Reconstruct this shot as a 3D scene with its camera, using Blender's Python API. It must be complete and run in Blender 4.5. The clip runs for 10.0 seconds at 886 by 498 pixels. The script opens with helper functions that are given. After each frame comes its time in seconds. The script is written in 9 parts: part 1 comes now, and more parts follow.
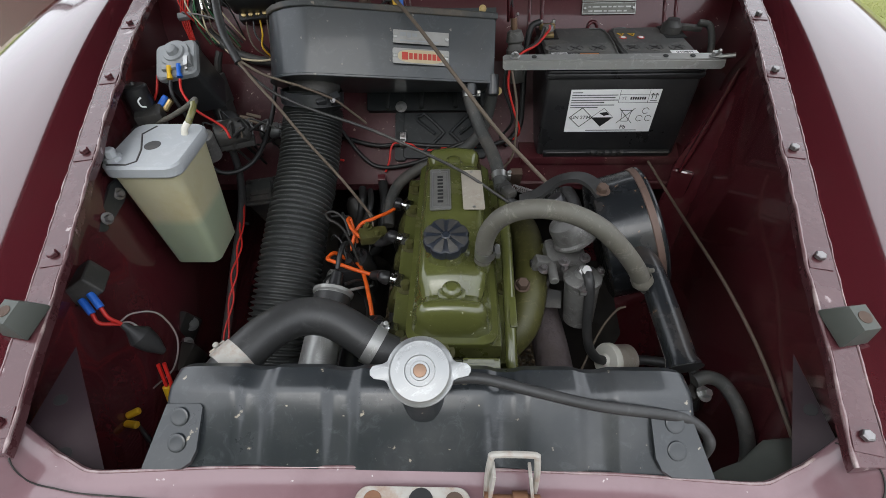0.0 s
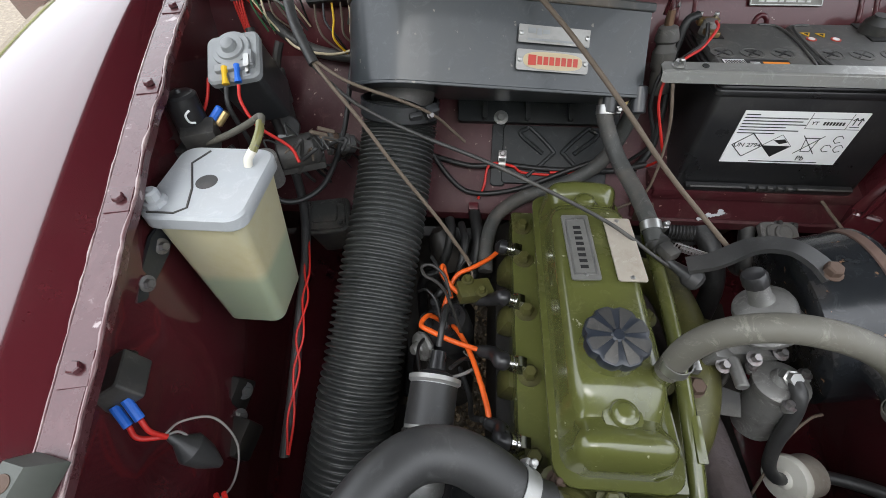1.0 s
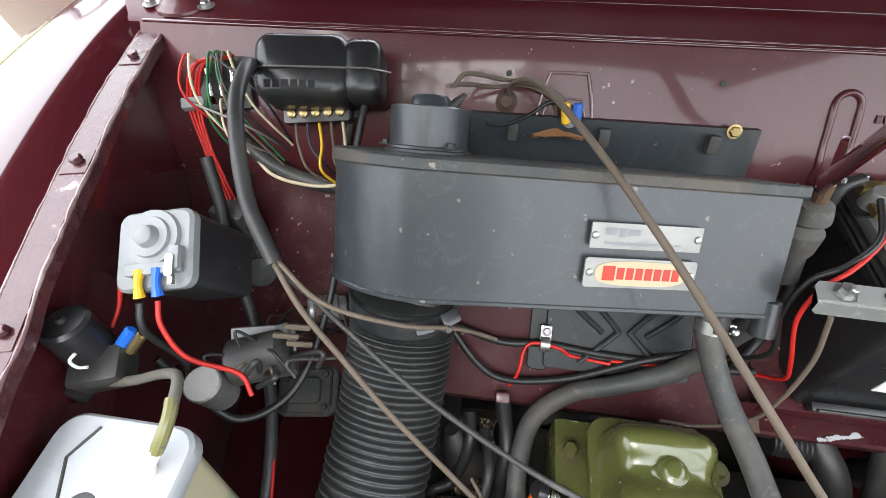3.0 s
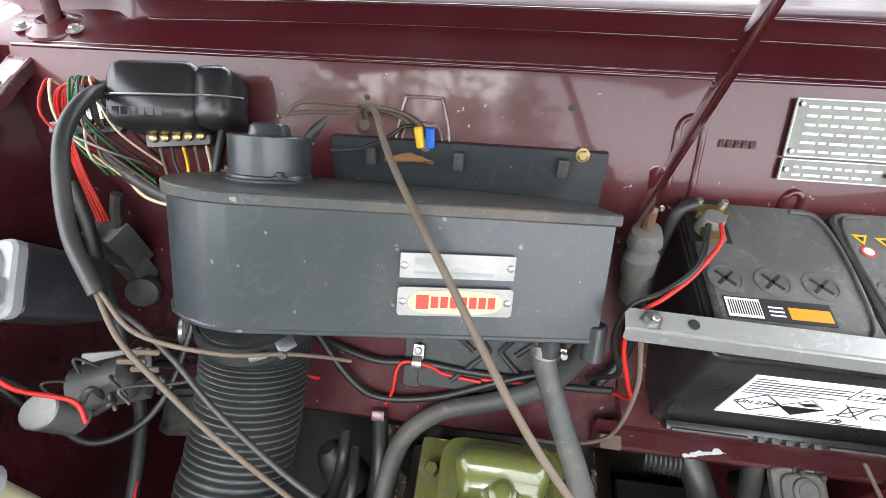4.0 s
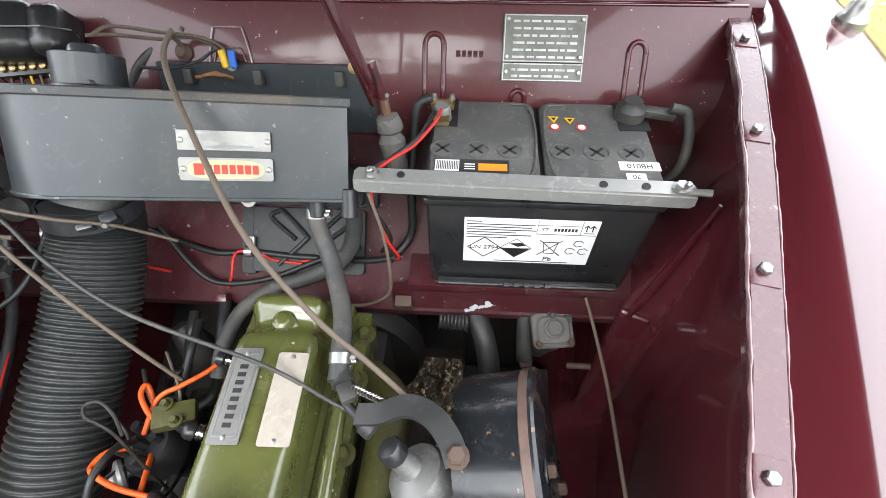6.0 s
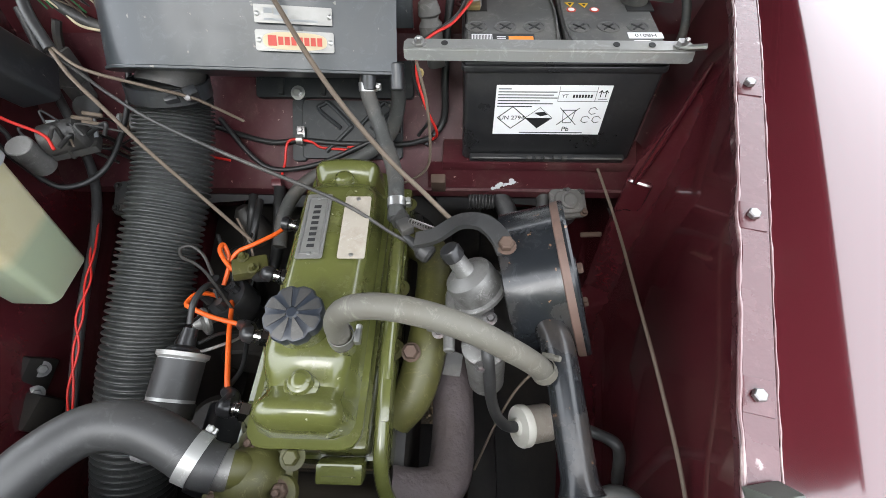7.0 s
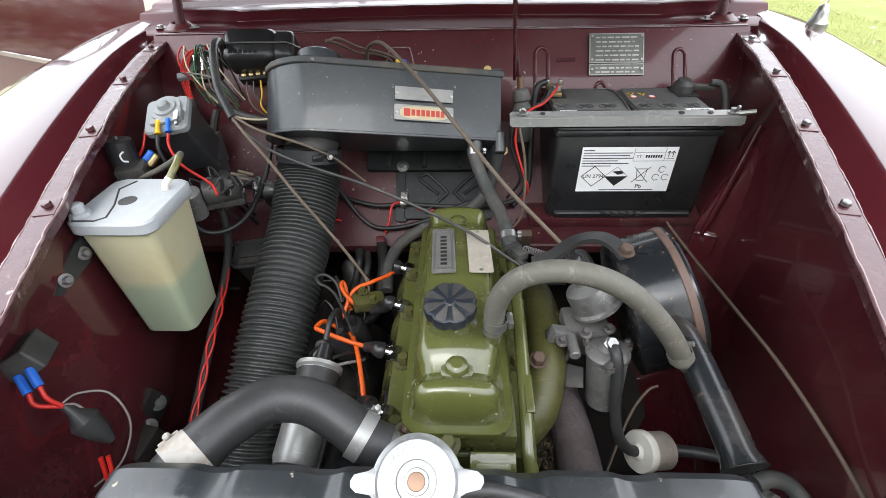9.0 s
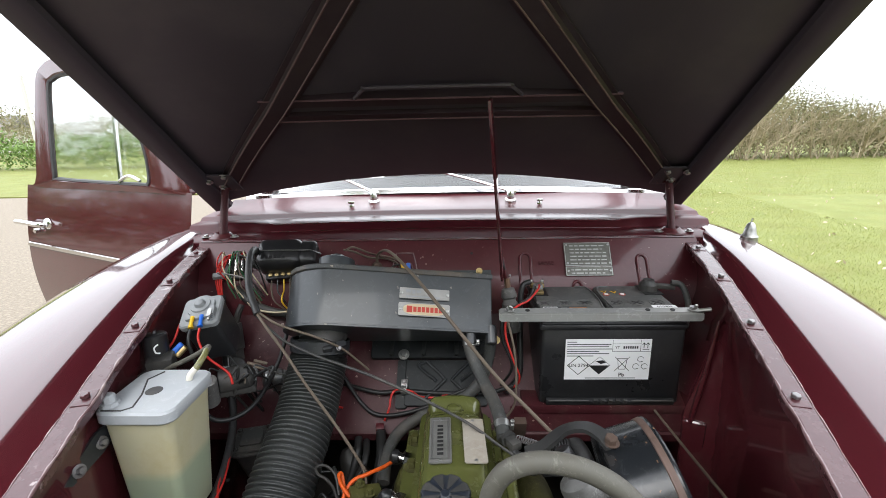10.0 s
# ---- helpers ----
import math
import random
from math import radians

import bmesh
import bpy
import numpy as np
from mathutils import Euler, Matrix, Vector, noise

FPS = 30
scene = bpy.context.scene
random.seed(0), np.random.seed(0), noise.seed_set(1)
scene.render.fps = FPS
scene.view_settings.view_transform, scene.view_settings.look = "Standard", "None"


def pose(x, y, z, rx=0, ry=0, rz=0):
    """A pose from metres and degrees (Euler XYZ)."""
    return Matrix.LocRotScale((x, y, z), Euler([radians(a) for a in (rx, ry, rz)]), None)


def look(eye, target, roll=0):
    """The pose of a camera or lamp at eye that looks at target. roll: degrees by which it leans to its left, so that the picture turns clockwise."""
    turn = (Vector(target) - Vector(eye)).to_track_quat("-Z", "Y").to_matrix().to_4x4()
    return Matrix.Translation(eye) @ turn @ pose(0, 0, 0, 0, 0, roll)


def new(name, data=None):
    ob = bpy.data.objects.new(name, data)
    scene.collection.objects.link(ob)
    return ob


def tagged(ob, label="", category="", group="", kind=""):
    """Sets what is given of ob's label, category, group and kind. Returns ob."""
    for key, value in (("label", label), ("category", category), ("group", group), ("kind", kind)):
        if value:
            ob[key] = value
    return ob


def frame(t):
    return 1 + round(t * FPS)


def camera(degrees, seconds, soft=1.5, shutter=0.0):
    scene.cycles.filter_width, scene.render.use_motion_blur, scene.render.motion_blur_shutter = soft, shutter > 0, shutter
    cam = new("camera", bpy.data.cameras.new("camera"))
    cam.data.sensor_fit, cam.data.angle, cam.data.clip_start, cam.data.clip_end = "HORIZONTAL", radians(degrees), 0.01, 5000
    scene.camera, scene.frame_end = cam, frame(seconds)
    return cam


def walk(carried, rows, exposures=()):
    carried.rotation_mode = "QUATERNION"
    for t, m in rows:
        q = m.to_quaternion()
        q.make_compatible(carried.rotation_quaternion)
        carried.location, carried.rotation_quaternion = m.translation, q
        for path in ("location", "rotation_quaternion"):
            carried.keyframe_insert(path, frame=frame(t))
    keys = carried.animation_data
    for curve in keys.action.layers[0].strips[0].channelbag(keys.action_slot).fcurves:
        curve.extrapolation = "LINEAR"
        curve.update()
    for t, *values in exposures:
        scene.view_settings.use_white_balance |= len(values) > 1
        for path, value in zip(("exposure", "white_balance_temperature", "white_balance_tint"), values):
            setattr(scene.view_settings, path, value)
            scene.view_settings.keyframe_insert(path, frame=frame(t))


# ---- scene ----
# ================= camera =================
cam = camera(89.0, 10.0, soft=0.85)
PATH = [
    (0, (0.034, -0.031, 1.497), (-0.029, 1.37, 0.072), -1.7),
    (0.5, (-0.032, 0.061, 1.467), (-0.121, 1.41, -0.006), -1.5),
    (1, (-0.121, 0.171, 1.455), (-0.249, 1.49, -0.043), -1.5),
    (1.5, (-0.153, 0.264, 1.455), (-0.311, 1.563, -0.059), -1.7),
    (2, (-0.184, 0.354, 1.46), (-0.376, 1.633, -0.066), -1.8),
    (2.5, (-0.195, 0.44, 1.468), (-0.412, 1.699, -0.071), -1.8),
    (2.7, (-0.184, 0.47, 1.476), (-0.404, 1.723, -0.067), -2.0),
    (3.8, (-0.035, 0.54, 1.492), (-0.243, 1.798, -0.049), -2.0),
    (4, (-0.004, 0.541, 1.499), (-0.21, 1.793, -0.047), -2.0),
    (4.5, (0.1, 0.524, 1.499), (-0.088, 1.775, -0.05), -1.8),
    (5, (0.192, 0.516, 1.512), (0.022, 1.773, -0.034), -1.5),
    (5.2, (0.231, 0.506, 1.509), (0.076, 1.769, -0.034), -1.3),
    (6.3, (0.239, 0.317, 1.515), (0.159, 1.53, -0.073), -1.3),
    (6.5, (0.219, 0.275, 1.508), (0.146, 1.477, -0.089), -1.3),
    (7, (0.185, 0.189, 1.491), (0.126, 1.362, -0.129), -1.4),
    (7.5, (0.128, 0.131, 1.462), (0.082, 1.288, -0.169), -1.5),
    (8, (0.068, 0.088, 1.448), (0.012, 1.306, -0.137), -1.8),
    (8.5, (0.034, 0.052, 1.445), (-0.031, 1.447, 0.012), -1.5),
    (9, (0.03, 0.024, 1.444), (-0.044, 1.619, 0.24), -1.5),
    (9.5, (0.039, -0.013, 1.471), (-0.036, 1.779, 0.586), -1.3),
    (10, (0.039, -0.044, 1.504), (-0.034, 1.888, 0.994), -1.2),
]
walk(cam, [(t, look(eye, target, roll)) for t, eye, target, roll in PATH], exposures=[(0, -0.08), (0.5, 0.13), (1, 0.42), (1.5, 0.68), (2, 0.88), (2.7, 1.12), (4, 1.62), (5.2, 1.74), (6.5, 1.16), (7.5, 1.06), (8.5, 0.92), (9.1, 0.74), (9.5, 0.57), (10, 0.4)])

# ================= world and sun =================
GROUND = 0.25
world = bpy.data.worlds.new("overcast_sky")
scene.world = world
world.use_nodes = True
wn, wl = world.node_tree.nodes, world.node_tree.links
sky = wn.new("ShaderNodeTexSky")
sky.sky_type = "NISHITA"
sky.sun_disc = False
sky.sun_elevation, sky.sun_rotation = radians(52), radians(200)
sky.air_density, sky.dust_density, sky.ozone_density = 1.0, 2.0, 1.0
grey = wn.new("ShaderNodeHueSaturation")
grey.inputs["Saturation"].default_value = 0.12
wl.new(sky.outputs[0], grey.inputs["Color"])
cloud = wn.new("ShaderNodeMix")
cloud.data_type = "RGBA"
cloud.inputs[0].default_value = 0.8
cloud.inputs[7].default_value = (21.0, 22.0, 23.6, 1)
# an overcast sky is brightest overhead
tcw, sepw, dome = wn.new("ShaderNodeTexCoord"), wn.new("ShaderNodeSeparateXYZ"), wn.new("ShaderNodeMapRange")
wl.new(tcw.outputs["Generated"], sepw.inputs[0])
wl.new(sepw.outputs["Z"], dome.inputs[0])
dome.inputs[1].default_value, dome.inputs[2].default_value = 0.0, 0.9
dome.inputs[3].default_value, dome.inputs[4].default_value = 0.48, 1.25
shade = wn.new("ShaderNodeVectorMath")
shade.operation = "SCALE"
wl.new(cloud.outputs[2], shade.inputs[0])
wl.new(dome.outputs[0], shade.inputs["Scale"])
wl.new(grey.outputs[0], cloud.inputs[6])
wl.new(shade.outputs[0], wn["Background"].inputs[0])
wn["Background"].inputs[1].default_value = 0.15
sun_data = bpy.data.lights.new("sun", "SUN")
sun_data.energy, sun_data.angle, sun_data.color = 0.8, radians(25), (1.0, 0.97, 0.93)
sun = new("sun", sun_data)
sun.matrix_world = look((-1.5, -5, 7), (0, 0.5, 1.0))

# ================= materials =================


# surfaces with fine scuffs and dust, and how strongly they show
SCUFF = {"satin_slate_black_enamel": 0.22, "scuffed_gloss_black": 0.22, "black_enamel": 0.3, "satin_black_radiator": 0.3, "black_rubber": 0.25,
         "engine_green": 0.18, "oily_engine_green": 0.5, "aged_grey_hose": 0.4, "dusty_battery_plastic": 0.4, "grey_white_lid": 0.15,
         "dusty_toe_board_paint": 0.35, "dusty_heater_hose": 0.5, "corrugated_rubber": 0.4, "dusty_slate_enamel": 0.4, "bay_paint": 0.12,
         "rippled_inner_wing_paint": 0.12, "worn_flange_paint": 0.18, "zinc_plated_steel": 0.3, "radiator_cap_metal": 0.3, "cast_alloy": 0.4,
         "dusty_matt_black_panel": 0.3, "black_plastic": 0.15, "dusty_black_plastic": 0.35, "faded_tan_plate": 0.3, "perished_grey_rubber": 0.4}


def mat(name, c1, c2=None, rough=0.5, metal=0.0, scale=30, bump=0.1, bscale=150, dirt=None, dirt_amt=0.4, dirt_scale=7,
        coat=0.0, spec=0.5, rvar=0.12, trans=0.0, islands=0.0, bdist=0.001, alpha=1.0, ior=1.45, speck=None, speck_amt=0.0, speck_scale=95):
    m = bpy.data.materials.new(name)
    m.use_nodes = True
    n, l = m.node_tree.nodes, m.node_tree.links
    b = n["Principled BSDF"]
    tc = n.new("ShaderNodeTexCoord")
    co = tc.outputs["Object"]
    n1 = n.new("ShaderNodeTexNoise")
    n1.inputs["Scale"].default_value, n1.inputs["Detail"].default_value = scale, 5
    l.new(co, n1.inputs["Vector"])
    mix = n.new("ShaderNodeMix")
    mix.data_type = "RGBA"
    c2 = c2 or tuple(min(1, v * 1.35 + 0.004) for v in c1)
    mix.inputs[6].default_value, mix.inputs[7].default_value = (*c1, 1), (*c2, 1)
    l.new(n1.outputs["Fac"], mix.inputs[0])
    col = mix.outputs[2]
    big = n.new("ShaderNodeTexNoise")
    big.inputs["Scale"].default_value, big.inputs["Detail"].default_value, big.inputs["Roughness"].default_value = dirt_scale, 8, 0.65
    l.new(co, big.inputs["Vector"])
    ramp = n.new("ShaderNodeMapRange")
    ramp.inputs[1].default_value, ramp.inputs[2].default_value = 0.48, 0.72
    ramp.inputs[4].default_value = dirt_amt
    l.new(big.outputs["Fac"], ramp.inputs[0])
    if dirt:
        m2 = n.new("ShaderNodeMix")
        m2.data_type = "RGBA"
        m2.inputs[7].default_value = (*dirt, 1)
        l.new(ramp.outputs[0], m2.inputs[0])
        l.new(col, m2.inputs[6])
        col = m2.outputs[2]
    if speck:
        n3 = n.new("ShaderNodeTexNoise")
        n3.inputs["Scale"].default_value, n3.inputs["Detail"].default_value = speck_scale, 3 if speck_scale > 60 else 7
        l.new(co, n3.inputs["Vector"])
        r3 = n.new("ShaderNodeMapRange")
        r3.inputs[1].default_value, r3.inputs[2].default_value = 0.70 - speck_amt * 0.1, 0.74 - speck_amt * 0.1
        l.new(n3.outputs["Fac"], r3.inputs[0])
        m3 = n.new("ShaderNodeMix")
        m3.data_type = "RGBA"
        m3.inputs[7].default_value = (*speck, 1)
        l.new(r3.outputs[0], m3.inputs[0])
        l.new(col, m3.inputs[6])
        col = m3.outputs[2]
    if islands:
        geo = n.new("ShaderNodeNewGeometry")
        hs = n.new("ShaderNodeHueSaturation")
        mr = n.new("ShaderNodeMapRange")
        mr.inputs[3].default_value, mr.inputs[4].default_value = 1 - islands, 1 + islands
        l.new(geo.outputs["Random Per Island"], mr.inputs[0])
        l.new(mr.outputs[0], hs.inputs["Value"])
        l.new(col, hs.inputs["Color"])
        col = hs.outputs[0]
    if name in SCUFF:
        sn = n.new("ShaderNodeTexNoise")
        sn.inputs["Scale"].default_value, sn.inputs["Detail"].default_value, sn.inputs["Roughness"].default_value = 48, 9, 0.78
        sn.inputs["Distortion"].default_value = 1.2
        l.new(co, sn.inputs["Vector"])
        sr = n.new("ShaderNodeMapRange")
        sr.inputs[1].default_value, sr.inputs[2].default_value = 0.54, 0.68
        sr.inputs[4].default_value = SCUFF[name]
        l.new(sn.outputs["Fac"], sr.inputs[0])
        sm = n.new("ShaderNodeMix")
        sm.data_type = "RGBA"
        sm.inputs[7].default_value = (*[min(0.8, v * 2.2 + 0.05) for v in c2], 1)
        l.new(sr.outputs[0], sm.inputs[0])
        l.new(col, sm.inputs[6])
        col = sm.outputs[2]
    l.new(col, b.inputs["Base Color"])
    rr = n.new("ShaderNodeMapRange")
    rr.inputs[3].default_value, rr.inputs[4].default_value = max(0.02, rough - rvar), min(1, rough + rvar)
    l.new(big.outputs["Fac"], rr.inputs[0])
    l.new(rr.outputs[0], b.inputs["Roughness"])
    b.inputs["Metallic"].default_value = metal
    b.inputs["Specular IOR Level"].default_value = spec
    b.inputs["Coat Weight"].default_value = coat
    b.inputs["Coat Roughness"].default_value = 0.06
    b.inputs["Transmission Weight"].default_value = trans
    b.inputs["IOR"].default_value = ior
    b.inputs["Alpha"].default_value = alpha
    if bump:
        nb = n.new("ShaderNodeTexNoise")
        nb.inputs["Scale"].default_value, nb.inputs["Detail"].default_value = bscale, 4
        l.new(co, nb.inputs["Vector"])
        bp = n.new("ShaderNodeBump")
        bp.inputs["Strength"].default_value, bp.inputs["Distance"].default_value = bump, bdist
        l.new(nb.outputs["Fac"], bp.inputs["Height"])
        l.new(bp.outputs[0], b.inputs["Normal"])
    return m


PAINT = mat("maroon_paint", (0.052, 0.0065, 0.0100), (0.064, 0.0085, 0.0125), rough=0.14, scale=3, bump=0.02, bscale=25, bdist=0.002,
            coat=1.0, rvar=0.06, spec=0.5, dirt=(0.10, 0.05, 0.045), dirt_amt=0.12)
PAINT.node_tree.nodes["Principled BSDF"].inputs["Coat IOR"].default_value = 1.52
SCUTTLE = mat("dulled_scuttle_paint", (0.050, 0.0065, 0.0100), (0.064, 0.0090, 0.0130), rough=0.34, scale=3, bump=0.05, bscale=12, bdist=0.003,
              coat=0.17, spec=0.2, rvar=0.10, dirt=(0.10, 0.05, 0.045), dirt_amt=0.2)
BAY = mat("bay_paint", (0.062, 0.0100, 0.0135), (0.080, 0.0150, 0.0190), rough=0.36, scale=5, bump=0.10, bscale=16, bdist=0.003,
          coat=0.36, spec=0.35, rvar=0.12, dirt=(0.085, 0.04, 0.035), dirt_amt=0.35, dirt_scale=9, speck=(0.35, 0.25, 0.22), speck_amt=0.0)
INNER = mat("rippled_inner_wing_paint", (0.060, 0.0095, 0.013), (0.078, 0.014, 0.018), rough=0.22, scale=5, bump=0.5, bscale=11, bdist=0.005,
            coat=0.95, rvar=0.12, dirt=(0.085, 0.04, 0.035), dirt_amt=0.35, dirt_scale=9)
BATTOP = mat("dusty_battery_plastic", (0.055, 0.056, 0.055), (0.085, 0.084, 0.080), rough=0.5, scale=25, bump=0.12, bscale=120,
             dirt=(0.16, 0.15, 0.135), dirt_amt=0.55, dirt_scale=15)
FLANGE = mat("worn_flange_paint", (0.058, 0.015, 0.019), (0.085, 0.030, 0.034), rough=0.27, scale=24, bump=0.4, bscale=45, bdist=0.003, coat=0.42, spec=0.4, rvar=0.18,
             dirt=(0.13, 0.075, 0.078), dirt_amt=0.3, dirt_scale=24, speck=(0.34, 0.27, 0.27), speck_amt=0.3, speck_scale=48)
# Dulled maroon; the sky's reflection is mixed into this paler base colour.
SLAM = mat("sky_paled_slam_panel_paint", (0.150, 0.080, 0.090), (0.190, 0.110, 0.120), rough=0.34, scale=12, bump=0.25, bscale=30, bdist=0.002, coat=0.4, spec=0.6, rvar=0.14,
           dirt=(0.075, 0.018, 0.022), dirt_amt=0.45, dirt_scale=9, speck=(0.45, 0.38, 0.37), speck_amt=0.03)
# Pale colour for panel edges: worn paint and bright edge lines together.
PALEEDGE = mat("pale_glossy_edge_paint", (0.12, 0.055, 0.060), (0.20, 0.13, 0.13), rough=0.16, scale=40, bump=0.3, bscale=70, bdist=0.002, coat=0.8, rvar=0.1,
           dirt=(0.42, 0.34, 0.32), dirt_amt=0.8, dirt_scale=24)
UNDER = mat("bonnet_underside", (0.034, 0.028, 0.036), (0.056, 0.047, 0.058), rough=0.42, scale=5, bump=0.2, bscale=12, bdist=0.003, rvar=0.15,
            dirt=(0.085, 0.072, 0.075), dirt_amt=0.4, dirt_scale=5, spec=0.5)
RIB = mat("bonnet_stiffener_paint", (0.020, 0.012, 0.015), (0.032, 0.020, 0.024), rough=0.36, scale=6, bump=0.12, bscale=25, bdist=0.002,
          dirt=(0.06, 0.045, 0.045), dirt_amt=0.4, dirt_scale=9, coat=0.2)
# Paler than the stiffeners: paints the light caught on their edges.
RIBEDGE = mat("lit_stiffener_edge", (0.085, 0.045, 0.050), (0.13, 0.080, 0.085), rough=0.35, scale=40, bump=0.2, bscale=90, dirt=(0.03, 0.015, 0.018), dirt_amt=0.7, dirt_scale=20)
TOE = mat("dusty_toe_board_paint", (0.042, 0.008, 0.011), (0.060, 0.015, 0.018), rough=0.45, spec=0.28, scale=9, bump=0.25, bscale=40, bdist=0.002, rvar=0.2,
          dirt=(0.095, 0.058, 0.05), dirt_amt=0.55, dirt_scale=14, speck=(0.28, 0.2, 0.17), speck_amt=0.1)
GREEN = mat("engine_green", (0.066, 0.072, 0.019), (0.090, 0.096, 0.029), rough=0.25, scale=14, bump=0.12, bscale=40, bdist=0.002, coat=0.55,
            dirt=(0.035, 0.033, 0.014), dirt_amt=0.6, dirt_scale=14, speck=(0.30, 0.30, 0.21), speck_amt=0.0)
GREEN_DIRTY = mat("oily_engine_green", (0.05, 0.05, 0.013), (0.08, 0.075, 0.022), rough=0.5, scale=20, bump=0.3, bscale=80,
                  dirt=(0.025, 0.02, 0.012), dirt_amt=0.9, dirt_scale=12)
AIRBOX = mat("satin_slate_black_enamel", (0.027, 0.032, 0.036), (0.038, 0.044, 0.048), rough=0.34, scale=7, bump=0.08, bscale=40, coat=0.15,
             dirt=(0.075, 0.070, 0.062), dirt_amt=0.30, dirt_scale=9, speck=(0.16, 0.15, 0.13), speck_amt=0.0)
PANELBLACK = mat("dusty_matt_black_panel", (0.014, 0.016, 0.017), (0.024, 0.026, 0.027), rough=0.45, scale=9, bump=0.12, bscale=50, spec=0.3,
                 dirt=(0.05, 0.046, 0.042), dirt_amt=0.4, dirt_scale=12, speck=(0.12, 0.11, 0.10), speck_amt=0.05)
GLOSSBLACK = mat("scuffed_gloss_black", (0.009, 0.010, 0.012), (0.016, 0.018, 0.020), rough=0.26, scale=9, bump=0.2, bscale=30, bdist=0.003, coat=0.15, rvar=0.2, spec=0.4,
                 dirt=(0.075, 0.058, 0.045), dirt_amt=0.45, dirt_scale=13, speck=(0.16, 0.09, 0.05), speck_amt=0.15)
SEAM = mat("rust_spotted_black_seam", (0.085, 0.052, 0.042), (0.14, 0.088, 0.068), rough=0.6, scale=45, bump=0.3, bscale=120,
           dirt=(0.02, 0.018, 0.018), dirt_amt=0.9, dirt_scale=16)
BOLTM = mat("weathered_bolt_steel", (0.15, 0.14, 0.14), (0.30, 0.29, 0.285), rough=0.35, metal=0.8, scale=90, bump=0.3, bscale=200,
            dirt=(0.10, 0.05, 0.045), dirt_amt=0.7, dirt_scale=60)
CAPBLUE = mat("blue_black_cap_plastic", (0.012, 0.015, 0.021), (0.018, 0.022, 0.030), rough=0.36, scale=25, bump=0.08, bscale=120,
              dirt=(0.05, 0.05, 0.05), dirt_amt=0.35, dirt_scale=30)
BLACK = mat("black_enamel", (0.016, 0.018, 0.020), (0.024, 0.026, 0.029), rough=0.34, scale=8, bump=0.08, bscale=50, coat=0.2,
            dirt=(0.06, 0.055, 0.05), dirt_amt=0.35, dirt_scale=10, speck=(0.14, 0.13, 0.12), speck_amt=0.0)
RADIATOR = mat("satin_black_radiator", (0.015, 0.018, 0.020), (0.026, 0.029, 0.032), rough=0.30, scale=10, coat=0.25, bump=0.45, bscale=9, bdist=0.004,
               dirt=(0.075, 0.073, 0.070), dirt_amt=0.40, dirt_scale=9, speck=(0.3, 0.26, 0.2), speck_amt=0.03)
RUBBER = mat("black_rubber", (0.022, 0.022, 0.022), (0.034, 0.034, 0.034), rough=0.46, scale=20, bump=0.12, bscale=120,
             dirt=(0.075, 0.07, 0.065), dirt_amt=0.35, dirt_scale=11)
CORR = mat("corrugated_rubber", (0.025, 0.027, 0.027), (0.046, 0.048, 0.046), rough=0.38, scale=20, bump=0.1, bscale=120,
           dirt=(0.07, 0.068, 0.064), dirt_amt=0.35, dirt_scale=9)
GREY_HOSE = mat("aged_grey_hose", (0.080, 0.076, 0.063), (0.125, 0.118, 0.098), rough=0.6, scale=16, bump=0.2, bscale=110,
                dirt=(0.09, 0.075, 0.055), dirt_amt=0.6, dirt_scale=14)
HEATER_HOSE = mat("dusty_heater_hose", (0.034, 0.036, 0.035), (0.058, 0.058, 0.054), rough=0.6, scale=18, bump=0.2, bscale=120,
                  dirt=(0.15, 0.12, 0.095), dirt_amt=0.5, dirt_scale=12)
PLASTIC = mat("black_plastic", (0.014, 0.014, 0.015), (0.019, 0.019, 0.020), rough=0.3, scale=30, bump=0.05, bscale=200,
              dirt=(0.06, 0.055, 0.05), dirt_amt=0.25, dirt_scale=13)
DUSTY = mat("dusty_black_plastic", (0.025, 0.025, 0.025), (0.045, 0.043, 0.04), rough=0.5, scale=25, bump=0.12, bscale=160,
            dirt=(0.12, 0.11, 0.095), dirt_amt=0.5, dirt_scale=16)
STEEL = mat("dull_steel", (0.34, 0.34, 0.33), (0.44, 0.44, 0.43), rough=0.38, metal=0.9, scale=25, bump=0.08, bscale=120,
            dirt=(0.25, 0.22, 0.19), dirt_amt=0.5, dirt_scale=16)
CHROME = mat("bright_metal", (0.62, 0.62, 0.61), (0.7, 0.7, 0.69), rough=0.14, metal=1.0, scale=20, bump=0.03, bscale=90, rvar=0.06)
ALU = mat("cast_alloy", (0.15, 0.148, 0.14), (0.25, 0.245, 0.235), rough=0.48, metal=0.5, scale=30, bump=0.2, bscale=160,
          dirt=(0.06, 0.052, 0.045), dirt_amt=0.85, dirt_scale=18)
ZINC = mat("zinc_plated_steel", (0.27, 0.275, 0.265), (0.38, 0.38, 0.365), rough=0.42, metal=0.55, scale=12, bump=0.05, bscale=90,
           dirt=(0.2, 0.17, 0.14), dirt_amt=0.35, dirt_scale=12)
CAPMETAL = mat("radiator_cap_metal", (0.20, 0.205, 0.205), (0.30, 0.305, 0.305), rough=0.36, metal=0.6, scale=20, bump=0.1, bscale=120,
               dirt=(0.35, 0.34, 0.32), dirt_amt=0.4, dirt_scale=22)
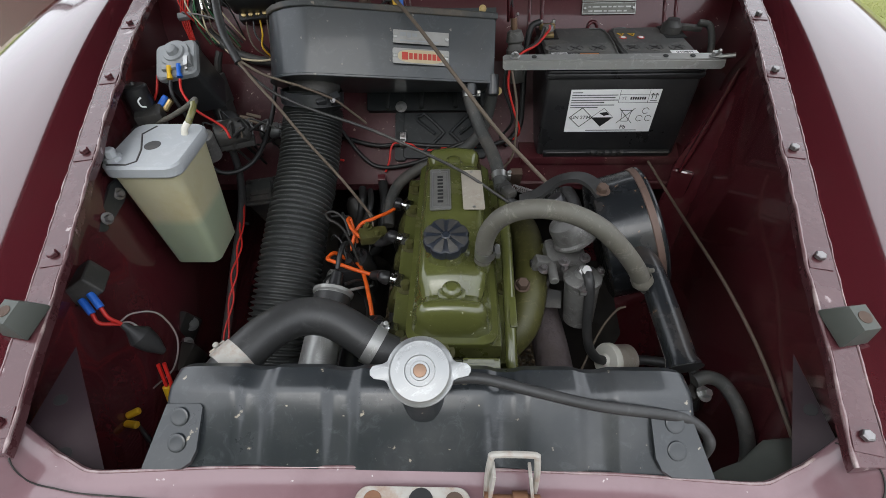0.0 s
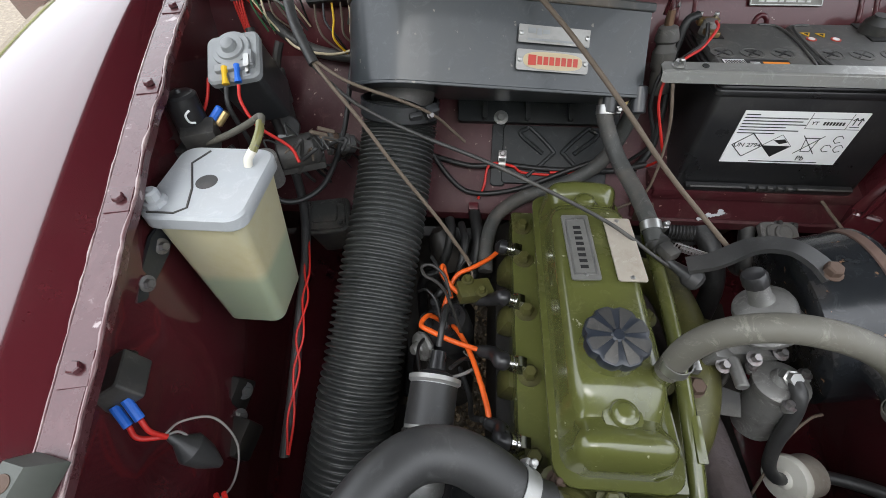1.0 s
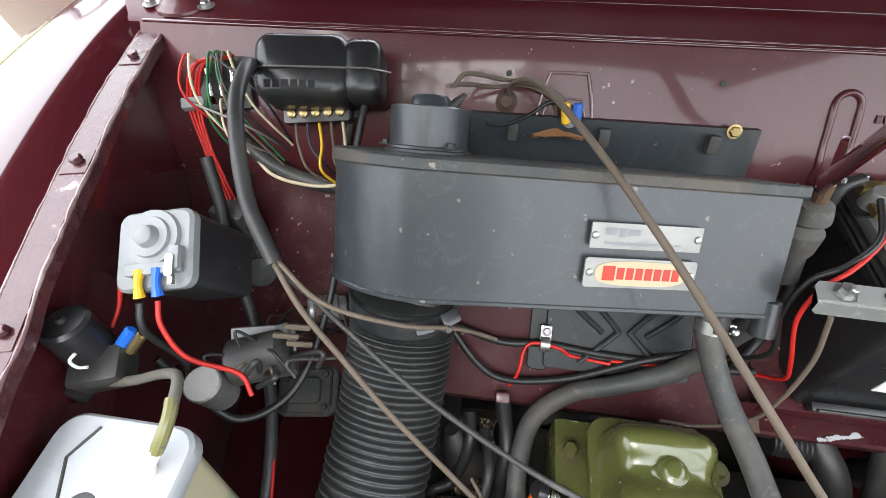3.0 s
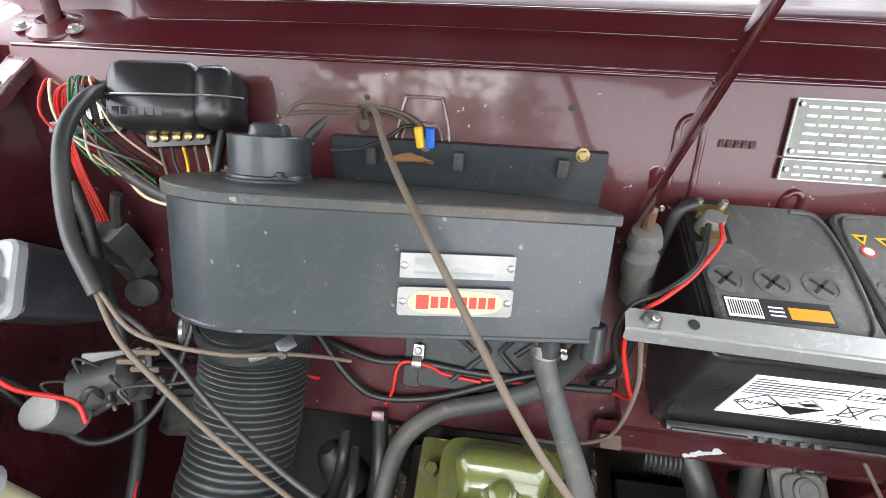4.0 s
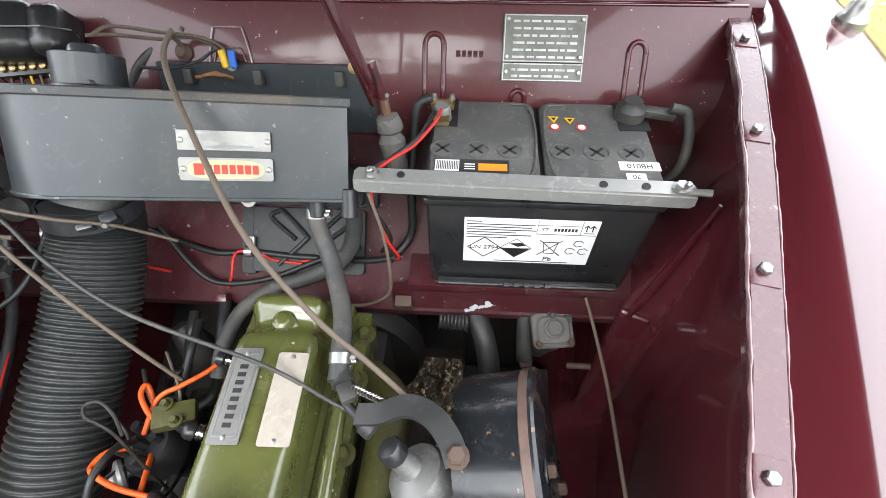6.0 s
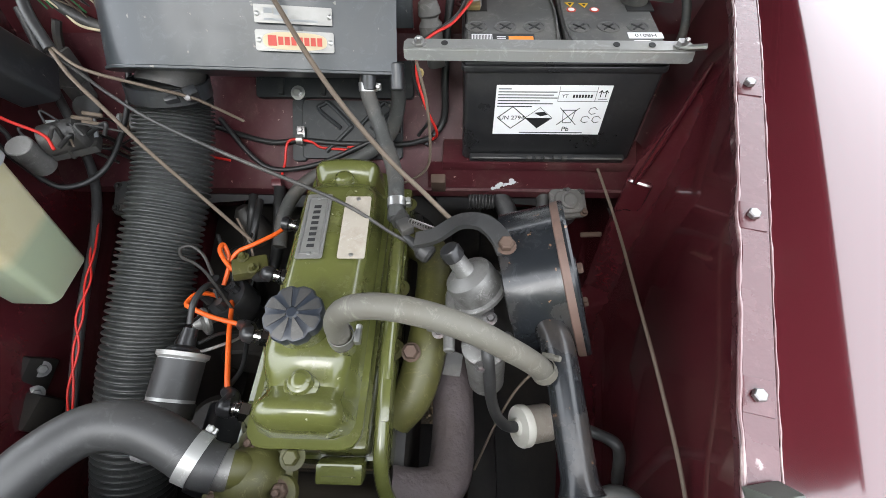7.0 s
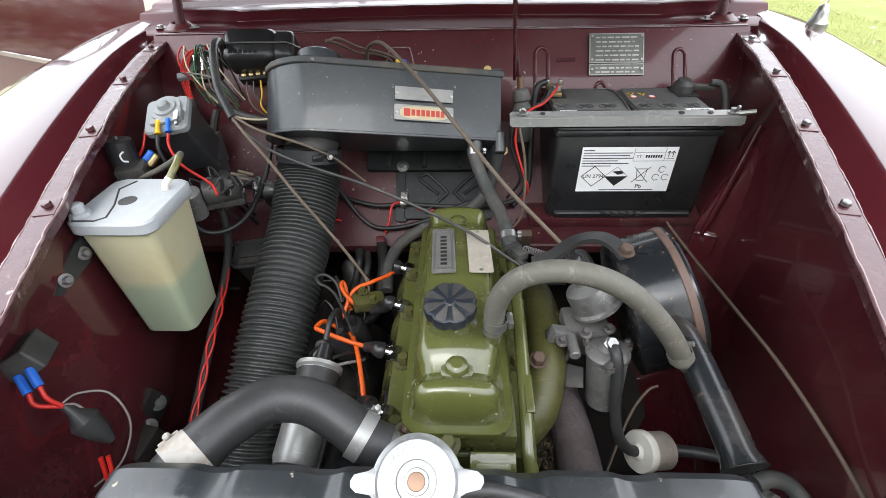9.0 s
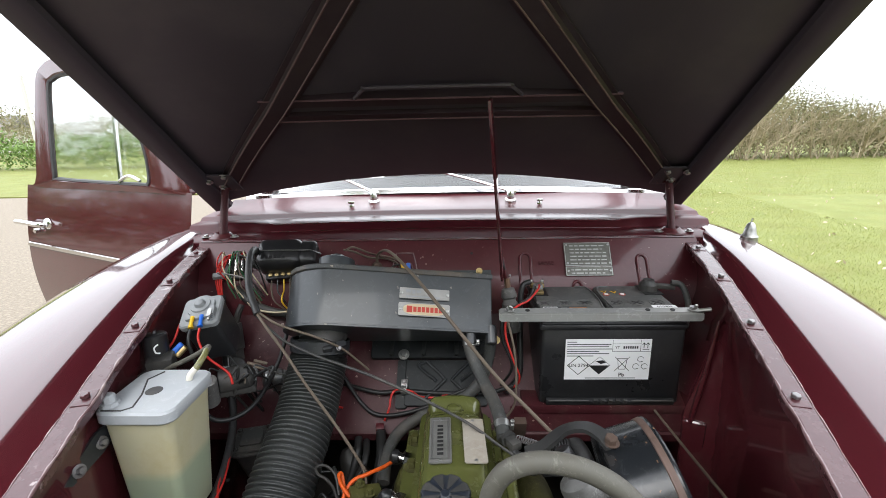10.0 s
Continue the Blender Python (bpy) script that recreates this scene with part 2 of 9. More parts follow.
RUST = mat("rusty_steel", (0.062, 0.040, 0.030), (0.115, 0.075, 0.055), rough=0.75, metal=0.2, scale=40, bump=0.35, bscale=160,
           dirt=(0.06, 0.035, 0.025), dirt_amt=0.7, dirt_scale=25)
EXHAUST = mat("exhaust_iron", (0.075, 0.060, 0.060), (0.12, 0.098, 0.098), rough=0.75, metal=0.1, scale=25, bump=0.9, bscale=90, bdist=0.003,
              dirt=(0.06, 0.04, 0.03), dirt_amt=0.5, dirt_scale=14)
IRON = mat("oily_black_iron", (0.012, 0.011, 0.010), (0.024, 0.022, 0.020), rough=0.55, scale=25, bump=0.4, bscale=90,
           dirt=(0.05, 0.04, 0.03), dirt_amt=0.5, dirt_scale=12)
BRASS = mat("brass", (0.32, 0.23, 0.10), (0.42, 0.32, 0.16), rough=0.35, metal=0.9, scale=25, bump=0.1, bscale=150)
COPPER = mat("copper_core", (0.17, 0.105, 0.07), (0.24, 0.15, 0.10), rough=0.4, metal=0.6, scale=25, bump=0.1, bscale=150)
ORANGE = mat("orange_lead", (0.62, 0.085, 0.008), (0.72, 0.11, 0.012), rough=0.45, scale=30, bump=0.05, bscale=150,
             dirt=(0.25, 0.05, 0.012), dirt_amt=0.3, dirt_scale=20)
ORANGEP = mat("orange_print", (0.70, 0.22, 0.015), (0.78, 0.26, 0.02), rough=0.4, scale=30, bump=0)
RED = mat("red_wire", (0.42, 0.014, 0.010), (0.5, 0.02, 0.014), rough=0.45, scale=30, bump=0)
BLUE = mat("blue_crimp", (0.012, 0.10, 0.46), (0.016, 0.13, 0.55), rough=0.4, scale=30, bump=0)
YELLOW = mat("yellow_crimp", (0.62, 0.36, 0.012), (0.7, 0.43, 0.02), rough=0.4, scale=30, bump=0)
GREENW = mat("green_wire", (0.012, 0.09, 0.03), (0.02, 0.12, 0.04), rough=0.5, scale=30, bump=0)
BROWNW = mat("brown_cable", (0.095, 0.072, 0.052), (0.13, 0.10, 0.075), rough=0.7, scale=30, bump=0.15, bscale=200)
WIRE = mat("black_wire", (0.012, 0.012, 0.012), (0.02, 0.02, 0.02), rough=0.45, scale=40, bump=0)
GREYWIRE = mat("grey_wire", (0.16, 0.15, 0.14), (0.22, 0.21, 0.2), rough=0.6, scale=40, bump=0)
CREAMW = mat("cream_wire", (0.5, 0.42, 0.28), (0.55, 0.47, 0.33), rough=0.6, scale=40, bump=0)
WHITE = mat("white_paper", (0.72, 0.72, 0.72), (0.8, 0.8, 0.8), rough=0.45, scale=12, bump=0, dirt=(0.6, 0.58, 0.55), dirt_amt=0.3)
INK = mat("black_ink", (0.012, 0.012, 0.012), (0.018, 0.018, 0.018), rough=0.5, scale=12, bump=0)
LID = mat("grey_white_lid", (0.34, 0.36, 0.375), (0.42, 0.435, 0.45), rough=0.5, scale=14, bump=0.06, bscale=110,
          dirt=(0.36, 0.36, 0.35), dirt_amt=0.35, dirt_scale=18, spec=0.5)
CREAM = mat("cream_plate", (0.44, 0.35, 0.21), (0.52, 0.43, 0.28), rough=0.4, scale=20, bump=0.05, dirt=(0.35, 0.25, 0.15), dirt_amt=0.4, dirt_scale=40)
REDPRINT = mat("red_print", (0.40, 0.03, 0.015), (0.48, 0.04, 0.02), rough=0.4, scale=30, bump=0)
PLATE = mat("worn_alloy_plate", (0.20, 0.195, 0.18), (0.33, 0.325, 0.31), rough=0.4, metal=0.6, scale=60, bump=0.2, bscale=200,
            dirt=(0.14, 0.13, 0.12), dirt_amt=0.8, dirt_scale=30)
VINPLATE = mat("tarnished_alloy_plate", (0.095, 0.096, 0.082), (0.16, 0.16, 0.14), rough=0.4, metal=0.4, scale=70, bump=0.25, bscale=220,
               dirt=(0.07, 0.06, 0.055), dirt_amt=0.8, dirt_scale=30)
TAN = mat("faded_tan_plate", (0.34, 0.30, 0.245), (0.46, 0.42, 0.36), rough=0.5, metal=0.3, scale=40, bump=0.1, bscale=180,
          dirt=(0.2, 0.15, 0.1), dirt_amt=0.5, dirt_scale=25)
WHITEPL = mat("white_plastic", (0.62, 0.60, 0.53), (0.7, 0.68, 0.6), rough=0.4, scale=20, bump=0.03, dirt=(0.35, 0.3, 0.22), dirt_amt=0.35, dirt_scale=18)
RELAYGREY = mat("grey_relay_plastic", (0.20, 0.21, 0.215), (0.27, 0.28, 0.285), rough=0.5, scale=30, bump=0.08, bscale=160,
                dirt=(0.12, 0.11, 0.1), dirt_amt=0.4, dirt_scale=25)
LIDDUST = mat("dusty_slate_enamel", (0.030, 0.034, 0.036), (0.046, 0.048, 0.047), rough=0.5, scale=18, bump=0.1, bscale=60,
              dirt=(0.115, 0.088, 0.062), dirt_amt=0.75, dirt_scale=12, speck=(0.22, 0.19, 0.15), speck_amt=0.15)
BOOT = mat("perished_grey_rubber", (0.075, 0.072, 0.068), (0.12, 0.115, 0.108), rough=0.75, scale=30, bump=0.4, bscale=70,
           dirt=(0.16, 0.14, 0.12), dirt_amt=0.5, dirt_scale=18)
PLATEINK = mat("worn_bright_print", (0.34, 0.34, 0.33), (0.48, 0.48, 0.46), rough=0.4, metal=0.4, scale=120, bump=0.1, bscale=200,
               dirt=(0.09, 0.085, 0.08), dirt_amt=0.8, dirt_scale=60)
BUFFER = mat("grey_rubber_buffer", (0.055, 0.060, 0.052), (0.075, 0.08, 0.07), rough=0.55, scale=30, bump=0.15, bscale=140)
BARK = mat("hedge_twig", (0.26, 0.21, 0.135), (0.40, 0.33, 0.22), rough=0.85, scale=20, bump=0)
LEAF = mat("hedge_leaf", (0.125, 0.130, 0.050), (0.23, 0.215, 0.105), rough=0.6, scale=3, bump=0, islands=0.35)
LEAFG = mat("green_leaf", (0.10, 0.17, 0.035), (0.16, 0.24, 0.06), rough=0.6, scale=3, bump=0, islands=0.4)
DRYLEAF = mat("dry_leaf", (0.22, 0.10, 0.035), (0.3, 0.15, 0.06), rough=0.7, scale=60, bump=0.2)
GRASS = mat("lawn_grass", (0.125, 0.150, 0.036), (0.235, 0.245, 0.080), rough=0.7, scale=2.2, bump=0.6, bscale=70, bdist=0.03,
            dirt=(0.17, 0.15, 0.045), dirt_amt=0.6, dirt_scale=1.3, spec=0.2)
BLADE = mat("grass_blade", (0.19, 0.225, 0.055), (0.33, 0.345, 0.12), rough=0.6, scale=2.2, bump=0, islands=0.3, spec=0.2)
GRAVEL = mat("gravel", (0.11, 0.090, 0.068), (0.28, 0.235, 0.18), rough=0.85, scale=55, bump=1.0, bscale=70, bdist=0.012,
             dirt=(0.42, 0.36, 0.27), dirt_amt=0.5, dirt_scale=30)
STONE = mat("gravel_stone", (0.20, 0.14, 0.085), (0.34, 0.26, 0.17), rough=0.8, scale=30, bump=0, islands=0.55)
RENDERW = mat("far_wall", (0.5, 0.48, 0.45), (0.56, 0.54, 0.5), rough=0.8, scale=2, bump=0)
SLATE = mat("far_roof", (0.12, 0.11, 0.11), (0.17, 0.16, 0.15), rough=0.8, scale=2, bump=0)
CLEARPIPE = mat("yellowed_clear_pipe", (0.13, 0.125, 0.045), (0.20, 0.19, 0.08), rough=0.25, scale=30, bump=0)
ORANGERUST = mat("orange_rust", (0.13, 0.062, 0.034), (0.22, 0.105, 0.055), rough=0.75, scale=60, bump=0.4, bscale=160, dirt=(0.07, 0.035, 0.022), dirt_amt=0.6, dirt_scale=30)
CLIPWHITE = mat("rust_stained_white_band", (0.27, 0.255, 0.23), (0.42, 0.40, 0.36), rough=0.5, scale=50, bump=0.2, bscale=140, dirt=(0.22, 0.10, 0.045), dirt_amt=0.85, dirt_scale=34)
GLASS = mat("window_glass", (0.9, 0.93, 0.93), (0.92, 0.95, 0.95), rough=0.03, rvar=0.02, scale=2, bump=0, trans=1.0, ior=1.45)


def tank_material():
    """Translucent yellowed plastic, with fluid up to a level."""
    m = mat("yellowed_translucent_plastic", (0.40, 0.37, 0.235), (0.49, 0.46, 0.32), rough=0.4, scale=10, bump=0.05, bscale=80,
            dirt=(0.36, 0.29, 0.13), dirt_amt=0.6, dirt_scale=10, spec=0.5)
    n, l = m.node_tree.nodes, m.node_tree.links
    b = n["Principled BSDF"]
    src = b.inputs["Base Color"].links[0].from_socket
    geo = n.new("ShaderNodeNewGeometry")
    sep = n.new("ShaderNodeSeparateXYZ")
    l.new(geo.outputs["Position"], sep.inputs[0])
    mr = n.new("ShaderNodeMapRange")
    mr.inputs[1].default_value, mr.inputs[2].default_value = 1.046, 1.030
    l.new(sep.outputs["Z"], mr.inputs[0])
    mx = n.new("ShaderNodeMix")
    mx.data_type = "RGBA"
    mx.inputs[7].default_value = (0.285, 0.325, 0.225, 1)
    l.new(mr.outputs[0], mx.inputs[0])
    l.new(src, mx.inputs[6])
    l.new(mx.outputs[2], b.inputs["Base Color"])
    b.inputs["Subsurface Weight"].default_value = 0.25
    b.inputs["Subsurface Radius"].default_value = (0.02, 0.018, 0.01)
    b.inputs["Subsurface Scale"].default_value = 0.5
    return m


TANK = tank_material()

# ================= building helpers =================
WORLD = {}


def thing(name, at, label, category, group="", kind=""):
    ob = new(name)
    ob.empty_display_size = 0.05
    ob.location = at
    WORLD[ob] = Matrix.Translation(at)
    return tagged(ob, label, category, group, kind)


def finish(bm, sharp=35):
    bmesh.ops.remove_doubles(bm, verts=bm.verts, dist=1e-6)
    bmesh.ops.recalc_face_normals(bm, faces=bm.faces)
    lim = radians(sharp)
    for e in bm.edges:
        e.smooth = not (len(e.link_faces) == 2 and e.calc_face_angle(0) > lim)
    for f in bm.faces:
        f.smooth = True


def part(name, bm, material, parent=None, label="", sharp=35, raw=False):
    """Links a bmesh in world coordinates as one mesh object under parent."""
    if not raw:
        finish(bm, sharp)
    me = bpy.data.meshes.new(name)
    lo = Vector([min(v.co[i] for v in bm.verts) for i in range(3)])
    hi = Vector([max(v.co[i] for v in bm.verts) for i in range(3)])
    c = (lo + hi) / 2
    bmesh.ops.translate(bm, verts=bm.verts, vec=-c)
    bm.to_mesh(me)
    bm.free()
    me.materials.append(material)
    return put(name, me, Matrix.Translation(c), parent, label)


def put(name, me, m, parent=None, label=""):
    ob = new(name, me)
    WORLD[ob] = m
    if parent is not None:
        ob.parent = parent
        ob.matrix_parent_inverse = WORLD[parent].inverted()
    ob.matrix_basis = m
    return tagged(ob, label)


def solo(name, bm, material, label, category, group="", kind="", sharp=35):
    return tagged(part(name, bm, material, None, "", sharp), label, category, group, kind)


def basis(axis, hint=(0, 0, 1)):
    z = Vector(axis).normalized()
    h = Vector(hint)
    if abs(z.dot(h)) > 0.95:
        h = Vector((0, 1, 0))
    x = h.cross(z).normalized()
    return x, z.cross(x), z


def box(bm, c, s, rot=None, bev=0.0, seg=2):
    """A box round c of size s, turned by rot, with rounded edges."""
    m = Matrix.Translation(c) @ (rot.to_4x4() if rot is not None else Matrix()) @ Matrix.Diagonal((*s, 1))
    vs = bmesh.ops.create_cube(bm, size=1, matrix=m)["verts"]
    if bev:
        es = list({e for v in vs for e in v.link_edges})
        bmesh.ops.bevel(bm, geom=es, offset=bev, segments=seg, affect="EDGES", profile=0.6)
    return bm


def turn(rx=0, ry=0, rz=0):
    return Euler((radians(rx), radians(ry), radians(rz))).to_matrix()


def ring(c, x, y, r, n, phase=0.0):
    return [c + x * (r * math.cos(2 * math.pi * i / n + phase)) + y * (r * math.sin(2 * math.pi * i / n + phase)) for i in range(n)]


def loft(bm, rings, close=True, caps=True):
    """Skins rows of points; close joins each row into a loop."""
    vs = [[bm.verts.new(p) for p in r] for r in rings]
    k = len(vs[0])
    for a, b in zip(vs, vs[1:]):
        for i in range(k if close else k - 1):
            j = (i + 1) % k
            try:
                bm.faces.new((a[i], a[j], b[j], b[i]))
            except ValueError:
                pass
    if caps and close:
        bm.faces.new(list(reversed(vs[0])))
        bm.faces.new(vs[-1])
    return vs


def lathe(bm, p, axis, prof, n=24, phase=0.0, hint=(0, 0, 1)):
    """Turns a profile of (along, radius) round an axis."""
    x, y, z = basis(axis, hint)
    p = Vector(p)
    loft(bm, [ring(p + z * a, x, y, max(r, 1e-5), n, phase) for a, r in prof])
    return bm


def cyl(bm, a, b, r, r2=None, n=20, bev=0.0015):
    a, b = Vector(a), Vector(b)
    h = (b - a).length
    r2 = r if r2 is None else r2
    bev = min(bev, r * 0.4, r2 * 0.4, h * 0.3)
    return lathe(bm, a, b - a, [(0, r - bev), (bev, r), (h - bev, r2), (h, r2 - bev)], n)


def spline(pts, per=8):
    """A smooth line through the points."""
    p = [Vector(q) for q in pts]
    if len(p) == 2:
        return [p[0].lerp(p[1], i / per) for i in range(per + 1)]
    p = [p[0] * 2 - p[1]] + p + [p[-1] * 2 - p[-2]]
    out = []
    for a, b, c, d in zip(p, p[1:], p[2:], p[3:]):
        for i in range(per):
            t = i / per
            out.append(0.5 * ((2 * b) + (c - a) * t + (2 * a - 5 * b + 4 * c - d) * t * t + (3 * b - a - 3 * c + d) * t ** 3))
    out.append(p[-2].copy())
    return out


def tube(bm, pts, r, n=10, per=8, rad=None, smooth=True):
    """A hose or wire along the points. rad(s): the radius along it, s from 0 to 1."""
    line = spline(pts, per) if smooth else [Vector(q) for q in pts]
    tans = [(line[min(i + 1, len(line) - 1)] - line[max(i - 1, 0)]).normalized() for i in range(len(line))]
    x, y, _ = basis(tans[0])
    rings = []
    for i, (q, t) in enumerate(zip(line, tans)):
        x = (x - t * x.dot(t)).normalized()
        y = t.cross(x)
        rings.append(ring(q, x, y, rad(i / (len(line) - 1)) if rad else r, n))
    loft(bm, rings)
    return bm


def wire(name, pts, r, material, label, category="wire", n=7, per=8, rad=None):
    return solo(name, tube(bmesh.new(), pts, r, max(n, 8), per, rad), material, label, category, sharp=70)


def prism(bm, outline, z0, z1, shear=(0, 0), bev=0.0, top_scale=1.0):
    """Extrudes an (x, y) outline from z0 to z1."""
    cx = sum(p[0] for p in outline) / len(outline)
    cy = sum(p[1] for p in outline) / len(outline)
    rows = []
    steps = [(z0, 1 - (bev and 0.0)), (z1, 1)] if not bev else [(z0, -bev), (z0 + bev, 0), (z1 - bev, 0), (z1, -bev)]
    for z, off in steps:
        t = (z - z0) / (z1 - z0)
        k = 1 + (top_scale - 1) * t
        row = []
        for x, y in outline:
            dx, dy = x - cx, y - cy
            d = math.hypot(dx, dy) or 1
            f = k * (1 + (off if bev else 0) / d)
            row.append(Vector((cx + dx * f + shear[0] * (z - z1), cy + dy * f + shear[1] * (z - z1), z)))
        rows.append(row)
    loft(bm, rows)
    return bm


def rounded(x0, x1, y0, y1, r, n=5):
    pts = []
    for cx, cy, a0 in ((x1 - r, y1 - r, 0), (x0 + r, y1 - r, 90), (x0 + r, y0 + r, 180), (x1 - r, y0 + r, 270)):
        for i in range(n + 1):
            a = radians(a0 + 90 * i / n)
            pts.append((cx + r * math.cos(a), cy + r * math.sin(a)))
    return pts


def disc_on(bm, p, normal, r, h, n=16, bev=0.0006):
    z = Vector(normal).normalized()
    return cyl(bm, Vector(p), Vector(p) + z * h, r, n=n, bev=bev)


BOLTS = {}


def bolt(parent, p, normal, r=0.0065, h=0.005, material=None, name="bolt", washer=1.7, label=""):
    """A hexagon head on a washer; alike ones share a mesh."""
    material = material or STEEL
    key = (r, h, material.name, washer)
    if key not in BOLTS:
        bm = bmesh.new()
        if washer:
            lathe(bm, (0, 0, 0), (0, 0, 1), [(0, r * washer), (0.0012, r * washer), (0.0014, r)], 16)
        lathe(bm, (0, 0, 0.001), (0, 0, 1), [(0, r), (h * 0.8, r), (h, r * 0.8)], 6)
        finish(bm)
        me = bpy.data.meshes.new(name)
        bm.to_mesh(me)
        bm.free()
        me.materials.append(material)
        BOLTS[key] = me
    x, y, z = basis(normal)
    m = Matrix((x, y, z)).transposed().to_4x4()
    m.translation = Vector(p)
    return put(name, BOLTS[key], m, parent, label)


def clip(parent, p, axis, r, width=0.010, material=None, name="hose_clip"):
    """A worm-drive clip round a hose, with its screw housing."""
    bm = bmesh.new()
    x, y, z = basis(axis)
    c = Vector(p)
    loft(bm, [ring(c + z * a, x, y, q, 20) for a, q in ((-width / 2, r), (-width / 2, r + 0.0012), (width / 2, r + 0.0012), (width / 2, r))], caps=False)
    rot = Matrix((x, y, z)).transposed()
    box(bm, c + x * (r + 0.004), (0.006, 0.014, width * 0.8), rot, 0.001)
    cyl(bm, c + x * (r + 0.004) + y * 0.005, c + x * (r + 0.004) + y * 0.014, 0.0035, n=8)
    return part(name, bm, material or STEEL, parent, "worm-drive hose clip")


def text_mesh(word, size, material, m, parent, name="lettering", depth=0.0003, label=""):
    cu = bpy.data.curves.new(name, "FONT")
    cu.body, cu.size, cu.align_x, cu.align_y, cu.extrude = word, size, "CENTER", "CENTER", depth
    tmp = bpy.data.objects.new(name, cu)
    me = bpy.data.meshes.new_from_object(tmp)
    bpy.data.objects.remove(tmp)
    me.materials.clear()
    me.materials.append(material)
    return put(name, me, m, parent, label)


def frame_of(origin, right, up):
    """Local x along right, y along up, z out of the face."""
    x = Vector(right).normalized()
    z = x.cross(Vector(up)).normalized()
    y = z.cross(x)
    m = Matrix((x, y, z)).transposed().to_4x4()
    m.translation = Vector(origin)
    return m


def bars(parent, m, rects, h, material, name="print_bar", label=""):
    """Flat bars (x0, y0, x1, y1) raised by h on the face of m, one mesh for one block of print."""
    bm = bmesh.new()
    for x0, y0, x1, y1 in rects:
        box(bm, ((x0 + x1) / 2, (y0 + y1) / 2, h / 2), (abs(x1 - x0), abs(y1 - y0), h))
    bmesh.ops.transform(bm, matrix=m, verts=bm.verts)
    return part(name, bm, material, parent, label)


def lerp_table(table, y):
    """Linear look-up in rows of (y, ...), y falling or rising."""
    rows = sorted(table)
    if y <= rows[0][0]:
        return rows[0][1:]
    for a, b in zip(rows, rows[1:]):
        if y <= b[0]:
            t = (y - a[0]) / (b[0] - a[0])
            t = t * t * (3 - 2 * t) * 0.35 + t * 0.65
            return tuple(u + (v - u) * t for u, v in zip(a[1:], b[1:]))
    return rows[-1][1:]

# ================= ground and surroundings =================
bm = bmesh.new()
bmesh.ops.create_grid(bm, x_segments=2, y_segments=2, size=900, matrix=Matrix.Translation((0, 0, GROUND)))
tagged(part("ground", bm, GRAVEL), "brown and cream gravel drive under the car", "ground", kind="structure")
bm = bmesh.new()
loft(bm, [[Vector((x, y, GROUND + z)) for x, y in ((1.15, -6), (1.3, 2), (1.2, 6), (1.4, 14), (1.0, 60), (300, 60), (300, -6))] for z in (0.0, 0.025)])
tagged(part("lawn", bm, GRASS), "mown green lawn beside the gravel drive", "lawn", kind="structure")
bm = bmesh.new()
loft(bm, [[Vector((x, y, GROUND + z)) for x, y in ((-300, 8.2), (-4, 9.5), (-1.2, 13), (-1.5, 60), (-300, 60))] for z in (0.0, 0.025)])
tagged(part("lawn", bm, GRASS), "green verge at the far side of the gravel", "lawn", kind="structure")

# ================= car body =================
car = thing("car", (0, 1.0, GROUND), "maroon vintage saloon car with its bonnet open and a door ajar", "car")
FL = [(1.06, 0.590, 1.242), (0.768, 0.523, 1.222), (0.615, 0.487, 1.2015), (0.46, 0.456, 1.177), (0.308, 0.425, 1.142), (0.16, 0.392, 1.10), (0.06, 0.372, 1.068), (-0.15, 0.36, 1.03)]


FLX = np.polyfit([r[0] for r in FL], [r[1] for r in FL], 3)
FLZ = np.polyfit([r[0] for r in FL], [r[2] for r in FL], 3)


def flange_at(y):
    return np.polyval(FLX, y), np.polyval(FLZ, y)


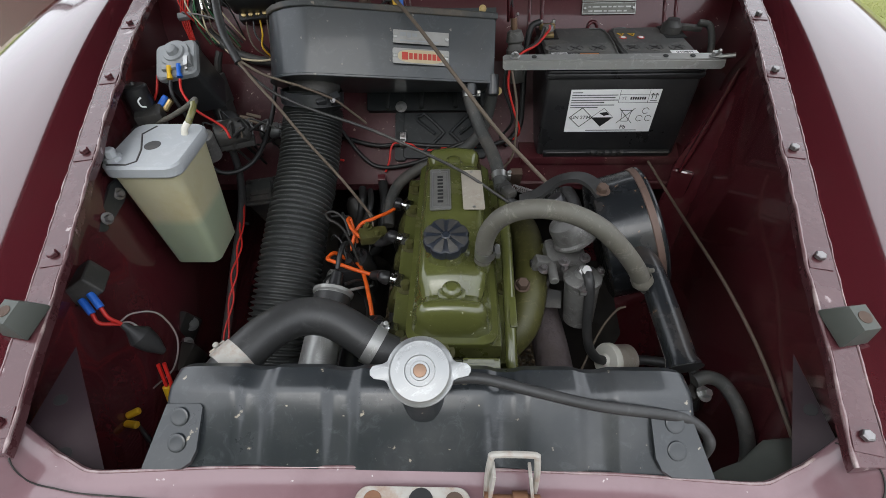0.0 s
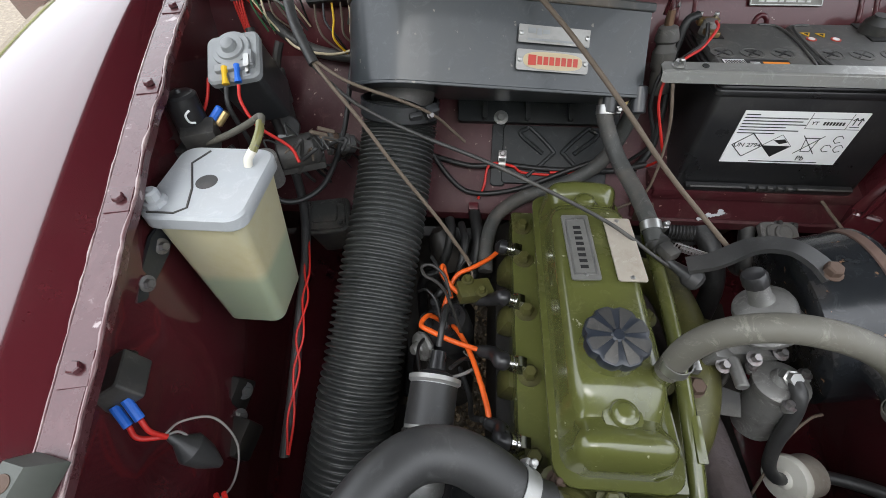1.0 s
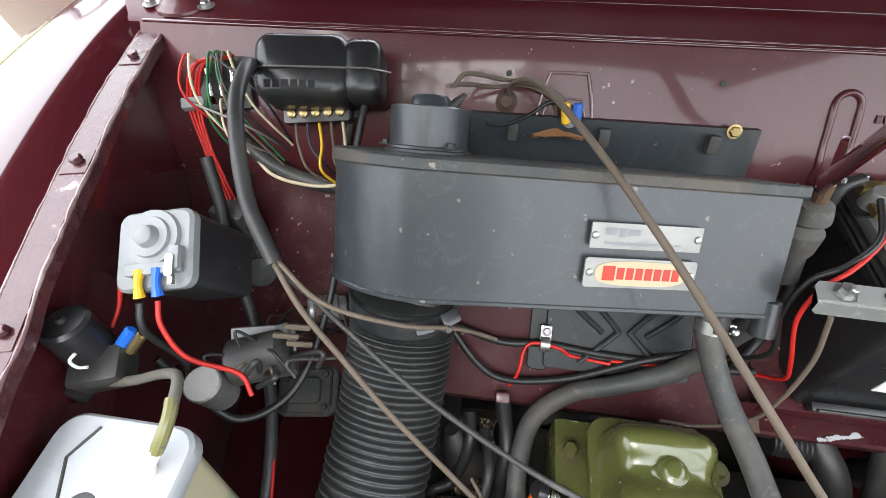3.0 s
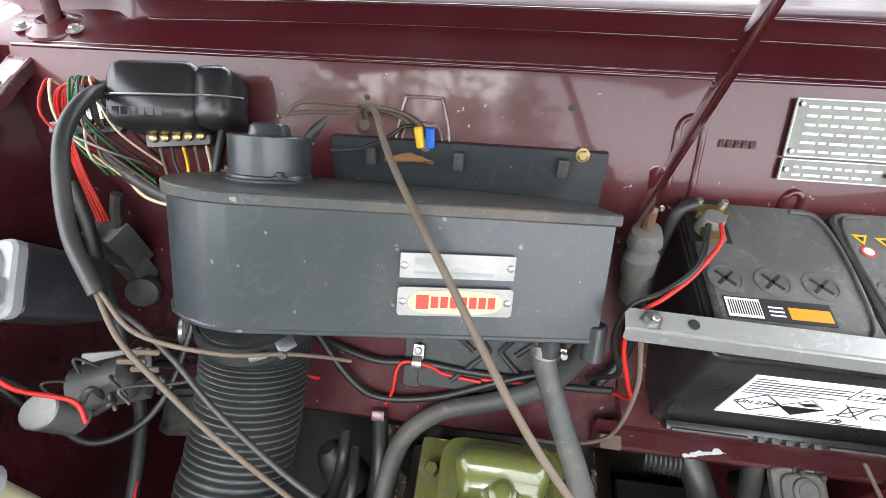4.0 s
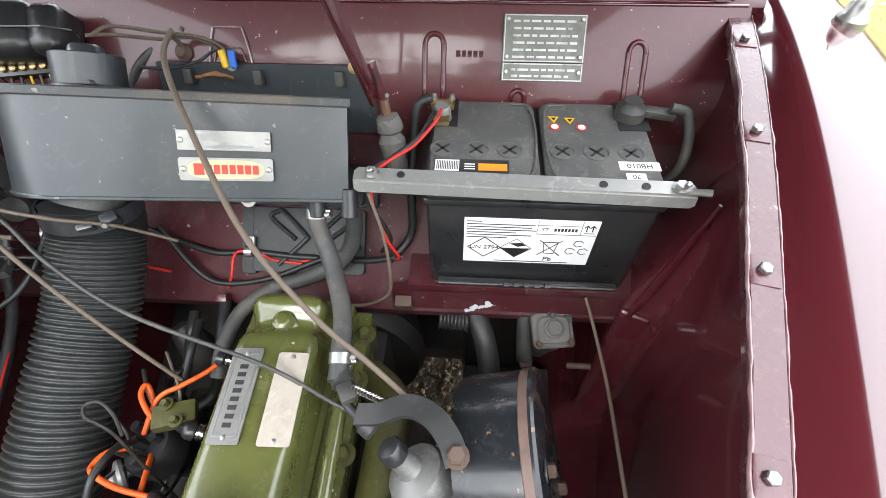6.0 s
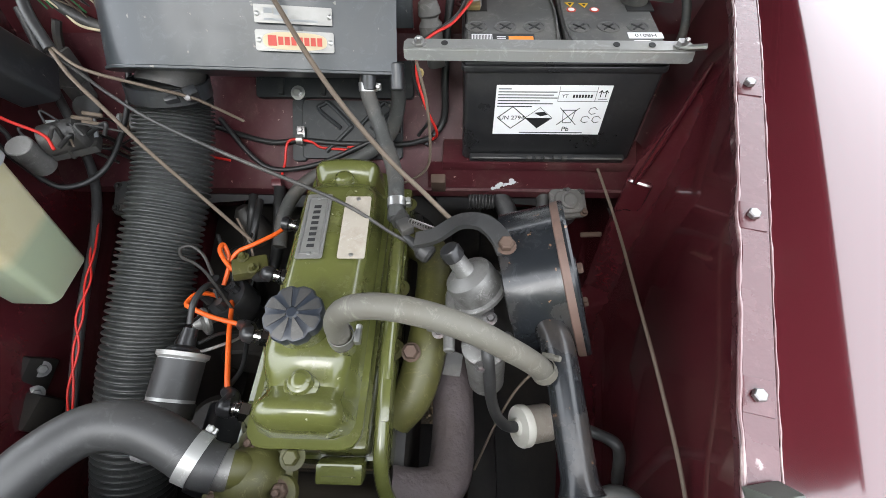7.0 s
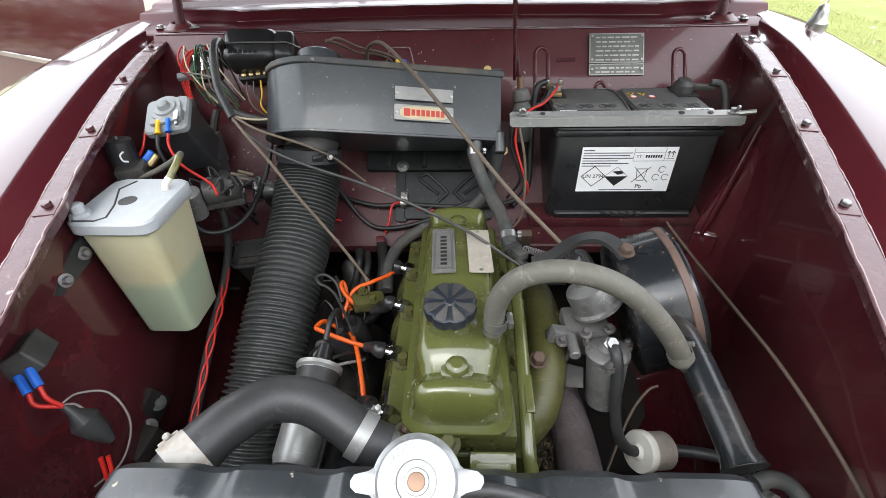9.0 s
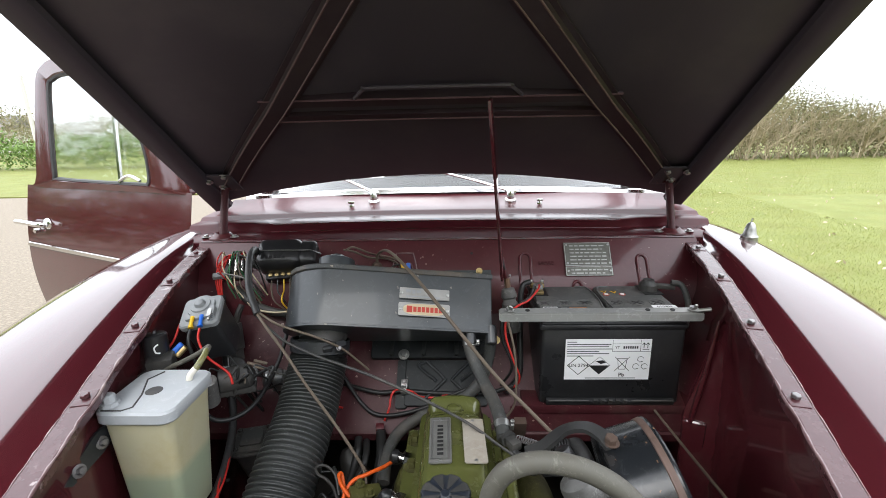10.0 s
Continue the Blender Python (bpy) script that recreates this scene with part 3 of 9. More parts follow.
def wing(side):
    word = "left" if side < 0 else "right"
    ys = [0.112 + 0.948 * i / 110 for i in range(111)]
    # outer wing
    prof = ((0.015, -0.012), (0.015, 0.001), (0.020, 0.006), (0.028, 0.016), (0.037, 0.0225), (0.050, 0.026), (0.085, 0.027), (0.14, 0.022), (0.20, 0.005), (0.25, -0.022),
            (0.285, -0.06), (0.30, -0.10), (0.30, -0.2), (0.29, -0.42), (0.27, -0.66))
    bm = bmesh.new()
    rows = []
    for y in ys + [1.12, 1.2, 1.3, 1.5]:
        x, z = flange_at(y)
        k = (0.79 - x) / 0.30
        grow_ = 0.045 * min(1, max(0, (0.85 - y) / 0.55))
        rows.append([Vector((side * (x + (u * k + grow_ * min(1, (0.30 - u) / 0.2) if u > 0.05 else u + grow_ * max(0, (u - 0.015) / 0.035))), y, z + w)) for u, w in prof])
    loft(bm, rows, close=False)
    bmesh.ops.solidify(bm, geom=bm.faces[:], thickness=0.0015)
    part("front_wing", bm, PAINT, car, "glossy maroon front wing")
    FBOLT = (0.925, 0.768, 0.613, 0.46, 0.308, 0.135)
    # bolted flange with a turned-down inner lip
    bm = bmesh.new()
    rows = []
    for i, y in enumerate(ys):
        x, z = flange_at(y)
        jig = 0.0022 * noise.noise((y * 22, side * 5, 0)) - 0.0016 * sum(math.exp(-((y - c) / 0.022) ** 4) for c in FBOLT)
        rows.append([Vector((side * (x + u), y, z + w)) for u, w in ((-0.013 + jig, -0.012), (-0.014 + jig, -0.001), (-0.011 + jig, 0.002), (0.002, 0.0025), (0.013, 0.0025), (0.0155, -0.002), (0.0, -0.004))])
    loft(bm, rows)
    fl = part("flange", bm, FLANGE, car, "bolted wing flange with worn paint")
    # Beads added along both flange edges to show highlight lines and pale wear.
    for u, w, rr in ((-0.0125, 0.0008, 0.0025), (0.0150, 0.0012, 0.0017)):
        bm = bmesh.new()
        line_ = []
        for y in ys:
            x, z = flange_at(y)
            jig = (0.0022 * noise.noise((y * 22, side * 5, 0)) - 0.0016 * sum(math.exp(-((y - c) / 0.022) ** 4) for c in FBOLT)) if u < 0 else 0
            line_.append((side * (x + u + jig + 0.0008 * noise.noise((y * 90, side * 3, u * 900))), y, z + w + 0.0006 * noise.noise((y * 70, 4, u * 900))))
        tube(bm, line_, rr, 6, 1, rad=lambda s, rr=rr, k=side: rr * (0.75 + 0.6 * noise.noise((s * 60, k * 7, rr * 900))))
        part("flange_edge_bead", bm, PALEEDGE, fl, "glossy pale edge bead for wear and highlight lines", sharp=70)
    for y in (0.925, 0.768, 0.613, 0.46, 0.308, 0.135):
        x, z = flange_at(y)
        slope = math.degrees(math.atan2(flange_at(y + 0.02)[1] - flange_at(y - 0.02)[1], 0.04))
        bm = bmesh.new()
        box(bm, (side * (x - 0.001), y, z + 0.0030), (0.0235, 0.028, 0.0011), turn(slope, 0, -12 * side), 0.0006)
        tab = part("square_washer", bm, FLANGE, fl, "square washer plate under worn paint")
        bolt(tab, (side * (x - 0.002), y, z + 0.0038), (0, -0.1, 1), 0.0056, 0.0048, BOLTM if side > 0 else FLANGE, "bolt", 0)
    # inner wing; on one side it steps inboard beside the battery
    bm = bmesh.new()
    rows = []
    steps = [-0.02 + 0.03 * i for i in range(23)] + [0.655 + 0.006 * i for i in range(21)] + [0.79 + 0.03 * i for i in range(7)] + [0.98]
    for y in steps:
        x, z = flange_at(y)
        row = []
        for j in range(29):
            t = j / 28
            zz = z - 0.005 - (z - 0.45) * t
            s = min(1, max(0, (1.03 - zz) / 0.2))
            s = s * s * (3 - 2 * s)
            if side > 0:
                drop = min(1, max(0, (1.158 - zz) / 0.19))
                rear = 0.744 - 0.12 * (1.153 - zz)
                k = min(1, max(0, (y - rear + 0.024) / 0.026))
                bulge = 0.056 * drop * k + 0.004 * s
            else:
                hollow = min(1, max(0, (0.43 - y) / 0.07)) * min(1, max(0, (z - 0.012 - zz) / 0.035)) * min(1, max(0, (zz - 0.88) / 0.08))
                bulge = 0.030 * s * math.exp(-((y - 0.84) / 0.17) ** 2) + 0.008 * s - 0.022 * hollow
            low = max(0.0, (0.66 - zz) / 0.21) ** 0.8
            row.append(Vector((side * (x + 0.006 - bulge - 0.19 * low), y, max(zz, 0.585 + 0.1 * (0.66 - zz)))))
        rows.append(row)
    loft(bm, rows, close=False)
    bmesh.ops.solidify(bm, geom=bm.faces[:], thickness=0.0015)
    iw = part("inner_wing", bm, INNER, car, "maroon painted inner wing panel", sharp=70)
    if side > 0:
        bm = bmesh.new()
        box(bm, (0.484, 0.722, 0.864), (0.042, 0.034, 0.200), turn(0, 0, -25), 0.007, 3)
        part("pressed_column", bm, INNER, iw, "glossy pressed column on the inner wing")
        # Tapered bead added so that the fold shows a bright streak of sky.
        bm = bmesh.new()
        tube(bm, [(0.513, 0.736, 1.156), (0.503, 0.730, 1.10), (0.489, 0.721, 1.035), (0.476, 0.713, 0.985), (0.470, 0.710, 0.960)], 0.006, 14, 6, rad=lambda q: 0.0010 + 0.0050 * math.sin(math.pi * min(1, 0.08 + q * 0.75)))
        part("fold_highlight_bead", bm, PAINT, iw, "glossy bead added on the inner wing fold to catch a highlight", sharp=70)
    # rubber buffer on the flange
    bm = bmesh.new()
    bx, bz = flange_at(0.235)
    rot = turn(14, 0, 10 * side)
    base = Vector((side * (bx + 0.004), 0.232, bz + 0.003))
    rows = []
    for h, off, kx, ky in ((0, -0.003, 0.0125, 0.0185), (0.004, -0.003, 0.013, 0.019), (0.022, 0.001, 0.0095, 0.0130), (0.025, 0.0015, 0.0085, 0.0120)):
        rows.append([base + rot @ Vector((side * off + sx * kx, sy * ky, h)) for sx, sy in ((-1, -1), (1, -1), (1, 1), (-1, 1))])
    loft(bm, rows)
    buf = part("bonnet_buffer", bm, BUFFER, car, "grey-green moulded rubber bonnet buffer")
    bm = bmesh.new()
    disc_on(bm, base + rot @ Vector((side * 0.0015, 0, 0.0248)), rot @ Vector((0, 0, 1)), 0.0062, 0.0008)
    part("buffer_hole", bm, RUST, buf, "rusty bolt hole of the buffer")
    # corner gusset at the front, drilled twice
    A_, B_, C_ = Vector((side * 0.398, 0.238, 1.062)), Vector((side * 0.388, 0.118, 1.062)), Vector((side * (0.312 if side < 0 else 0.350), 0.112, 1.028))
    up = (B_ - A_).cross(C_ - A_).normalized()
    up = up if up.z > 0 else -up
    bm = bmesh.new()
    loft(bm, [[q + up * d for q in (A_, B_, C_)] for d in (0, 0.003)])
    gus = part("gusset", bm, RIB, car, "drilled corner gusset plate")
    for wa, wb_ in ((0.50, 0.34), (0.10, 0.42)):
        bm = bmesh.new()
        disc_on(bm, A_ * wa + B_ * wb_ + C_ * (1 - wa - wb_) + up * 0.0026, up, 0.0062, 0.0008)
        part("drain_hole", bm, INK, gus)


wing(-1)
wing(1)

# front slam panel: a straight lip whose ends run back and up into the wing tops
SLAM_X = [(0.0, 0.118, 1.054), (0.18, 0.1145, 1.054), (0.30, 0.108, 1.055), (0.312, 0.1085, 1.0555), (0.345, 0.121, 1.057), (0.364, 0.130, 1.060), (0.378, 0.138, 1.078), (0.392, 0.146, 1.086),
          (0.402, 0.150, 1.090), (0.414, 0.150, 1.102), (0.435, 0.150, 1.110), (0.50, 0.150, 1.112), (0.60, 0.150, 1.098), (0.70, 0.150, 1.065), (0.76, 0.150, 1.00)]
bm = bmesh.new()
rows = []
for i in range(153):
    x = -0.76 + 1.52 * i / 152
    yb, zb = lerp_table(SLAM_X, abs(x))
    soft = 1 - min(1, max(0, (abs(x) - 0.37) / 0.04))
    prof = ((0.003, -0.030), (0.003, -0.001), (0.001, 0.001), (-0.004, 0.0005), (-0.009, -0.0025 * soft), (-0.016, -0.0032 * soft), (-0.05, -0.001), (-0.10, -0.006), (-0.15, -0.020), (-0.20, -0.045), (-0.25, -0.09), (-0.28, -0.16), (-0.29, -0.5))
    rows.append([Vector((x, yb + u, zb + w)) for u, w in prof])
loft(bm, rows, close=False)
bmesh.ops.solidify(bm, geom=bm.faces[:], thickness=-0.002)
slam = part("slam_panel", bm, SLAM, car, "dulled maroon front slam panel below the bonnet edge, paled by painted sky reflection")
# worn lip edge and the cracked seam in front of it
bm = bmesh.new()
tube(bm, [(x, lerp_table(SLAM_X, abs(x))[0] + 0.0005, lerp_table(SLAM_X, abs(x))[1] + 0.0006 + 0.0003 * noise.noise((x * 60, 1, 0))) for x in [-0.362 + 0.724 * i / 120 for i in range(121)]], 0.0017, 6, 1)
part("lip_edge", bm, PALEEDGE, slam, "worn bright edge of the panel lip", sharp=70)
for side, ln in ((-1, ((0.380, 0.134), (0.376, 0.112), (0.362, 0.099), (0.33, 0.093), (0.305, 0.090), (0.26, 0.088), (0.215, 0.086))), (1, ((0.376, 0.138), (0.388, 0.128), (0.392, 0.108), (0.382, 0.088), (0.365, 0.078)))):
    bm = bmesh.new()
    pts = []
    for x, y in [(side * a, b) for a, b in ln]:
        yb, zb = lerp_table(SLAM_X, abs(x))
        pts.append((x, y, zb + 0.0002 - 0.0012 * (1 if abs(x) < 0.37 else 0)))
    tube(bm, pts, 0.0011, 6, 8, rad=lambda q: 0.0011 * (0.7 + 0.8 * noise.noise((q * 14, side * 3, 0)) ** 2))
    part("cracked_seam", bm, IRON, slam, "dark cracked seam in the paint")

# bulkhead: upper wall, sloping toe board and lip
BULK = [(0.988, 1.255), (0.977, 1.240), (0.964, 1.222), (0.949, 1.201), (0.943, 1.193), (0.938, 1.185), (0.923, 1.165), (0.908, 1.10), (0.89, 1.068), (0.735, 0.935), (0.725, 0.922), (0.728, 0.905)]
bm = bmesh.new()
loft(bm, [[Vector((x, y, z)) for y, z in BULK[:-4]] for x in [-0.585 + 1.17 * i / 24 for i in range(25)]], close=False)
bmesh.ops.solidify(bm, geom=bm.faces[:], thickness=-0.002)
bulk = part("bulkhead", bm, BAY, car, "glossy maroon bulkhead wall")
bm = bmesh.new()
loft(bm, [[Vector((x, y, z)) for y, z in BULK[-5:]] for x in [-0.585 + 1.17 * i / 24 for i in range(25)]], close=False)
bmesh.ops.solidify(bm, geom=bm.faces[:], thickness=-0.002)
part("toe_board", bm, TOE, car, "dusty worn sloping toe board")
bm = bmesh.new()
loft(bm, [[Vector((x, y, z)) for y, z in ((0.728, 0.906), (0.95, 0.86), (1.05, 0.55))] for x in (-0.6, 0.6)], close=False)
bmesh.ops.solidify(bm, geom=bm.faces[:], thickness=0.003)
part("floor_pan", bm, IRON, car)


def bulk_point(x, z, off=0.0):
    rows = sorted((b, a) for a, b in BULK)
    y = lerp_table(rows, z)[0]
    n = Vector((0, -0.82, 0.55)) if z > 1.16 else Vector((0, -0.95, 0.3))
    return Vector((x, y, z)) + n.normalized() * off


# pressed ribs and the keyhole on the bulkhead
for x0, zt, zb, hw in ((0.189, 1.212, 1.152, 0.0125), (0.302, 1.160, 1.125, 0.009), (0.452, 1.208, 1.152, 0.0110)):
    bm = bmesh.new()
    ring_ = []
    for k in range(20):
        an = math.pi * k / 19
        ring_.append((x0 + hw * math.cos(an), zt + hw * math.sin(an)))
    ring_ += [(x0 - hw, zt + (zb - zt) * k / 8) for k in range(1, 8)]
    for k in range(20):
        an = math.pi + math.pi * k / 19
        ring_.append((x0 + hw * math.cos(an), zb + hw * math.sin(an)))
    ring_ += [(x0 + hw, zb + (zt - zb) * k / 8) for k in range(1, 9)]
    tube(bm, [bulk_point(a_, b_, 0.0002) for a_, b_ in ring_], 0.0036, 8, 2)
    part("pressed_rib", bm, BAY, bulk, "scuffed oval pressing", sharp=70)
for pts, rr in ((((-0.1185, 1.188), (-0.1135, 1.2105), (-0.1085, 1.2255), (-0.105, 1.2275), (-0.072, 1.2275), (-0.068, 1.2255), (-0.0615, 1.205), (-0.0575, 1.182)), 0.0019), (((-0.112, 1.190), (-0.106, 1.2045), (-0.101, 1.2065), (-0.076, 1.2065), (-0.072, 1.2045), (-0.066, 1.190)), 0.0013)):
    bm = bmesh.new()
    tube(bm, [bulk_point(a_, b_, 0.0010) for a_, b_ in pts], rr, 6, 4)
    part("pressed_edge", bm, PALEEDGE, bulk, "pale bead along the fold of the trapezoid pressing", sharp=70)
for x, z in ((-0.152, 1.225), (0.067, 1.226)):
    bm = bmesh.new()
    disc_on(bm, bulk_point(x, z, 0.0004), (0, -0.82, 0.55), 0.0032, 0.0006)
    part("drilled_hole", bm, INK, bulk)
bars(bulk, frame_of(bulk_point(0.236, 1.205, 0.0006), (1, 0, 0), (0, 0.7, 0.7)), [(-0.018 + 0.0075 * i, -0.004, -0.0125 + 0.0075 * i, 0.004) for i in range(5)], 0.0008, FLANGE, "stamped_bar")

# battery shelf
bm = bmesh.new()
box(bm, (0.335, 0.835, 0.972), (0.35, 0.205, 0.018), None, 0.003)
loft(bm, [[Vector((x, y, z)) for y, z in ((0.737, 0.978), (0.735, 0.955), (0.727, 0.928), (0.731, 0.920), (0.746, 0.945))] for x in (0.135, 0.5)])
part("battery_shelf", bm, TOE, car, "maroon battery shelf with flaking paint")
bm = bmesh.new()
for i in range(17):
    u_ = random.gauss(0, 0.012)
    q = Vector((0.264 + u_, 0.7290 + 0.17 * (u_ + 0.018), 0.9290 + 0.3 * (u_ + 0.018) + random.uniform(-0.004, 0.004)))
    ol = []
    for k in range(9):
        r = 0.0036 * random.uniform(0.4, 1.3)
        ol.append((r * 1.2 * math.cos(2 * math.pi * k / 9), r * 0.8 * math.sin(2 * math.pi * k / 9)))
    b2 = bmesh.new()
    prism(b2, ol, 0, 0.0012)
    bmesh.ops.transform(b2, matrix=frame_of(q + Vector((0, -0.0035, 0.0015)), (1, 0, 0.2), (0, 0.6, 0.8)), verts=b2.verts)
    tmp = bpy.data.meshes.new("tmp")
    b2.to_mesh(tmp)
    b2.free()
    bm.from_mesh(tmp)
    bpy.data.meshes.remove(tmp)
part("paint_flake", bm, LID, car)

# scuttle with its raised step, and windscreen base
COWL = [(1.009, 1.240), (1.0085, 1.2480), (1.0105, 1.2498), (1.016, 1.2512), (1.036, 1.2577), (1.057, 1.2645), (1.063, 1.269), (1.071, 1.282), (1.076, 1.2850), (1.10, 1.2862), (1.135, 1.2866), (1.146, 1.2880), (1.154, 1.2945), (1.165, 1.2968), (1.21, 1.3010), (1.26, 1.3065), (1.295, 1.3115), (1.312, 1.3145), (1.335, 1.318)]


def cowl_fit(y, z):
    """Draws the front of the scuttle forward to the bulkhead."""
    k = min(1, max(0, (1.30 - y) / 0.24))
    return y - 0.022 * k, z + 0.005 * k


COWL = [cowl_fit(y, z) for y, z in COWL]
bm = bmesh.new()
rows = []
for i in range(61):
    x = -0.66 + 1.32 * i / 60
    a = abs(x)
    step = 1 if a < 0.44 else max(0, 1 - (a - 0.44) / 0.06)
    step = step * step * (3 - 2 * step)
    row = []
    for y, z in COWL:
        yy = y
        if 1.03 < y < 1.09:
            yy = y + 0.032 * (1 - step)
        row.append(Vector((x, yy, z - 0.012 * (x / 0.66) ** 2 * (y > 1.03))))
    rows.append(row)
loft(bm, rows, close=False)
bmesh.ops.solidify(bm, geom=bm.faces[:], thickness=-0.002)
cowl = part("scuttle", bm, SCUTTLE, car, "glossy maroon scuttle panel with raised step")
# Gloss beads added on the scuttle creases to draw their bright highlight lines.
for y_, z_, rr, span in ((1.0095, 1.2494, 0.0024, 0.58), (1.0160, 1.2512, 0.0012, 0.56), (1.0595, 1.2668, 0.0013, 0.46), (1.0735, 1.2830, 0.0024, 0.47)):
    bm = bmesh.new()
    y_, z_ = cowl_fit(y_, z_)
    line_ = []
    for i in range(91):
        x = -span + 2 * span * i / 90
        a = abs(x)
        fade = 1 if a < 0.42 else max(0, 1 - (a - 0.42) / 0.06)
        back = 0.032 * (1 - fade * fade * (3 - 2 * fade)) if 1.03 < y_ < 1.09 else 0
        line_.append((x, y_ + back + 0.0004 * noise.noise((i * 0.4, y_ * 50, 0)), z_ - 0.012 * (x / 0.66) ** 2 * (y_ > 1.03) - (0.008 * (1 - fade) if 1.06 < y_ < 1.09 else 0)))
    tube(bm, line_, rr, 8, 1, rad=lambda s, rr=rr: rr * (0.85 + 0.25 * noise.noise((s * 20, rr * 3000, 0))))
    part("crease_highlight_bead", bm, PAINT, cowl, "glossy bead added along a crease for its highlight", sharp=70)
bm = bmesh.new()
loft(bm, [[Vector((x, 1.318 + 0.05 * (x / 0.66) ** 2 + u, 1.322 - 0.025 * (x / 0.66) ** 2 + w)) for u, w in ((0, 0), (0.004, 0.012), (0.02, 0.014), (0.03, 0.002))] for x in [-0.64 + 1.28 * i / 24 for i in range(25)]])
part("screen_trim", bm, CHROME, car, "bright windscreen trim")
bm = bmesh.new()
loft(bm, [[Vector((x, 1.335 + 0.05 * (x / 0.66) ** 2 + 0.36 * t, 1.332 - 0.025 * (x / 0.66) ** 2 + 0.45 * t)) for t in (0, 0.5, 1)] for x in [-0.62 + 1.24 * i / 16 for i in range(17)]], close=False)
bmesh.ops.solidify(bm, geom=bm.faces[:], thickness=0.005)
part("windscreen", bm, GLASS, car, "curved glass windscreen")
# roof and cabin sides, far behind the bonnet
bm = bmesh.new()
rows = []
for y, z, w in ((1.66, 1.765, 0.55), (1.82, 1.81, 0.58), (2.4, 1.83, 0.60), (2.9, 1.80, 0.58), (3.3, 1.68, 0.54), (3.6, 1.35, 0.62), (4.2, 1.22, 0.60), (4.4, 0.9, 0.6)):
    rows.append([Vector((w * math.sin(a), y, z - 0.06 * (1 - math.cos(a)))) for a in [radians(-90 + 18 * i) for i in range(11)]])
loft(bm, rows, close=False)
bmesh.ops.solidify(bm, geom=bm.faces[:], thickness=0.02)
part("roof", bm, PAINT, car, "maroon roof and boot panel")
for side in (-1, 1):
    bm = bmesh.new()
    tube(bm, [(side * 0.66, 1.25, 1.33), (side * 0.62, 1.45, 1.53), (side * 0.57, 1.62, 1.73), (side * 0.57, 1.82, 1.78)], 0.03, 8, 4)
    part("screen_pillar", bm, PAINT, car)
    bm = bmesh.new()
    y0 = 1.5 if side > 0 else 2.42
    box(bm, (side * 0.735, (y0 + 4.3) / 2, 0.88), (0.05, 4.3 - y0, 0.80), None, 0.02)
    part("body_side", bm, PAINT, car)
# dark cabin behind the screen
bm = bmesh.new()
rows = []
for x in [-0.62 + 1.24 * i / 12 for i in range(13)]:
    rows.append([Vector((x, y, z)) for y, z in ((1.40, 1.34), (1.44, 1.385), (1.58, 1.39), (1.62, 1.36), (1.62, 1.10), (1.40, 1.10))])
loft(bm, rows)
part("dashboard", bm, IRON, car, "dark dashboard behind the windscreen")
for x in (-0.32, 0.32):
    bm = bmesh.new()
    box(bm, (x, 2.32, 1.12), (0.52, 0.14, 0.66), turn(-10, 0, 0), 0.05, 3)
    box(bm, (x, 2.08, 0.82), (0.52, 0.5, 0.16), None, 0.05, 3)
    part("front_seat", bm, IRON, car, "dark leather front seat")
bm = bmesh.new()
box(bm, (0, 3.2, 1.12), (1.2, 0.16, 0.66), turn(-12, 0, 0), 0.05, 3)
box(bm, (0, 2.95, 0.80), (1.2, 0.5, 0.2), None, 0.05, 3)
part("rear_seat", bm, IRON, car, "dark leather rear bench seat")
# Unseen panel added in place of the rear window to keep sky out.
bm = bmesh.new()
box(bm, (0, 3.34, 1.40), (1.06, 0.03, 0.62), turn(-14, 0, 0), 0.01)
part("rear_sky_blocker", bm, IRON, car, "dark panel added behind the rear seat to block the sky")
bm = bmesh.new()
box(bm, (0, 2.6, 0.50), (1.45, 3.5, 0.06), None, 0.02)
part("floor_pan", bm, IRON, car)
bm = bmesh.new()
for zz in (0.42, 0.78):
    tube(bm, [(-0.72, -0.05, zz), (-0.60, -0.22, zz), (0, -0.27, zz), (0.60, -0.22, zz), (0.72, -0.05, zz)], 0.045 if zz < 0.5 else 0.02, 10, 6)
part("bumper", bm, CHROME, car, "chrome front bumper")
# wipers and washer jets
for x, y, tx, ty in ((-0.206, 1.245, -0.345, 1.30), (0.185, 1.235, -0.02, 1.31)):
    wp = Vector((x, y, 1.3035))
    bm = bmesh.new()
    lathe(bm, wp, (0, -0.25, 1), [(0, 0.017), (0.008, 0.016), (0.012, 0.011), (0.028, 0.010), (0.034, 0.006)], 18)
    w = part("wiper", bm, CHROME, car, "chrome wiper spindle and arm")
    bm = bmesh.new()
    box(bm, wp + Vector((0.0, 0.004, 0.028)), (0.024, 0.03, 0.014), turn(10, 0, 20), 0.004)
    tube(bm, [wp + Vector((0, 0.006, 0.03)), wp.lerp(Vector((tx, ty, 1.385)), 0.5) + Vector((0, 0, 0.018)), (tx, ty, 1.385)], 0.004, 6, 4)
    part("wiper_arm", bm, CHROME, w)
for x in (-0.262, 0.262):
    bm = bmesh.new()
    lathe(bm, (x, 1.205, 1.2995), (0, -0.2, 1), [(0, 0.008), (0.006, 0.007), (0.01, 0.005), (0.014, 0.004)], 12)
    box(bm, (x, 1.200, 1.3125), (0.016, 0.008, 0.006), None, 0.001)
    part("washer_jet", bm, CHROME, car)
# finial on the wing top
bm = bmesh.new()
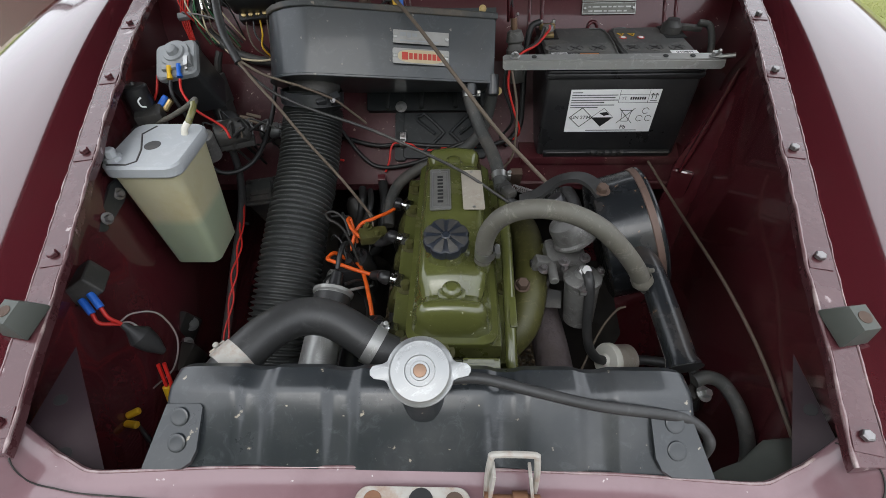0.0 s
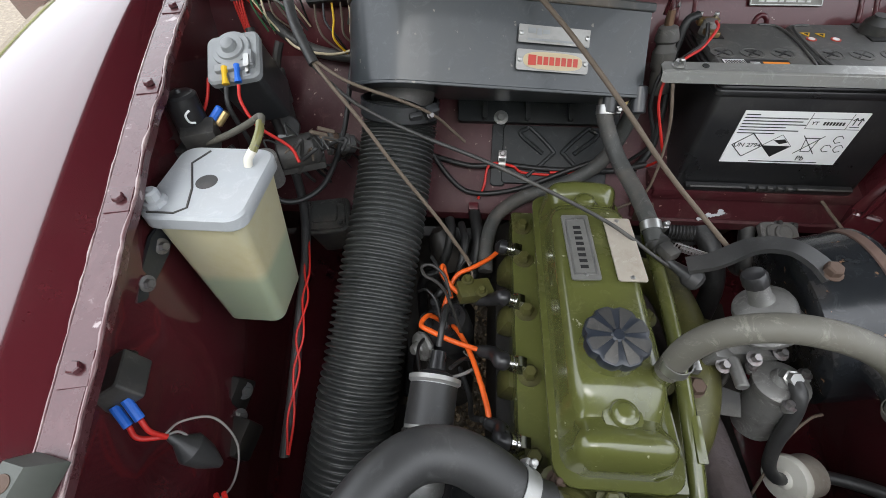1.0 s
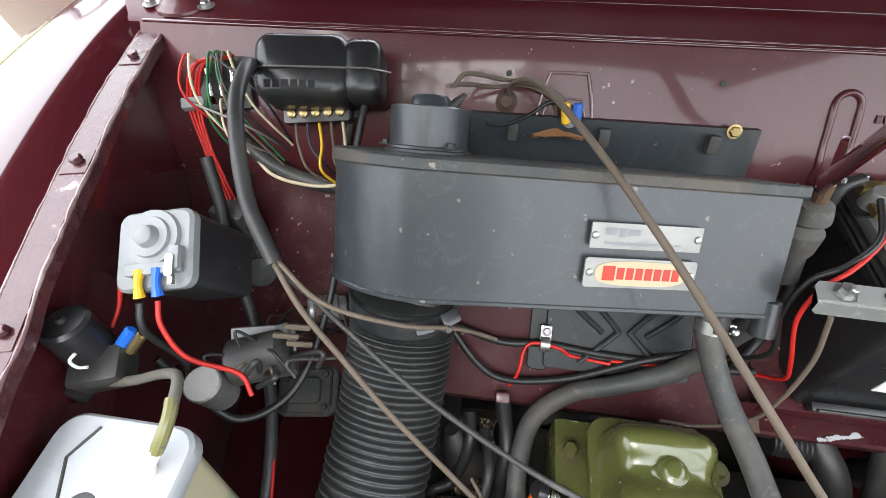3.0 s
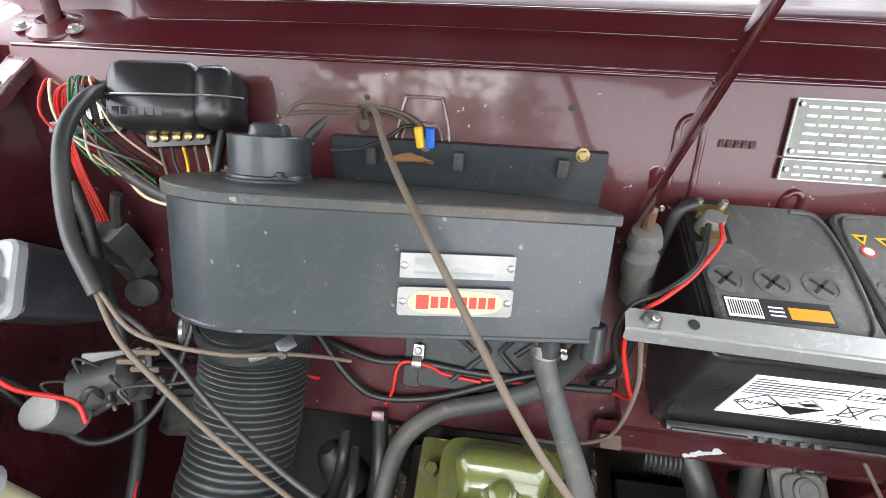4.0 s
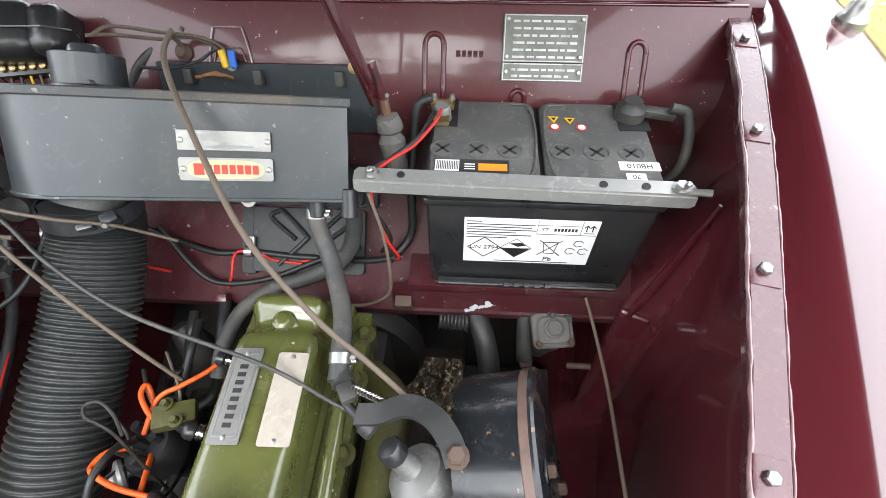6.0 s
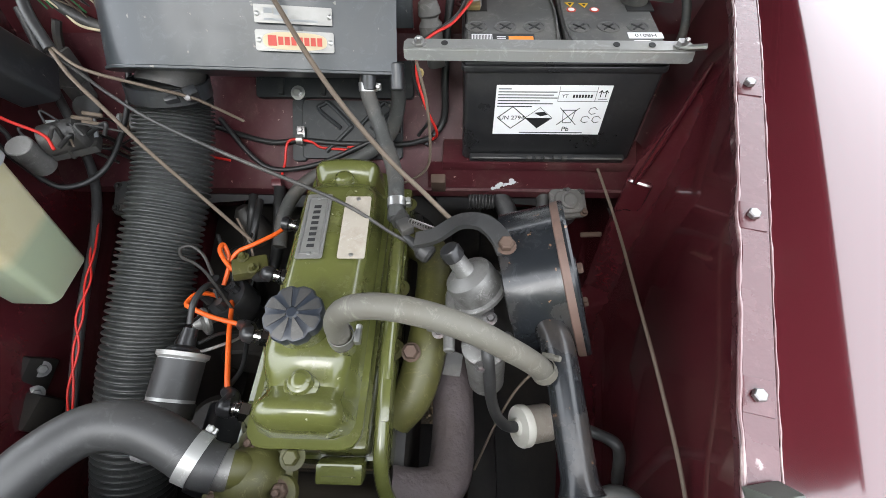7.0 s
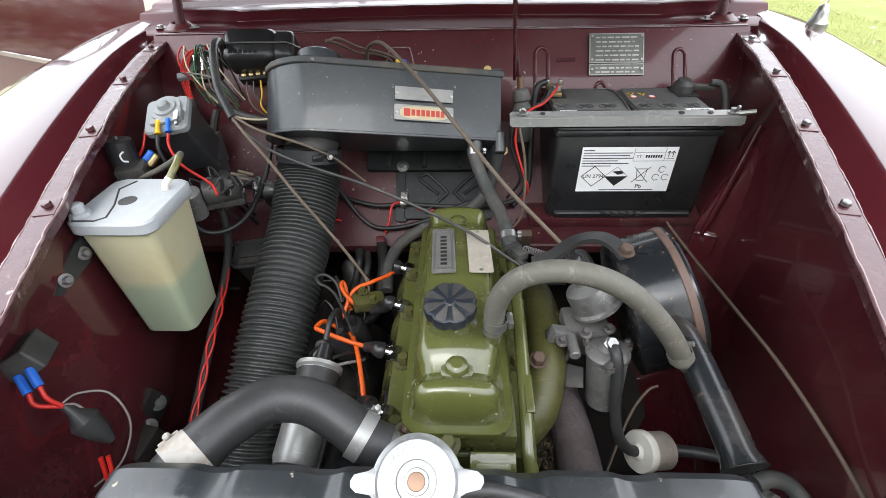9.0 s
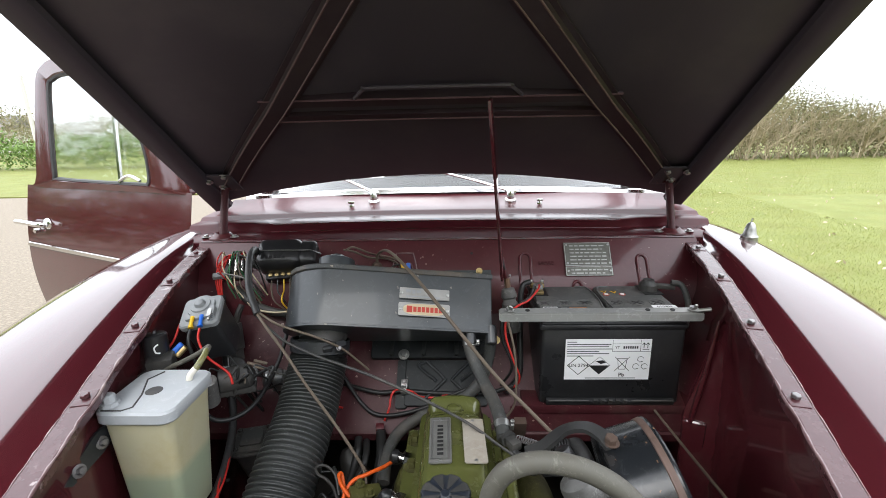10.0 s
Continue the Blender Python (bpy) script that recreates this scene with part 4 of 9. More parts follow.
lathe(bm, (0.668, 0.930, 1.257), (0, 0, 1), [(0, 0.017), (0.011, 0.017), (0.016, 0.013), (0.027, 0.011), (0.037, 0.008), (0.042, 0.003)], 16)
fin = part("wing_finial", bm, STEEL, car, "chrome finial on the wing top")
bm = bmesh.new()
tube(bm, [(0.668, 0.930, 1.296), (0.670, 0.930, 1.308)], 0.0025, 6, 2)
part("finial_tip", bm, CHROME, fin)

# bonnet: opened about the scuttle hinges
HINGE = Vector((0, 1.12, 1.355))
BR = Euler((radians(-36), 0, 0)).to_matrix()


def bonnet_pt(u, v, w=0.0):
    """u across, v forward from the hinge line, w above the skin."""
    half = 1.0 - 0.045 * v
    crown = 0.045 * (1 - (u / 0.62) ** 2)
    return HINGE + BR @ Vector((u * half, -v + (-0.05 * (1 - (u / 0.62) ** 2)) * max(0, 1 - v / 0.3), crown + w - 0.10 * max(0, v - 0.55) ** 2))


bm = bmesh.new()
US = [-0.62 + 1.24 * i / 32 for i in range(33)]
VS = [-0.055 + 1.325 * i / 28 for i in range(29)]
loft(bm, [[bonnet_pt(u, v) for u in US] for v in VS], close=False)
bmesh.ops.solidify(bm, geom=bm.faces[:], thickness=-0.004)
bonnet = part("bonnet", bm, UNDER, car, "open bonnet with dark underside")
bm = bmesh.new()
loft(bm, [[bonnet_pt(u, v, 0.0065) for u in US] for v in VS], close=False)
bmesh.ops.solidify(bm, geom=bm.faces[:], thickness=0.001)
part("bonnet_skin", bm, PAINT, bonnet, "glossy maroon outer skin of the bonnet")


def bonnet_rib(a, b, width, depth, name="stiffener"):
    bm = bmesh.new()
    rows = []
    for i in range(13):
        t = i / 12
        u, v = a[0] + (b[0] - a[0]) * t, a[1] + (b[1] - a[1]) * t
        d = Vector((b[0] - a[0], b[1] - a[1], 0)).normalized()
        px, py = -d.y * width / 2, d.x * width / 2
        rows.append([bonnet_pt(u + px * k, v + py * k, -0.003 - w) for k, w in ((-1.35, 0), (-1.3, 0.003), (-0.9, 0.004), (-0.7, depth), (0.7, depth), (0.9, 0.004), (1.3, 0.003), (1.35, 0))])
    loft(bm, rows)
    rib = part(name, bm, RIB, bonnet, "pressed bonnet stiffener")
    for k in (2, 5):
        bm = bmesh.new()
        tube(bm, [row[k + (1 if k == 2 else -1)] for row in rows], 0.0021, 6, 1)
        part("stiffener_edge", bm, RIBEDGE, rib, "pale bead painting the lit edge of the stiffener")


bonnet_rib((-0.545, 0.025), (-0.03, 0.68), 0.045, 0.016)
bonnet_rib((0.545, 0.025), (0.05, 0.66), 0.045, 0.016)
for v0 in (0.262, 0.312):
    bm = bmesh.new()
    rows = []
    for i in range(13):
        u = -0.36 + 0.72 * i / 12
        flat = 0.045 * (u / 0.62) ** 2 - 0.012
        rows.append([bonnet_pt(u, v0 + k, flat - w) for k, w in ((-0.012, 0.0), (-0.010, 0.008), (0.010, 0.008), (0.012, 0.0), (0.012, -0.02), (-0.012, -0.02))])
    loft(bm, rows)
    rib = part("stiffener", bm, RIB, bonnet, "straight folded bonnet stiffener")
    bm = bmesh.new()
    tube(bm, [row[2 if v0 > 0.28 else 1] for row in rows], 0.0022, 6, 1)
    part("stiffener_edge", bm, RIBEDGE, rib, "pale bead painting the lit edge of the stiffener")
bm = bmesh.new()
rows = []
for i in range(13):
    u = -0.36 + 0.72 * i / 12
    flat = 0.045 * (u / 0.62) ** 2 - 0.010
    rows.append([bonnet_pt(u, 0.250 + k, flat - w) for k, w in ((0.0, 0.0), (0.074, 0.0), (0.074, -0.02), (0.0, -0.02))])
loft(bm, rows)
part("stiffener_web", bm, UNDER, bonnet)
bm = bmesh.new()
tube(bm, [bonnet_pt(-0.165, 0.325, -0.016), bonnet_pt(-0.140, 0.352, -0.018), bonnet_pt(-0.12, 0.356, -0.020), bonnet_pt(0.12, 0.356, -0.020), bonnet_pt(0.140, 0.352, -0.018), bonnet_pt(0.165, 0.325, -0.016)], 0.004, 6, 4)
part("pressed_edge", bm, UNDER, bonnet)
for side in (-1, 1):
    bm = bmesh.new()
    loft(bm, [[bonnet_pt(side * u, v, w) for u, w in ((0.622, 0.004), (0.625, -0.012), (0.620, -0.026), (0.588, -0.028), (0.576, -0.020), (0.574, -0.010), (0.584, -0.006), (0.612, 0))] for v in VS])
    part("bonnet_edge", bm, UNDER, bonnet, "folded bonnet edge")
    bm = bmesh.new()
    box(bm, bonnet_pt(side * 0.555, 0.055, -0.014), (0.085, 0.075, 0.006), BR, 0.002)
    hp = part("hinge_plate", bm, UNDER, bonnet, "rusty bonnet hinge plate")
    for du, dv in ((-0.02, 0.02), (0.022, 0.03), (0.0, -0.015)):
        bolt(hp, bonnet_pt(side * 0.555 + du, 0.055 + dv, -0.018), BR @ Vector((0, 0, -1)), 0.006, 0.006, STEEL)
    bm = bmesh.new()
    p0, p1 = Vector((side * 0.545, 1.024, 1.260)), bonnet_pt(side * 0.555, 0.03, -0.012)
    cyl(bm, p0, p1, 0.009, n=16)
    cyl(bm, p1 + Vector((-0.014, 0, 0)), p1 + Vector((0.014, 0, 0)), 0.008, n=12)
    hg = part("hinge", bm, TOE, car, "maroon bonnet hinge arm")
    bm = bmesh.new()
    lathe(bm, p0 + Vector((0, 0, -0.002)), (0, 0, 1), [(0, 0.034), (0.003, 0.033), (0.008, 0.022), (0.012, 0.018), (0.006, 0.013)], 20)
    part("hinge_seal", bm, BAY, hg)
    for dx in (-0.035, 0.035):
        bolt(hg, p0 + Vector((dx, -0.012, 0.002)), (0, 0, 1), 0.006, 0.005, STEEL)
# bonnet stay: flat bar from the bulkhead up to the bonnet
bm = bmesh.new()
a, b = Vector((0.127, 0.842, 1.205)), Vector((0.090, 0.706, 1.550))
rot = (b - a).to_track_quat("Z", "Y").to_matrix()
box(bm, (a + b) / 2, (0.0052, 0.0180, (b - a).length), rot, 0.0015)
stay = part("bonnet_stay", bm, PAINT, car, "maroon flat-bar bonnet stay")
bm = bmesh.new()
tube(bm, [(0.136, 0.846, 1.205), (0.139, 0.842, 1.178)], 0.0062, 10, 3)
part("stay_foot", bm, COPPER, stay, "tan tubular foot of the stay")
bm = bmesh.new()
a, b = Vector((0.126, 0.852, 1.248)), Vector((0.136, 0.846, 1.200))
box(bm, (a + b) / 2, (0.010, 0.006, (b - a).length), (b - a).to_track_quat("Z", "Y").to_matrix(), 0.002)
lk = part("stay_link", bm, BAY, stay, "maroon slotted link")
bm = bmesh.new()
box(bm, (a + b) / 2 + Vector((-0.001, -0.0026, 0.009)), (0.0035, 0.002, 0.020), (b - a).to_track_quat("Z", "Y").to_matrix(), 0.0005)
part("slot", bm, INK, lk)
bolt(lk, b + Vector((0.004, -0.004, 0.012)), (0.7, -0.6, 0.3), 0.003, 0.003, BOLTM, "bolt", 0)

# open front door
DH, DD = Vector((-0.81, 1.49, 0.05)), Vector((-math.sin(radians(68)), math.cos(radians(68)), 0))
DN = Vector((-DD.y, DD.x, 0)) * 1.0
if DN.y > 0:
    DN = -DN


def door_pt(s, z, off=0.0):
    return DH + DD * (s * 1.10) + Vector((0, 0, z)) + DN * (off - 0.12 * max(0, z - 1.25) + 0.055 * math.sin(min(1, max(0, (z - 0.5) / 0.75)) * math.pi))


bm = bmesh.new()
ss = [0.10 + 0.97 * i / 16 for i in range(17)]
zs = [0.52 + 0.735 * i / 18 for i in range(19)]
loft(bm, [[door_pt(s, z) for z in zs] for s in ss], close=False)
bmesh.ops.solidify(bm, geom=bm.faces[:], thickness=0.05)
door = part("door", bm, PAINT, car, "open maroon front door with window frame")
bm = bmesh.new()
outl = [(0.31, 1.275), (0.30, 1.30), (0.315, 1.40), (0.37, 1.53), (0.46, 1.64), (0.60, 1.695), (0.74, 1.705), (0.82, 1.690), (0.855, 1.64), (0.87, 1.31), (0.845, 1.285), (0.60, 1.278)]
edge = [(0.12, 1.245), (0.12, 1.27), (0.17, 1.42), (0.25, 1.58), (0.38, 1.705), (0.58, 1.765), (0.77, 1.775), (0.88, 1.755), (0.945, 1.67), (1.00, 1.30), (1.02, 1.245), (0.60, 1.245)]
outl = [(p.x, p.y) for p in spline([(a_, b_, 0) for a_, b_ in outl + outl[:1]], 4)][:-1]
edge = [(p.x, p.y) for p in spline([(a_, b_, 0) for a_, b_ in edge + edge[:1]], 4)][:-1]
rim = []
for k in range(len(outl)):
    (si, zi), (so, zo) = outl[k], edge[k]
    rim.append([door_pt(si, zi, -0.014), door_pt(si, zi, 0.004), door_pt(si + 0.12 * (so - si), zi + 0.12 * (zo - zi), 0.010), door_pt(so - 0.10 * (so - si), zo - 0.10 * (zo - zi), 0.006), door_pt(so, zo, -0.006), door_pt(so, zo, -0.03)])
loft(bm, rim + rim[:1], caps=False)
part("window_frame", bm, PAINT, door, "maroon door window frame")
bm = bmesh.new()
loft(bm, [[door_pt(s, z, -0.004 - d) for s, z in outl] for d in (0, 0.004)])
gl = part("door_glass", bm, GLASS, door, "side window glass")
gl.visible_shadow = False
bm = bmesh.new()
loft(bm, [[door_pt(s + (0.6 - s) * k, z + (1.48 - z) * k, o) for k, o in ((-0.012, 0.003), (-0.006, 0.009), (0.03, 0.007), (0.045, -0.002), (0.03, -0.006))] for s, z in outl + outl[:1]], caps=False)
part("window_seal", bm, RUBBER, door, "black rubber window seal")
bm = bmesh.new()
tube(bm, [door_pt(0.455, 1.28, 0.004), door_pt(0.47, 1.66, 0.004)], 0.009, 6, 2)
part("quarter_light_bar", bm, CHROME, door, "bright quarter-light bar")
bm = bmesh.new()
tube(bm, [door_pt(0.45, 1.29, 0.012), door_pt(0.39, 1.31, 0.018), door_pt(0.34, 1.292, 0.012)], 0.006, 6, 4)
part("quarter_light_catch", bm, CHROME, door)
bm = bmesh.new()
tube(bm, [door_pt(0.91, 1.09, 0.012), door_pt(0.92, 1.095, 0.04), door_pt(0.99, 1.10, 0.045), door_pt(1.07, 1.10, 0.04)], 0.011, 10, 5)
lathe(bm, door_pt(0.92, 1.092, 0.0), DN, [(0, 0.026), (0.008, 0.022), (0.014, 0.012)], 16)
cyl(bm, door_pt(0.985, 1.06, 0.0), door_pt(0.985, 1.06, 0.02), 0.011)
part("door_handle", bm, CHROME, door, "chrome door handle and lock")
bm = bmesh.new()
loft(bm, [[door_pt(0.11 + 0.95 * i / 12, 0.965 + 0.03 * i / 12 + w, 0.003 + d) for w, d in ((-0.009, 0), (-0.007, 0.006), (0.007, 0.006), (0.009, 0))] for i in range(13)])
part("side_trim", bm, CHROME, door, "bright side moulding strip")

# ================= engine =================
engine = thing("engine", (0.027, 0.48, 0.62), "olive green painted four-cylinder engine in the bay", "engine")
EX = 0.027


def cover_h(y):
    h = 1.047
    for c in (0.345, 0.633):
        h -= 0.016 * math.exp(-((y - c) / 0.016) ** 2)
    if y < 0.345:
        h -= 0.004
    h += 0.004 * max(0, (y - 0.5) / 0.18)
    return h


bm = bmesh.new()
rows = []
Y0, Y1 = 0.300, 0.683
for i in range(61):
    t = i / 60
    y = Y0 + (Y1 - Y0) * t
    e0 = min(1, (y - Y0) / 0.020)
    e1 = min(1, (Y1 - y) / 0.032)
    k = math.sqrt(max(0, 1 - (1 - min(e0, e1)) ** 2))
    top = 0.996 + (cover_h(y) - 0.996) * (0.14 + 0.86 * k)
    wb = 0.051 + 0.004 * k - 0.016 * (1 - k)
    wt = (0.040 + 0.006 * k - 0.014 * (1 - k)) - 0.006 * (math.exp(-((y - 0.345) / 0.018) ** 2) + math.exp(-((y - 0.633) / 0.018) ** 2))
    rr = min(0.017, (top - 0.993) * 0.48)
    sec = [(-wb, 0.992), (-wb + 0.0015, 0.998)]
    for q in range(7):
        a = radians(180 - 90 * q / 6)
        sec.append((-wt + rr * (1 + math.cos(a)) - 0.002, top - rr + rr * math.sin(a)))
    sec += [(-0.012, top + 0.0025), (0.012, top + 0.0025)]
    for q in range(7):
        a = radians(90 - 90 * q / 6)
        sec.append((wt - rr * (1 - math.cos(a)) + 0.002, top - rr + rr * math.sin(a)))
    sec += [(wb - 0.0015, 0.998), (wb, 0.992)]
    rows.append([Vector((EX + x, y, z)) for x, z in sec])
loft(bm, rows)
cover = part("rocker_cover", bm, GREEN, engine, "glossy olive green rocker cover", sharp=50)
bm = bmesh.new()
prism(bm, rounded(EX - 0.062, EX + 0.062, 0.290, 0.693, 0.022), 0.986, 0.995, bev=0.001)
part("cover_rim", bm, GREEN, cover)
for y in (0.345, 0.633):
    bm = bmesh.new()
    lathe(bm, (EX, y, cover_h(y) - 0.004), (0, 0, 1), [(0, 0.019), (0.006, 0.0185), (0.008, 0.015), (0.010, 0.0135)], 24)
    lathe(bm, (EX, y, cover_h(y) + 0.004), (0, 0, 1), [(0, 0.0135), (0.005, 0.0133), (0.0075, 0.0120), (0.009, 0.0090), (0.0095, 0.0085), (0.0105, 0.0070), (0.011, 0.002)], 22)
    part("cover_nut", bm, GREEN, cover, "painted domed cover nut on cup washer")
# oil filler neck and cap
bm = bmesh.new()
lathe(bm, (EX - 0.006, 0.405, 1.035), (0, -0.10, 1), [(0, 0.034), (0.012, 0.031), (0.018, 0.027), (0.034, 0.026)], 28)
part("filler_neck", bm, GREEN, cover)
bm = bmesh.new()
cx, cz = Vector((EX - 0.008, 0.403, 1.067)), Vector((0, -0.12, 1)).normalized()
X, Y, Z = basis(cz)
rows = []
for a, r in ((0, 0.027), (0.002, 0.0305), (0.012, 0.0318), (0.016, 0.0305), (0.018, 0.0265), (0.0175, 0.007), (0.019, 0.005), (0.019, 0.001)):
    row = []
    for i in range(64):
        th = 2 * math.pi * i / 64
        lob = 1 - 0.085 * max(0, math.cos(8 * th)) ** 2 * (r > 0.022)
        row.append(cx + Z * (a + 0) + (X * math.cos(th) + Y * math.sin(th)) * r * lob)
    rows.append(row)
loft(bm, rows)
cap = part("oil_cap", bm, CAPBLUE, cover, "black scalloped plastic oil filler cap")
bm = bmesh.new()
for i in range(8):
    th = 2 * math.pi * (i + 0.5) / 8
    d = X * math.cos(th) + Y * math.sin(th)
    pp = cx + Z * 0.0178
    q = d.cross(Z)
    loft(bm, [[pp + d * r + q * w * s + Z * h for s in (-1, 1)] + [pp + d * r + q * w * s - Z * 0.001 for s in (1, -1)] for r, w, h in ((0.006, 0.0006, 0.0010), (0.0255, 0.0062, 0.0008), (0.0290, 0.0052, -0.0008))])
part("cap_rib", bm, DUSTY, cap)
# name plates
PM = frame_of((0.007, 0.540, 1.0525), (1, 0.035, 0.03), (-0.035, 1, 0.01))
PM2 = frame_of((0.058, 0.539, 1.0525), (1, 0.035, -0.03), (-0.035, 1, 0.01))
bm = bmesh.new()
prism(bm, rounded(-0.0165, 0.0165, -0.051, 0.051, 0.003), 0, 0.0016)
bmesh.ops.transform(bm, matrix=PM, verts=bm.verts)
pl = part("name_plate", bm, PLATE, cover, "silver riveted maker's plate with dark bars")
bars(pl, PM @ Matrix.Translation((0, 0, 0.0016)), [(-0.013, -0.044, -0.0115, 0.044), (0.0115, -0.044, 0.013, 0.044), (-0.013, 0.0425, 0.013, 0.044), (-0.013, -0.044, 0.013, -0.0425)], 0.0004, STEEL, "plate_border")
bars(pl, PM @ Matrix.Translation((0, 0, 0.0016)), [(-0.0045, 0.0268 - 0.0088 * i, 0.0045, 0.0315 - 0.0088 * i) for i in range(8)], 0.0005, INK)
bm = bmesh.new()
prism(bm, rounded(-0.0165, 0.0165, -0.049, 0.049, 0.003), 0, 0.0016)
bmesh.ops.transform(bm, matrix=PM2, verts=bm.verts)
pl2 = part("name_plate", bm, TAN, cover, "faded tan riveted instruction plate")
for P, m in ((pl, PM), (pl2, PM2)):
    for s in (-1, 1):
        bm = bmesh.new()
        lathe(bm, m @ Vector((0.0, 0.044 * s, 0.001)), m.to_3x3() @ Vector((0, 0, 1)), [(0, 0.003), (0.0015, 0.0025), (0.002, 0.001)], 10)
        part("rivet", bm, STEEL, P)
# breather stub on the cover
bm = bmesh.new()
cyl(bm, (0.068, 0.385, 1.035), (0.070, 0.383, 1.066), 0.0112)
part("breather_stub", bm, GREEN, cover)
# head, block, bellhousing
bm = bmesh.new()
box(bm, (EX - 0.002, 0.495, 0.915), (0.175, 0.415, 0.074), None, 0.008)
box(bm, (EX + 0.006, 0.493, 0.966), (0.122, 0.400, 0.040), None, 0.006)
for y in (0.335, 0.431, 0.524, 0.611):
    b3 = bmesh.new()
    box(b3, (-0.062, y, 0.908), (0.030, 0.036, 0.040), turn(0, 20, 0), 0.008)
    part("plug_boss", b3, GREEN_DIRTY, engine)
head = part("cylinder_head", bm, GREEN, engine, "green cylinder head casting")
for y in (0.325, 0.42, 0.51, 0.60, 0.665):
    bolt(head, (-0.046, y, 0.952), (0, 0, 1), 0.0085, 0.012, GREEN_DIRTY)
    if y > 0.33:
        bolt(head, (0.107, y, 0.952), (0, 0, 1), 0.0085, 0.012, GREEN_DIRTY)
bm = bmesh.new()
box(bm, (EX - 0.005, 0.50, 0.76), (0.21, 0.43, 0.24), None, 0.015)
box(bm, (EX, 0.50, 0.59), (0.17, 0.40, 0.12), None, 0.02)
part("cylinder_block", bm, IRON, engine, "oily dark engine block")
bm = bmesh.new()
lathe(bm, (EX, 0.71, 0.76), (0, 1, -0.1), [(0, 0.14), (0.03, 0.15), (0.12, 0.12), (0.2, 0.09), (0.45, 0.08)], 28)
part("bellhousing", bm, IRON, engine, "dark bellhousing behind the block")
# front plate, cast pad with print bars
bm = bmesh.new()
box(bm, (0.066, 0.277, 0.962), (0.050, 0.022, 0.028), turn(28, 0, 0), 0.004)
pad = part("cast_pad", bm, GREEN, engine, "green casting pad with raised bars")
bars(pad, frame_of((0.066, 0.2715, 0.9755), (1, 0, 0), (0, 0.88, 0.47)), [(-0.018, 0.002, 0.016, 0.007), (-0.018, -0.008, 0.018, -0.003)], 0.0012, GREEN)
# thermostat housing and water outlet
bm = bmesh.new()
lathe(bm, (-0.024, 0.268, 0.952), (-0.12, -0.22, 1), [(0, 0.044), (0.014, 0.044), (0.016, 0.037), (0.028, 0.033), (0.042, 0.027), (0.052, 0.014), (0.054, 0.004)], 28)
tube(bm, [(-0.022, 0.268, 0.982), (-0.036, 0.268, 0.998), (-0.056, 0.268, 1.006)], 0.0185, 16, 6)
NUTS = ((-0.028, 0.298, 0.974), (0.011, 0.253, 0.970), (-0.055, 0.243, 0.966))
for q in NUTS:
    lathe(bm, q, (-0.12, -0.22, 1), [(0, 0.017), (0.007, 0.0165), (0.009, 0.013)], 16)
th = part("thermostat_housing", bm, GREEN_DIRTY, engine, "dirty green thermostat housing with rusty nuts")
for q in NUTS:
    q = Vector(q) + Vector((0, 0, 0.008))
    bolt(th, q, (-0.1, -0.22, 1), 0.0085, 0.008, RUST, "bolt", 1.35)
    bm = bmesh.new()
    cyl(bm, q, q + Vector((-0.002, -0.004, 0.015)), 0.0038, n=10)
    part("stud", bm, RUST, th)
bolt(th, (0.018, 0.284, 0.985), (0, -0.25, 1), 0.0085, 0.010, GREEN_DIRTY, "bolt", 1.6)
bm = bmesh.new()
tube(bm, [(-0.038, 0.268, 0.998), (-0.056, 0.268, 1.006)], 0.0198, 16, 3)
part("outlet_sleeve", bm, ALU, th)
# pipe along the right of the cover
bm = bmesh.new()
tube(bm, [(0.108, 0.60, 1.018), (0.109, 0.50, 1.015), (0.108, 0.40, 1.000), (0.107, 0.32, 0.978), (0.108, 0.275, 0.955), (0.118, 0.250, 0.925), (0.133, 0.238, 0.910)], 0.0085, 12, 6)
pipe = part("heater_pipe", bm, GREEN, engine, "green painted steel heater pipe")
bm = bmesh.new()
box(bm, (0.1105, 0.345, 0.985), (0.010, 0.045, 0.022), turn(12, 0, 0), 0.002)
part("pipe_bracket", bm, GREEN, pipe)
clip(pipe, (0.128, 0.242, 0.914), (0.6, -0.5, -0.5), 0.012)
# manifolds
bm = bmesh.new()
tube(bm, [(0.115, 0.62, 0.915), (0.15, 0.58, 0.935), (0.155, 0.50, 0.95), (0.150, 0.43, 0.95), (0.135, 0.375, 0.925), (0.11, 0.35, 0.905)], 0.026, 14, 6)
tube(bm, [(0.15, 0.50, 0.95), (0.175, 0.49, 0.95), (0.195, 0.485, 0.955)], 0.022, 14, 4)
inl = part("inlet_manifold", bm, GREEN_DIRTY, engine, "green inlet manifold")
bolt(inl, (0.132, 0.408, 0.973), (0, -0.3, 1), 0.0095, 0.012, RUST, "bolt", 1.25)
bm = bmesh.new()
tube(bm, [(0.11, 0.268, 0.895), (0.15, 0.268, 0.885), (0.178, 0.285, 0.875), (0.185, 0.34, 0.865), (0.182, 0.42, 0.86), (0.175, 0.52, 0.845), (0.165, 0.62, 0.82)], 0.028, 16, 6)
tube(bm, [(0.175, 0.50, 0.85), (0.18, 0.58, 0.78), (0.17, 0.66, 0.66)], 0.026, 14, 5)
part("exhaust_manifold", bm, EXHAUST, engine, "dull mauve-brown exhaust manifold")
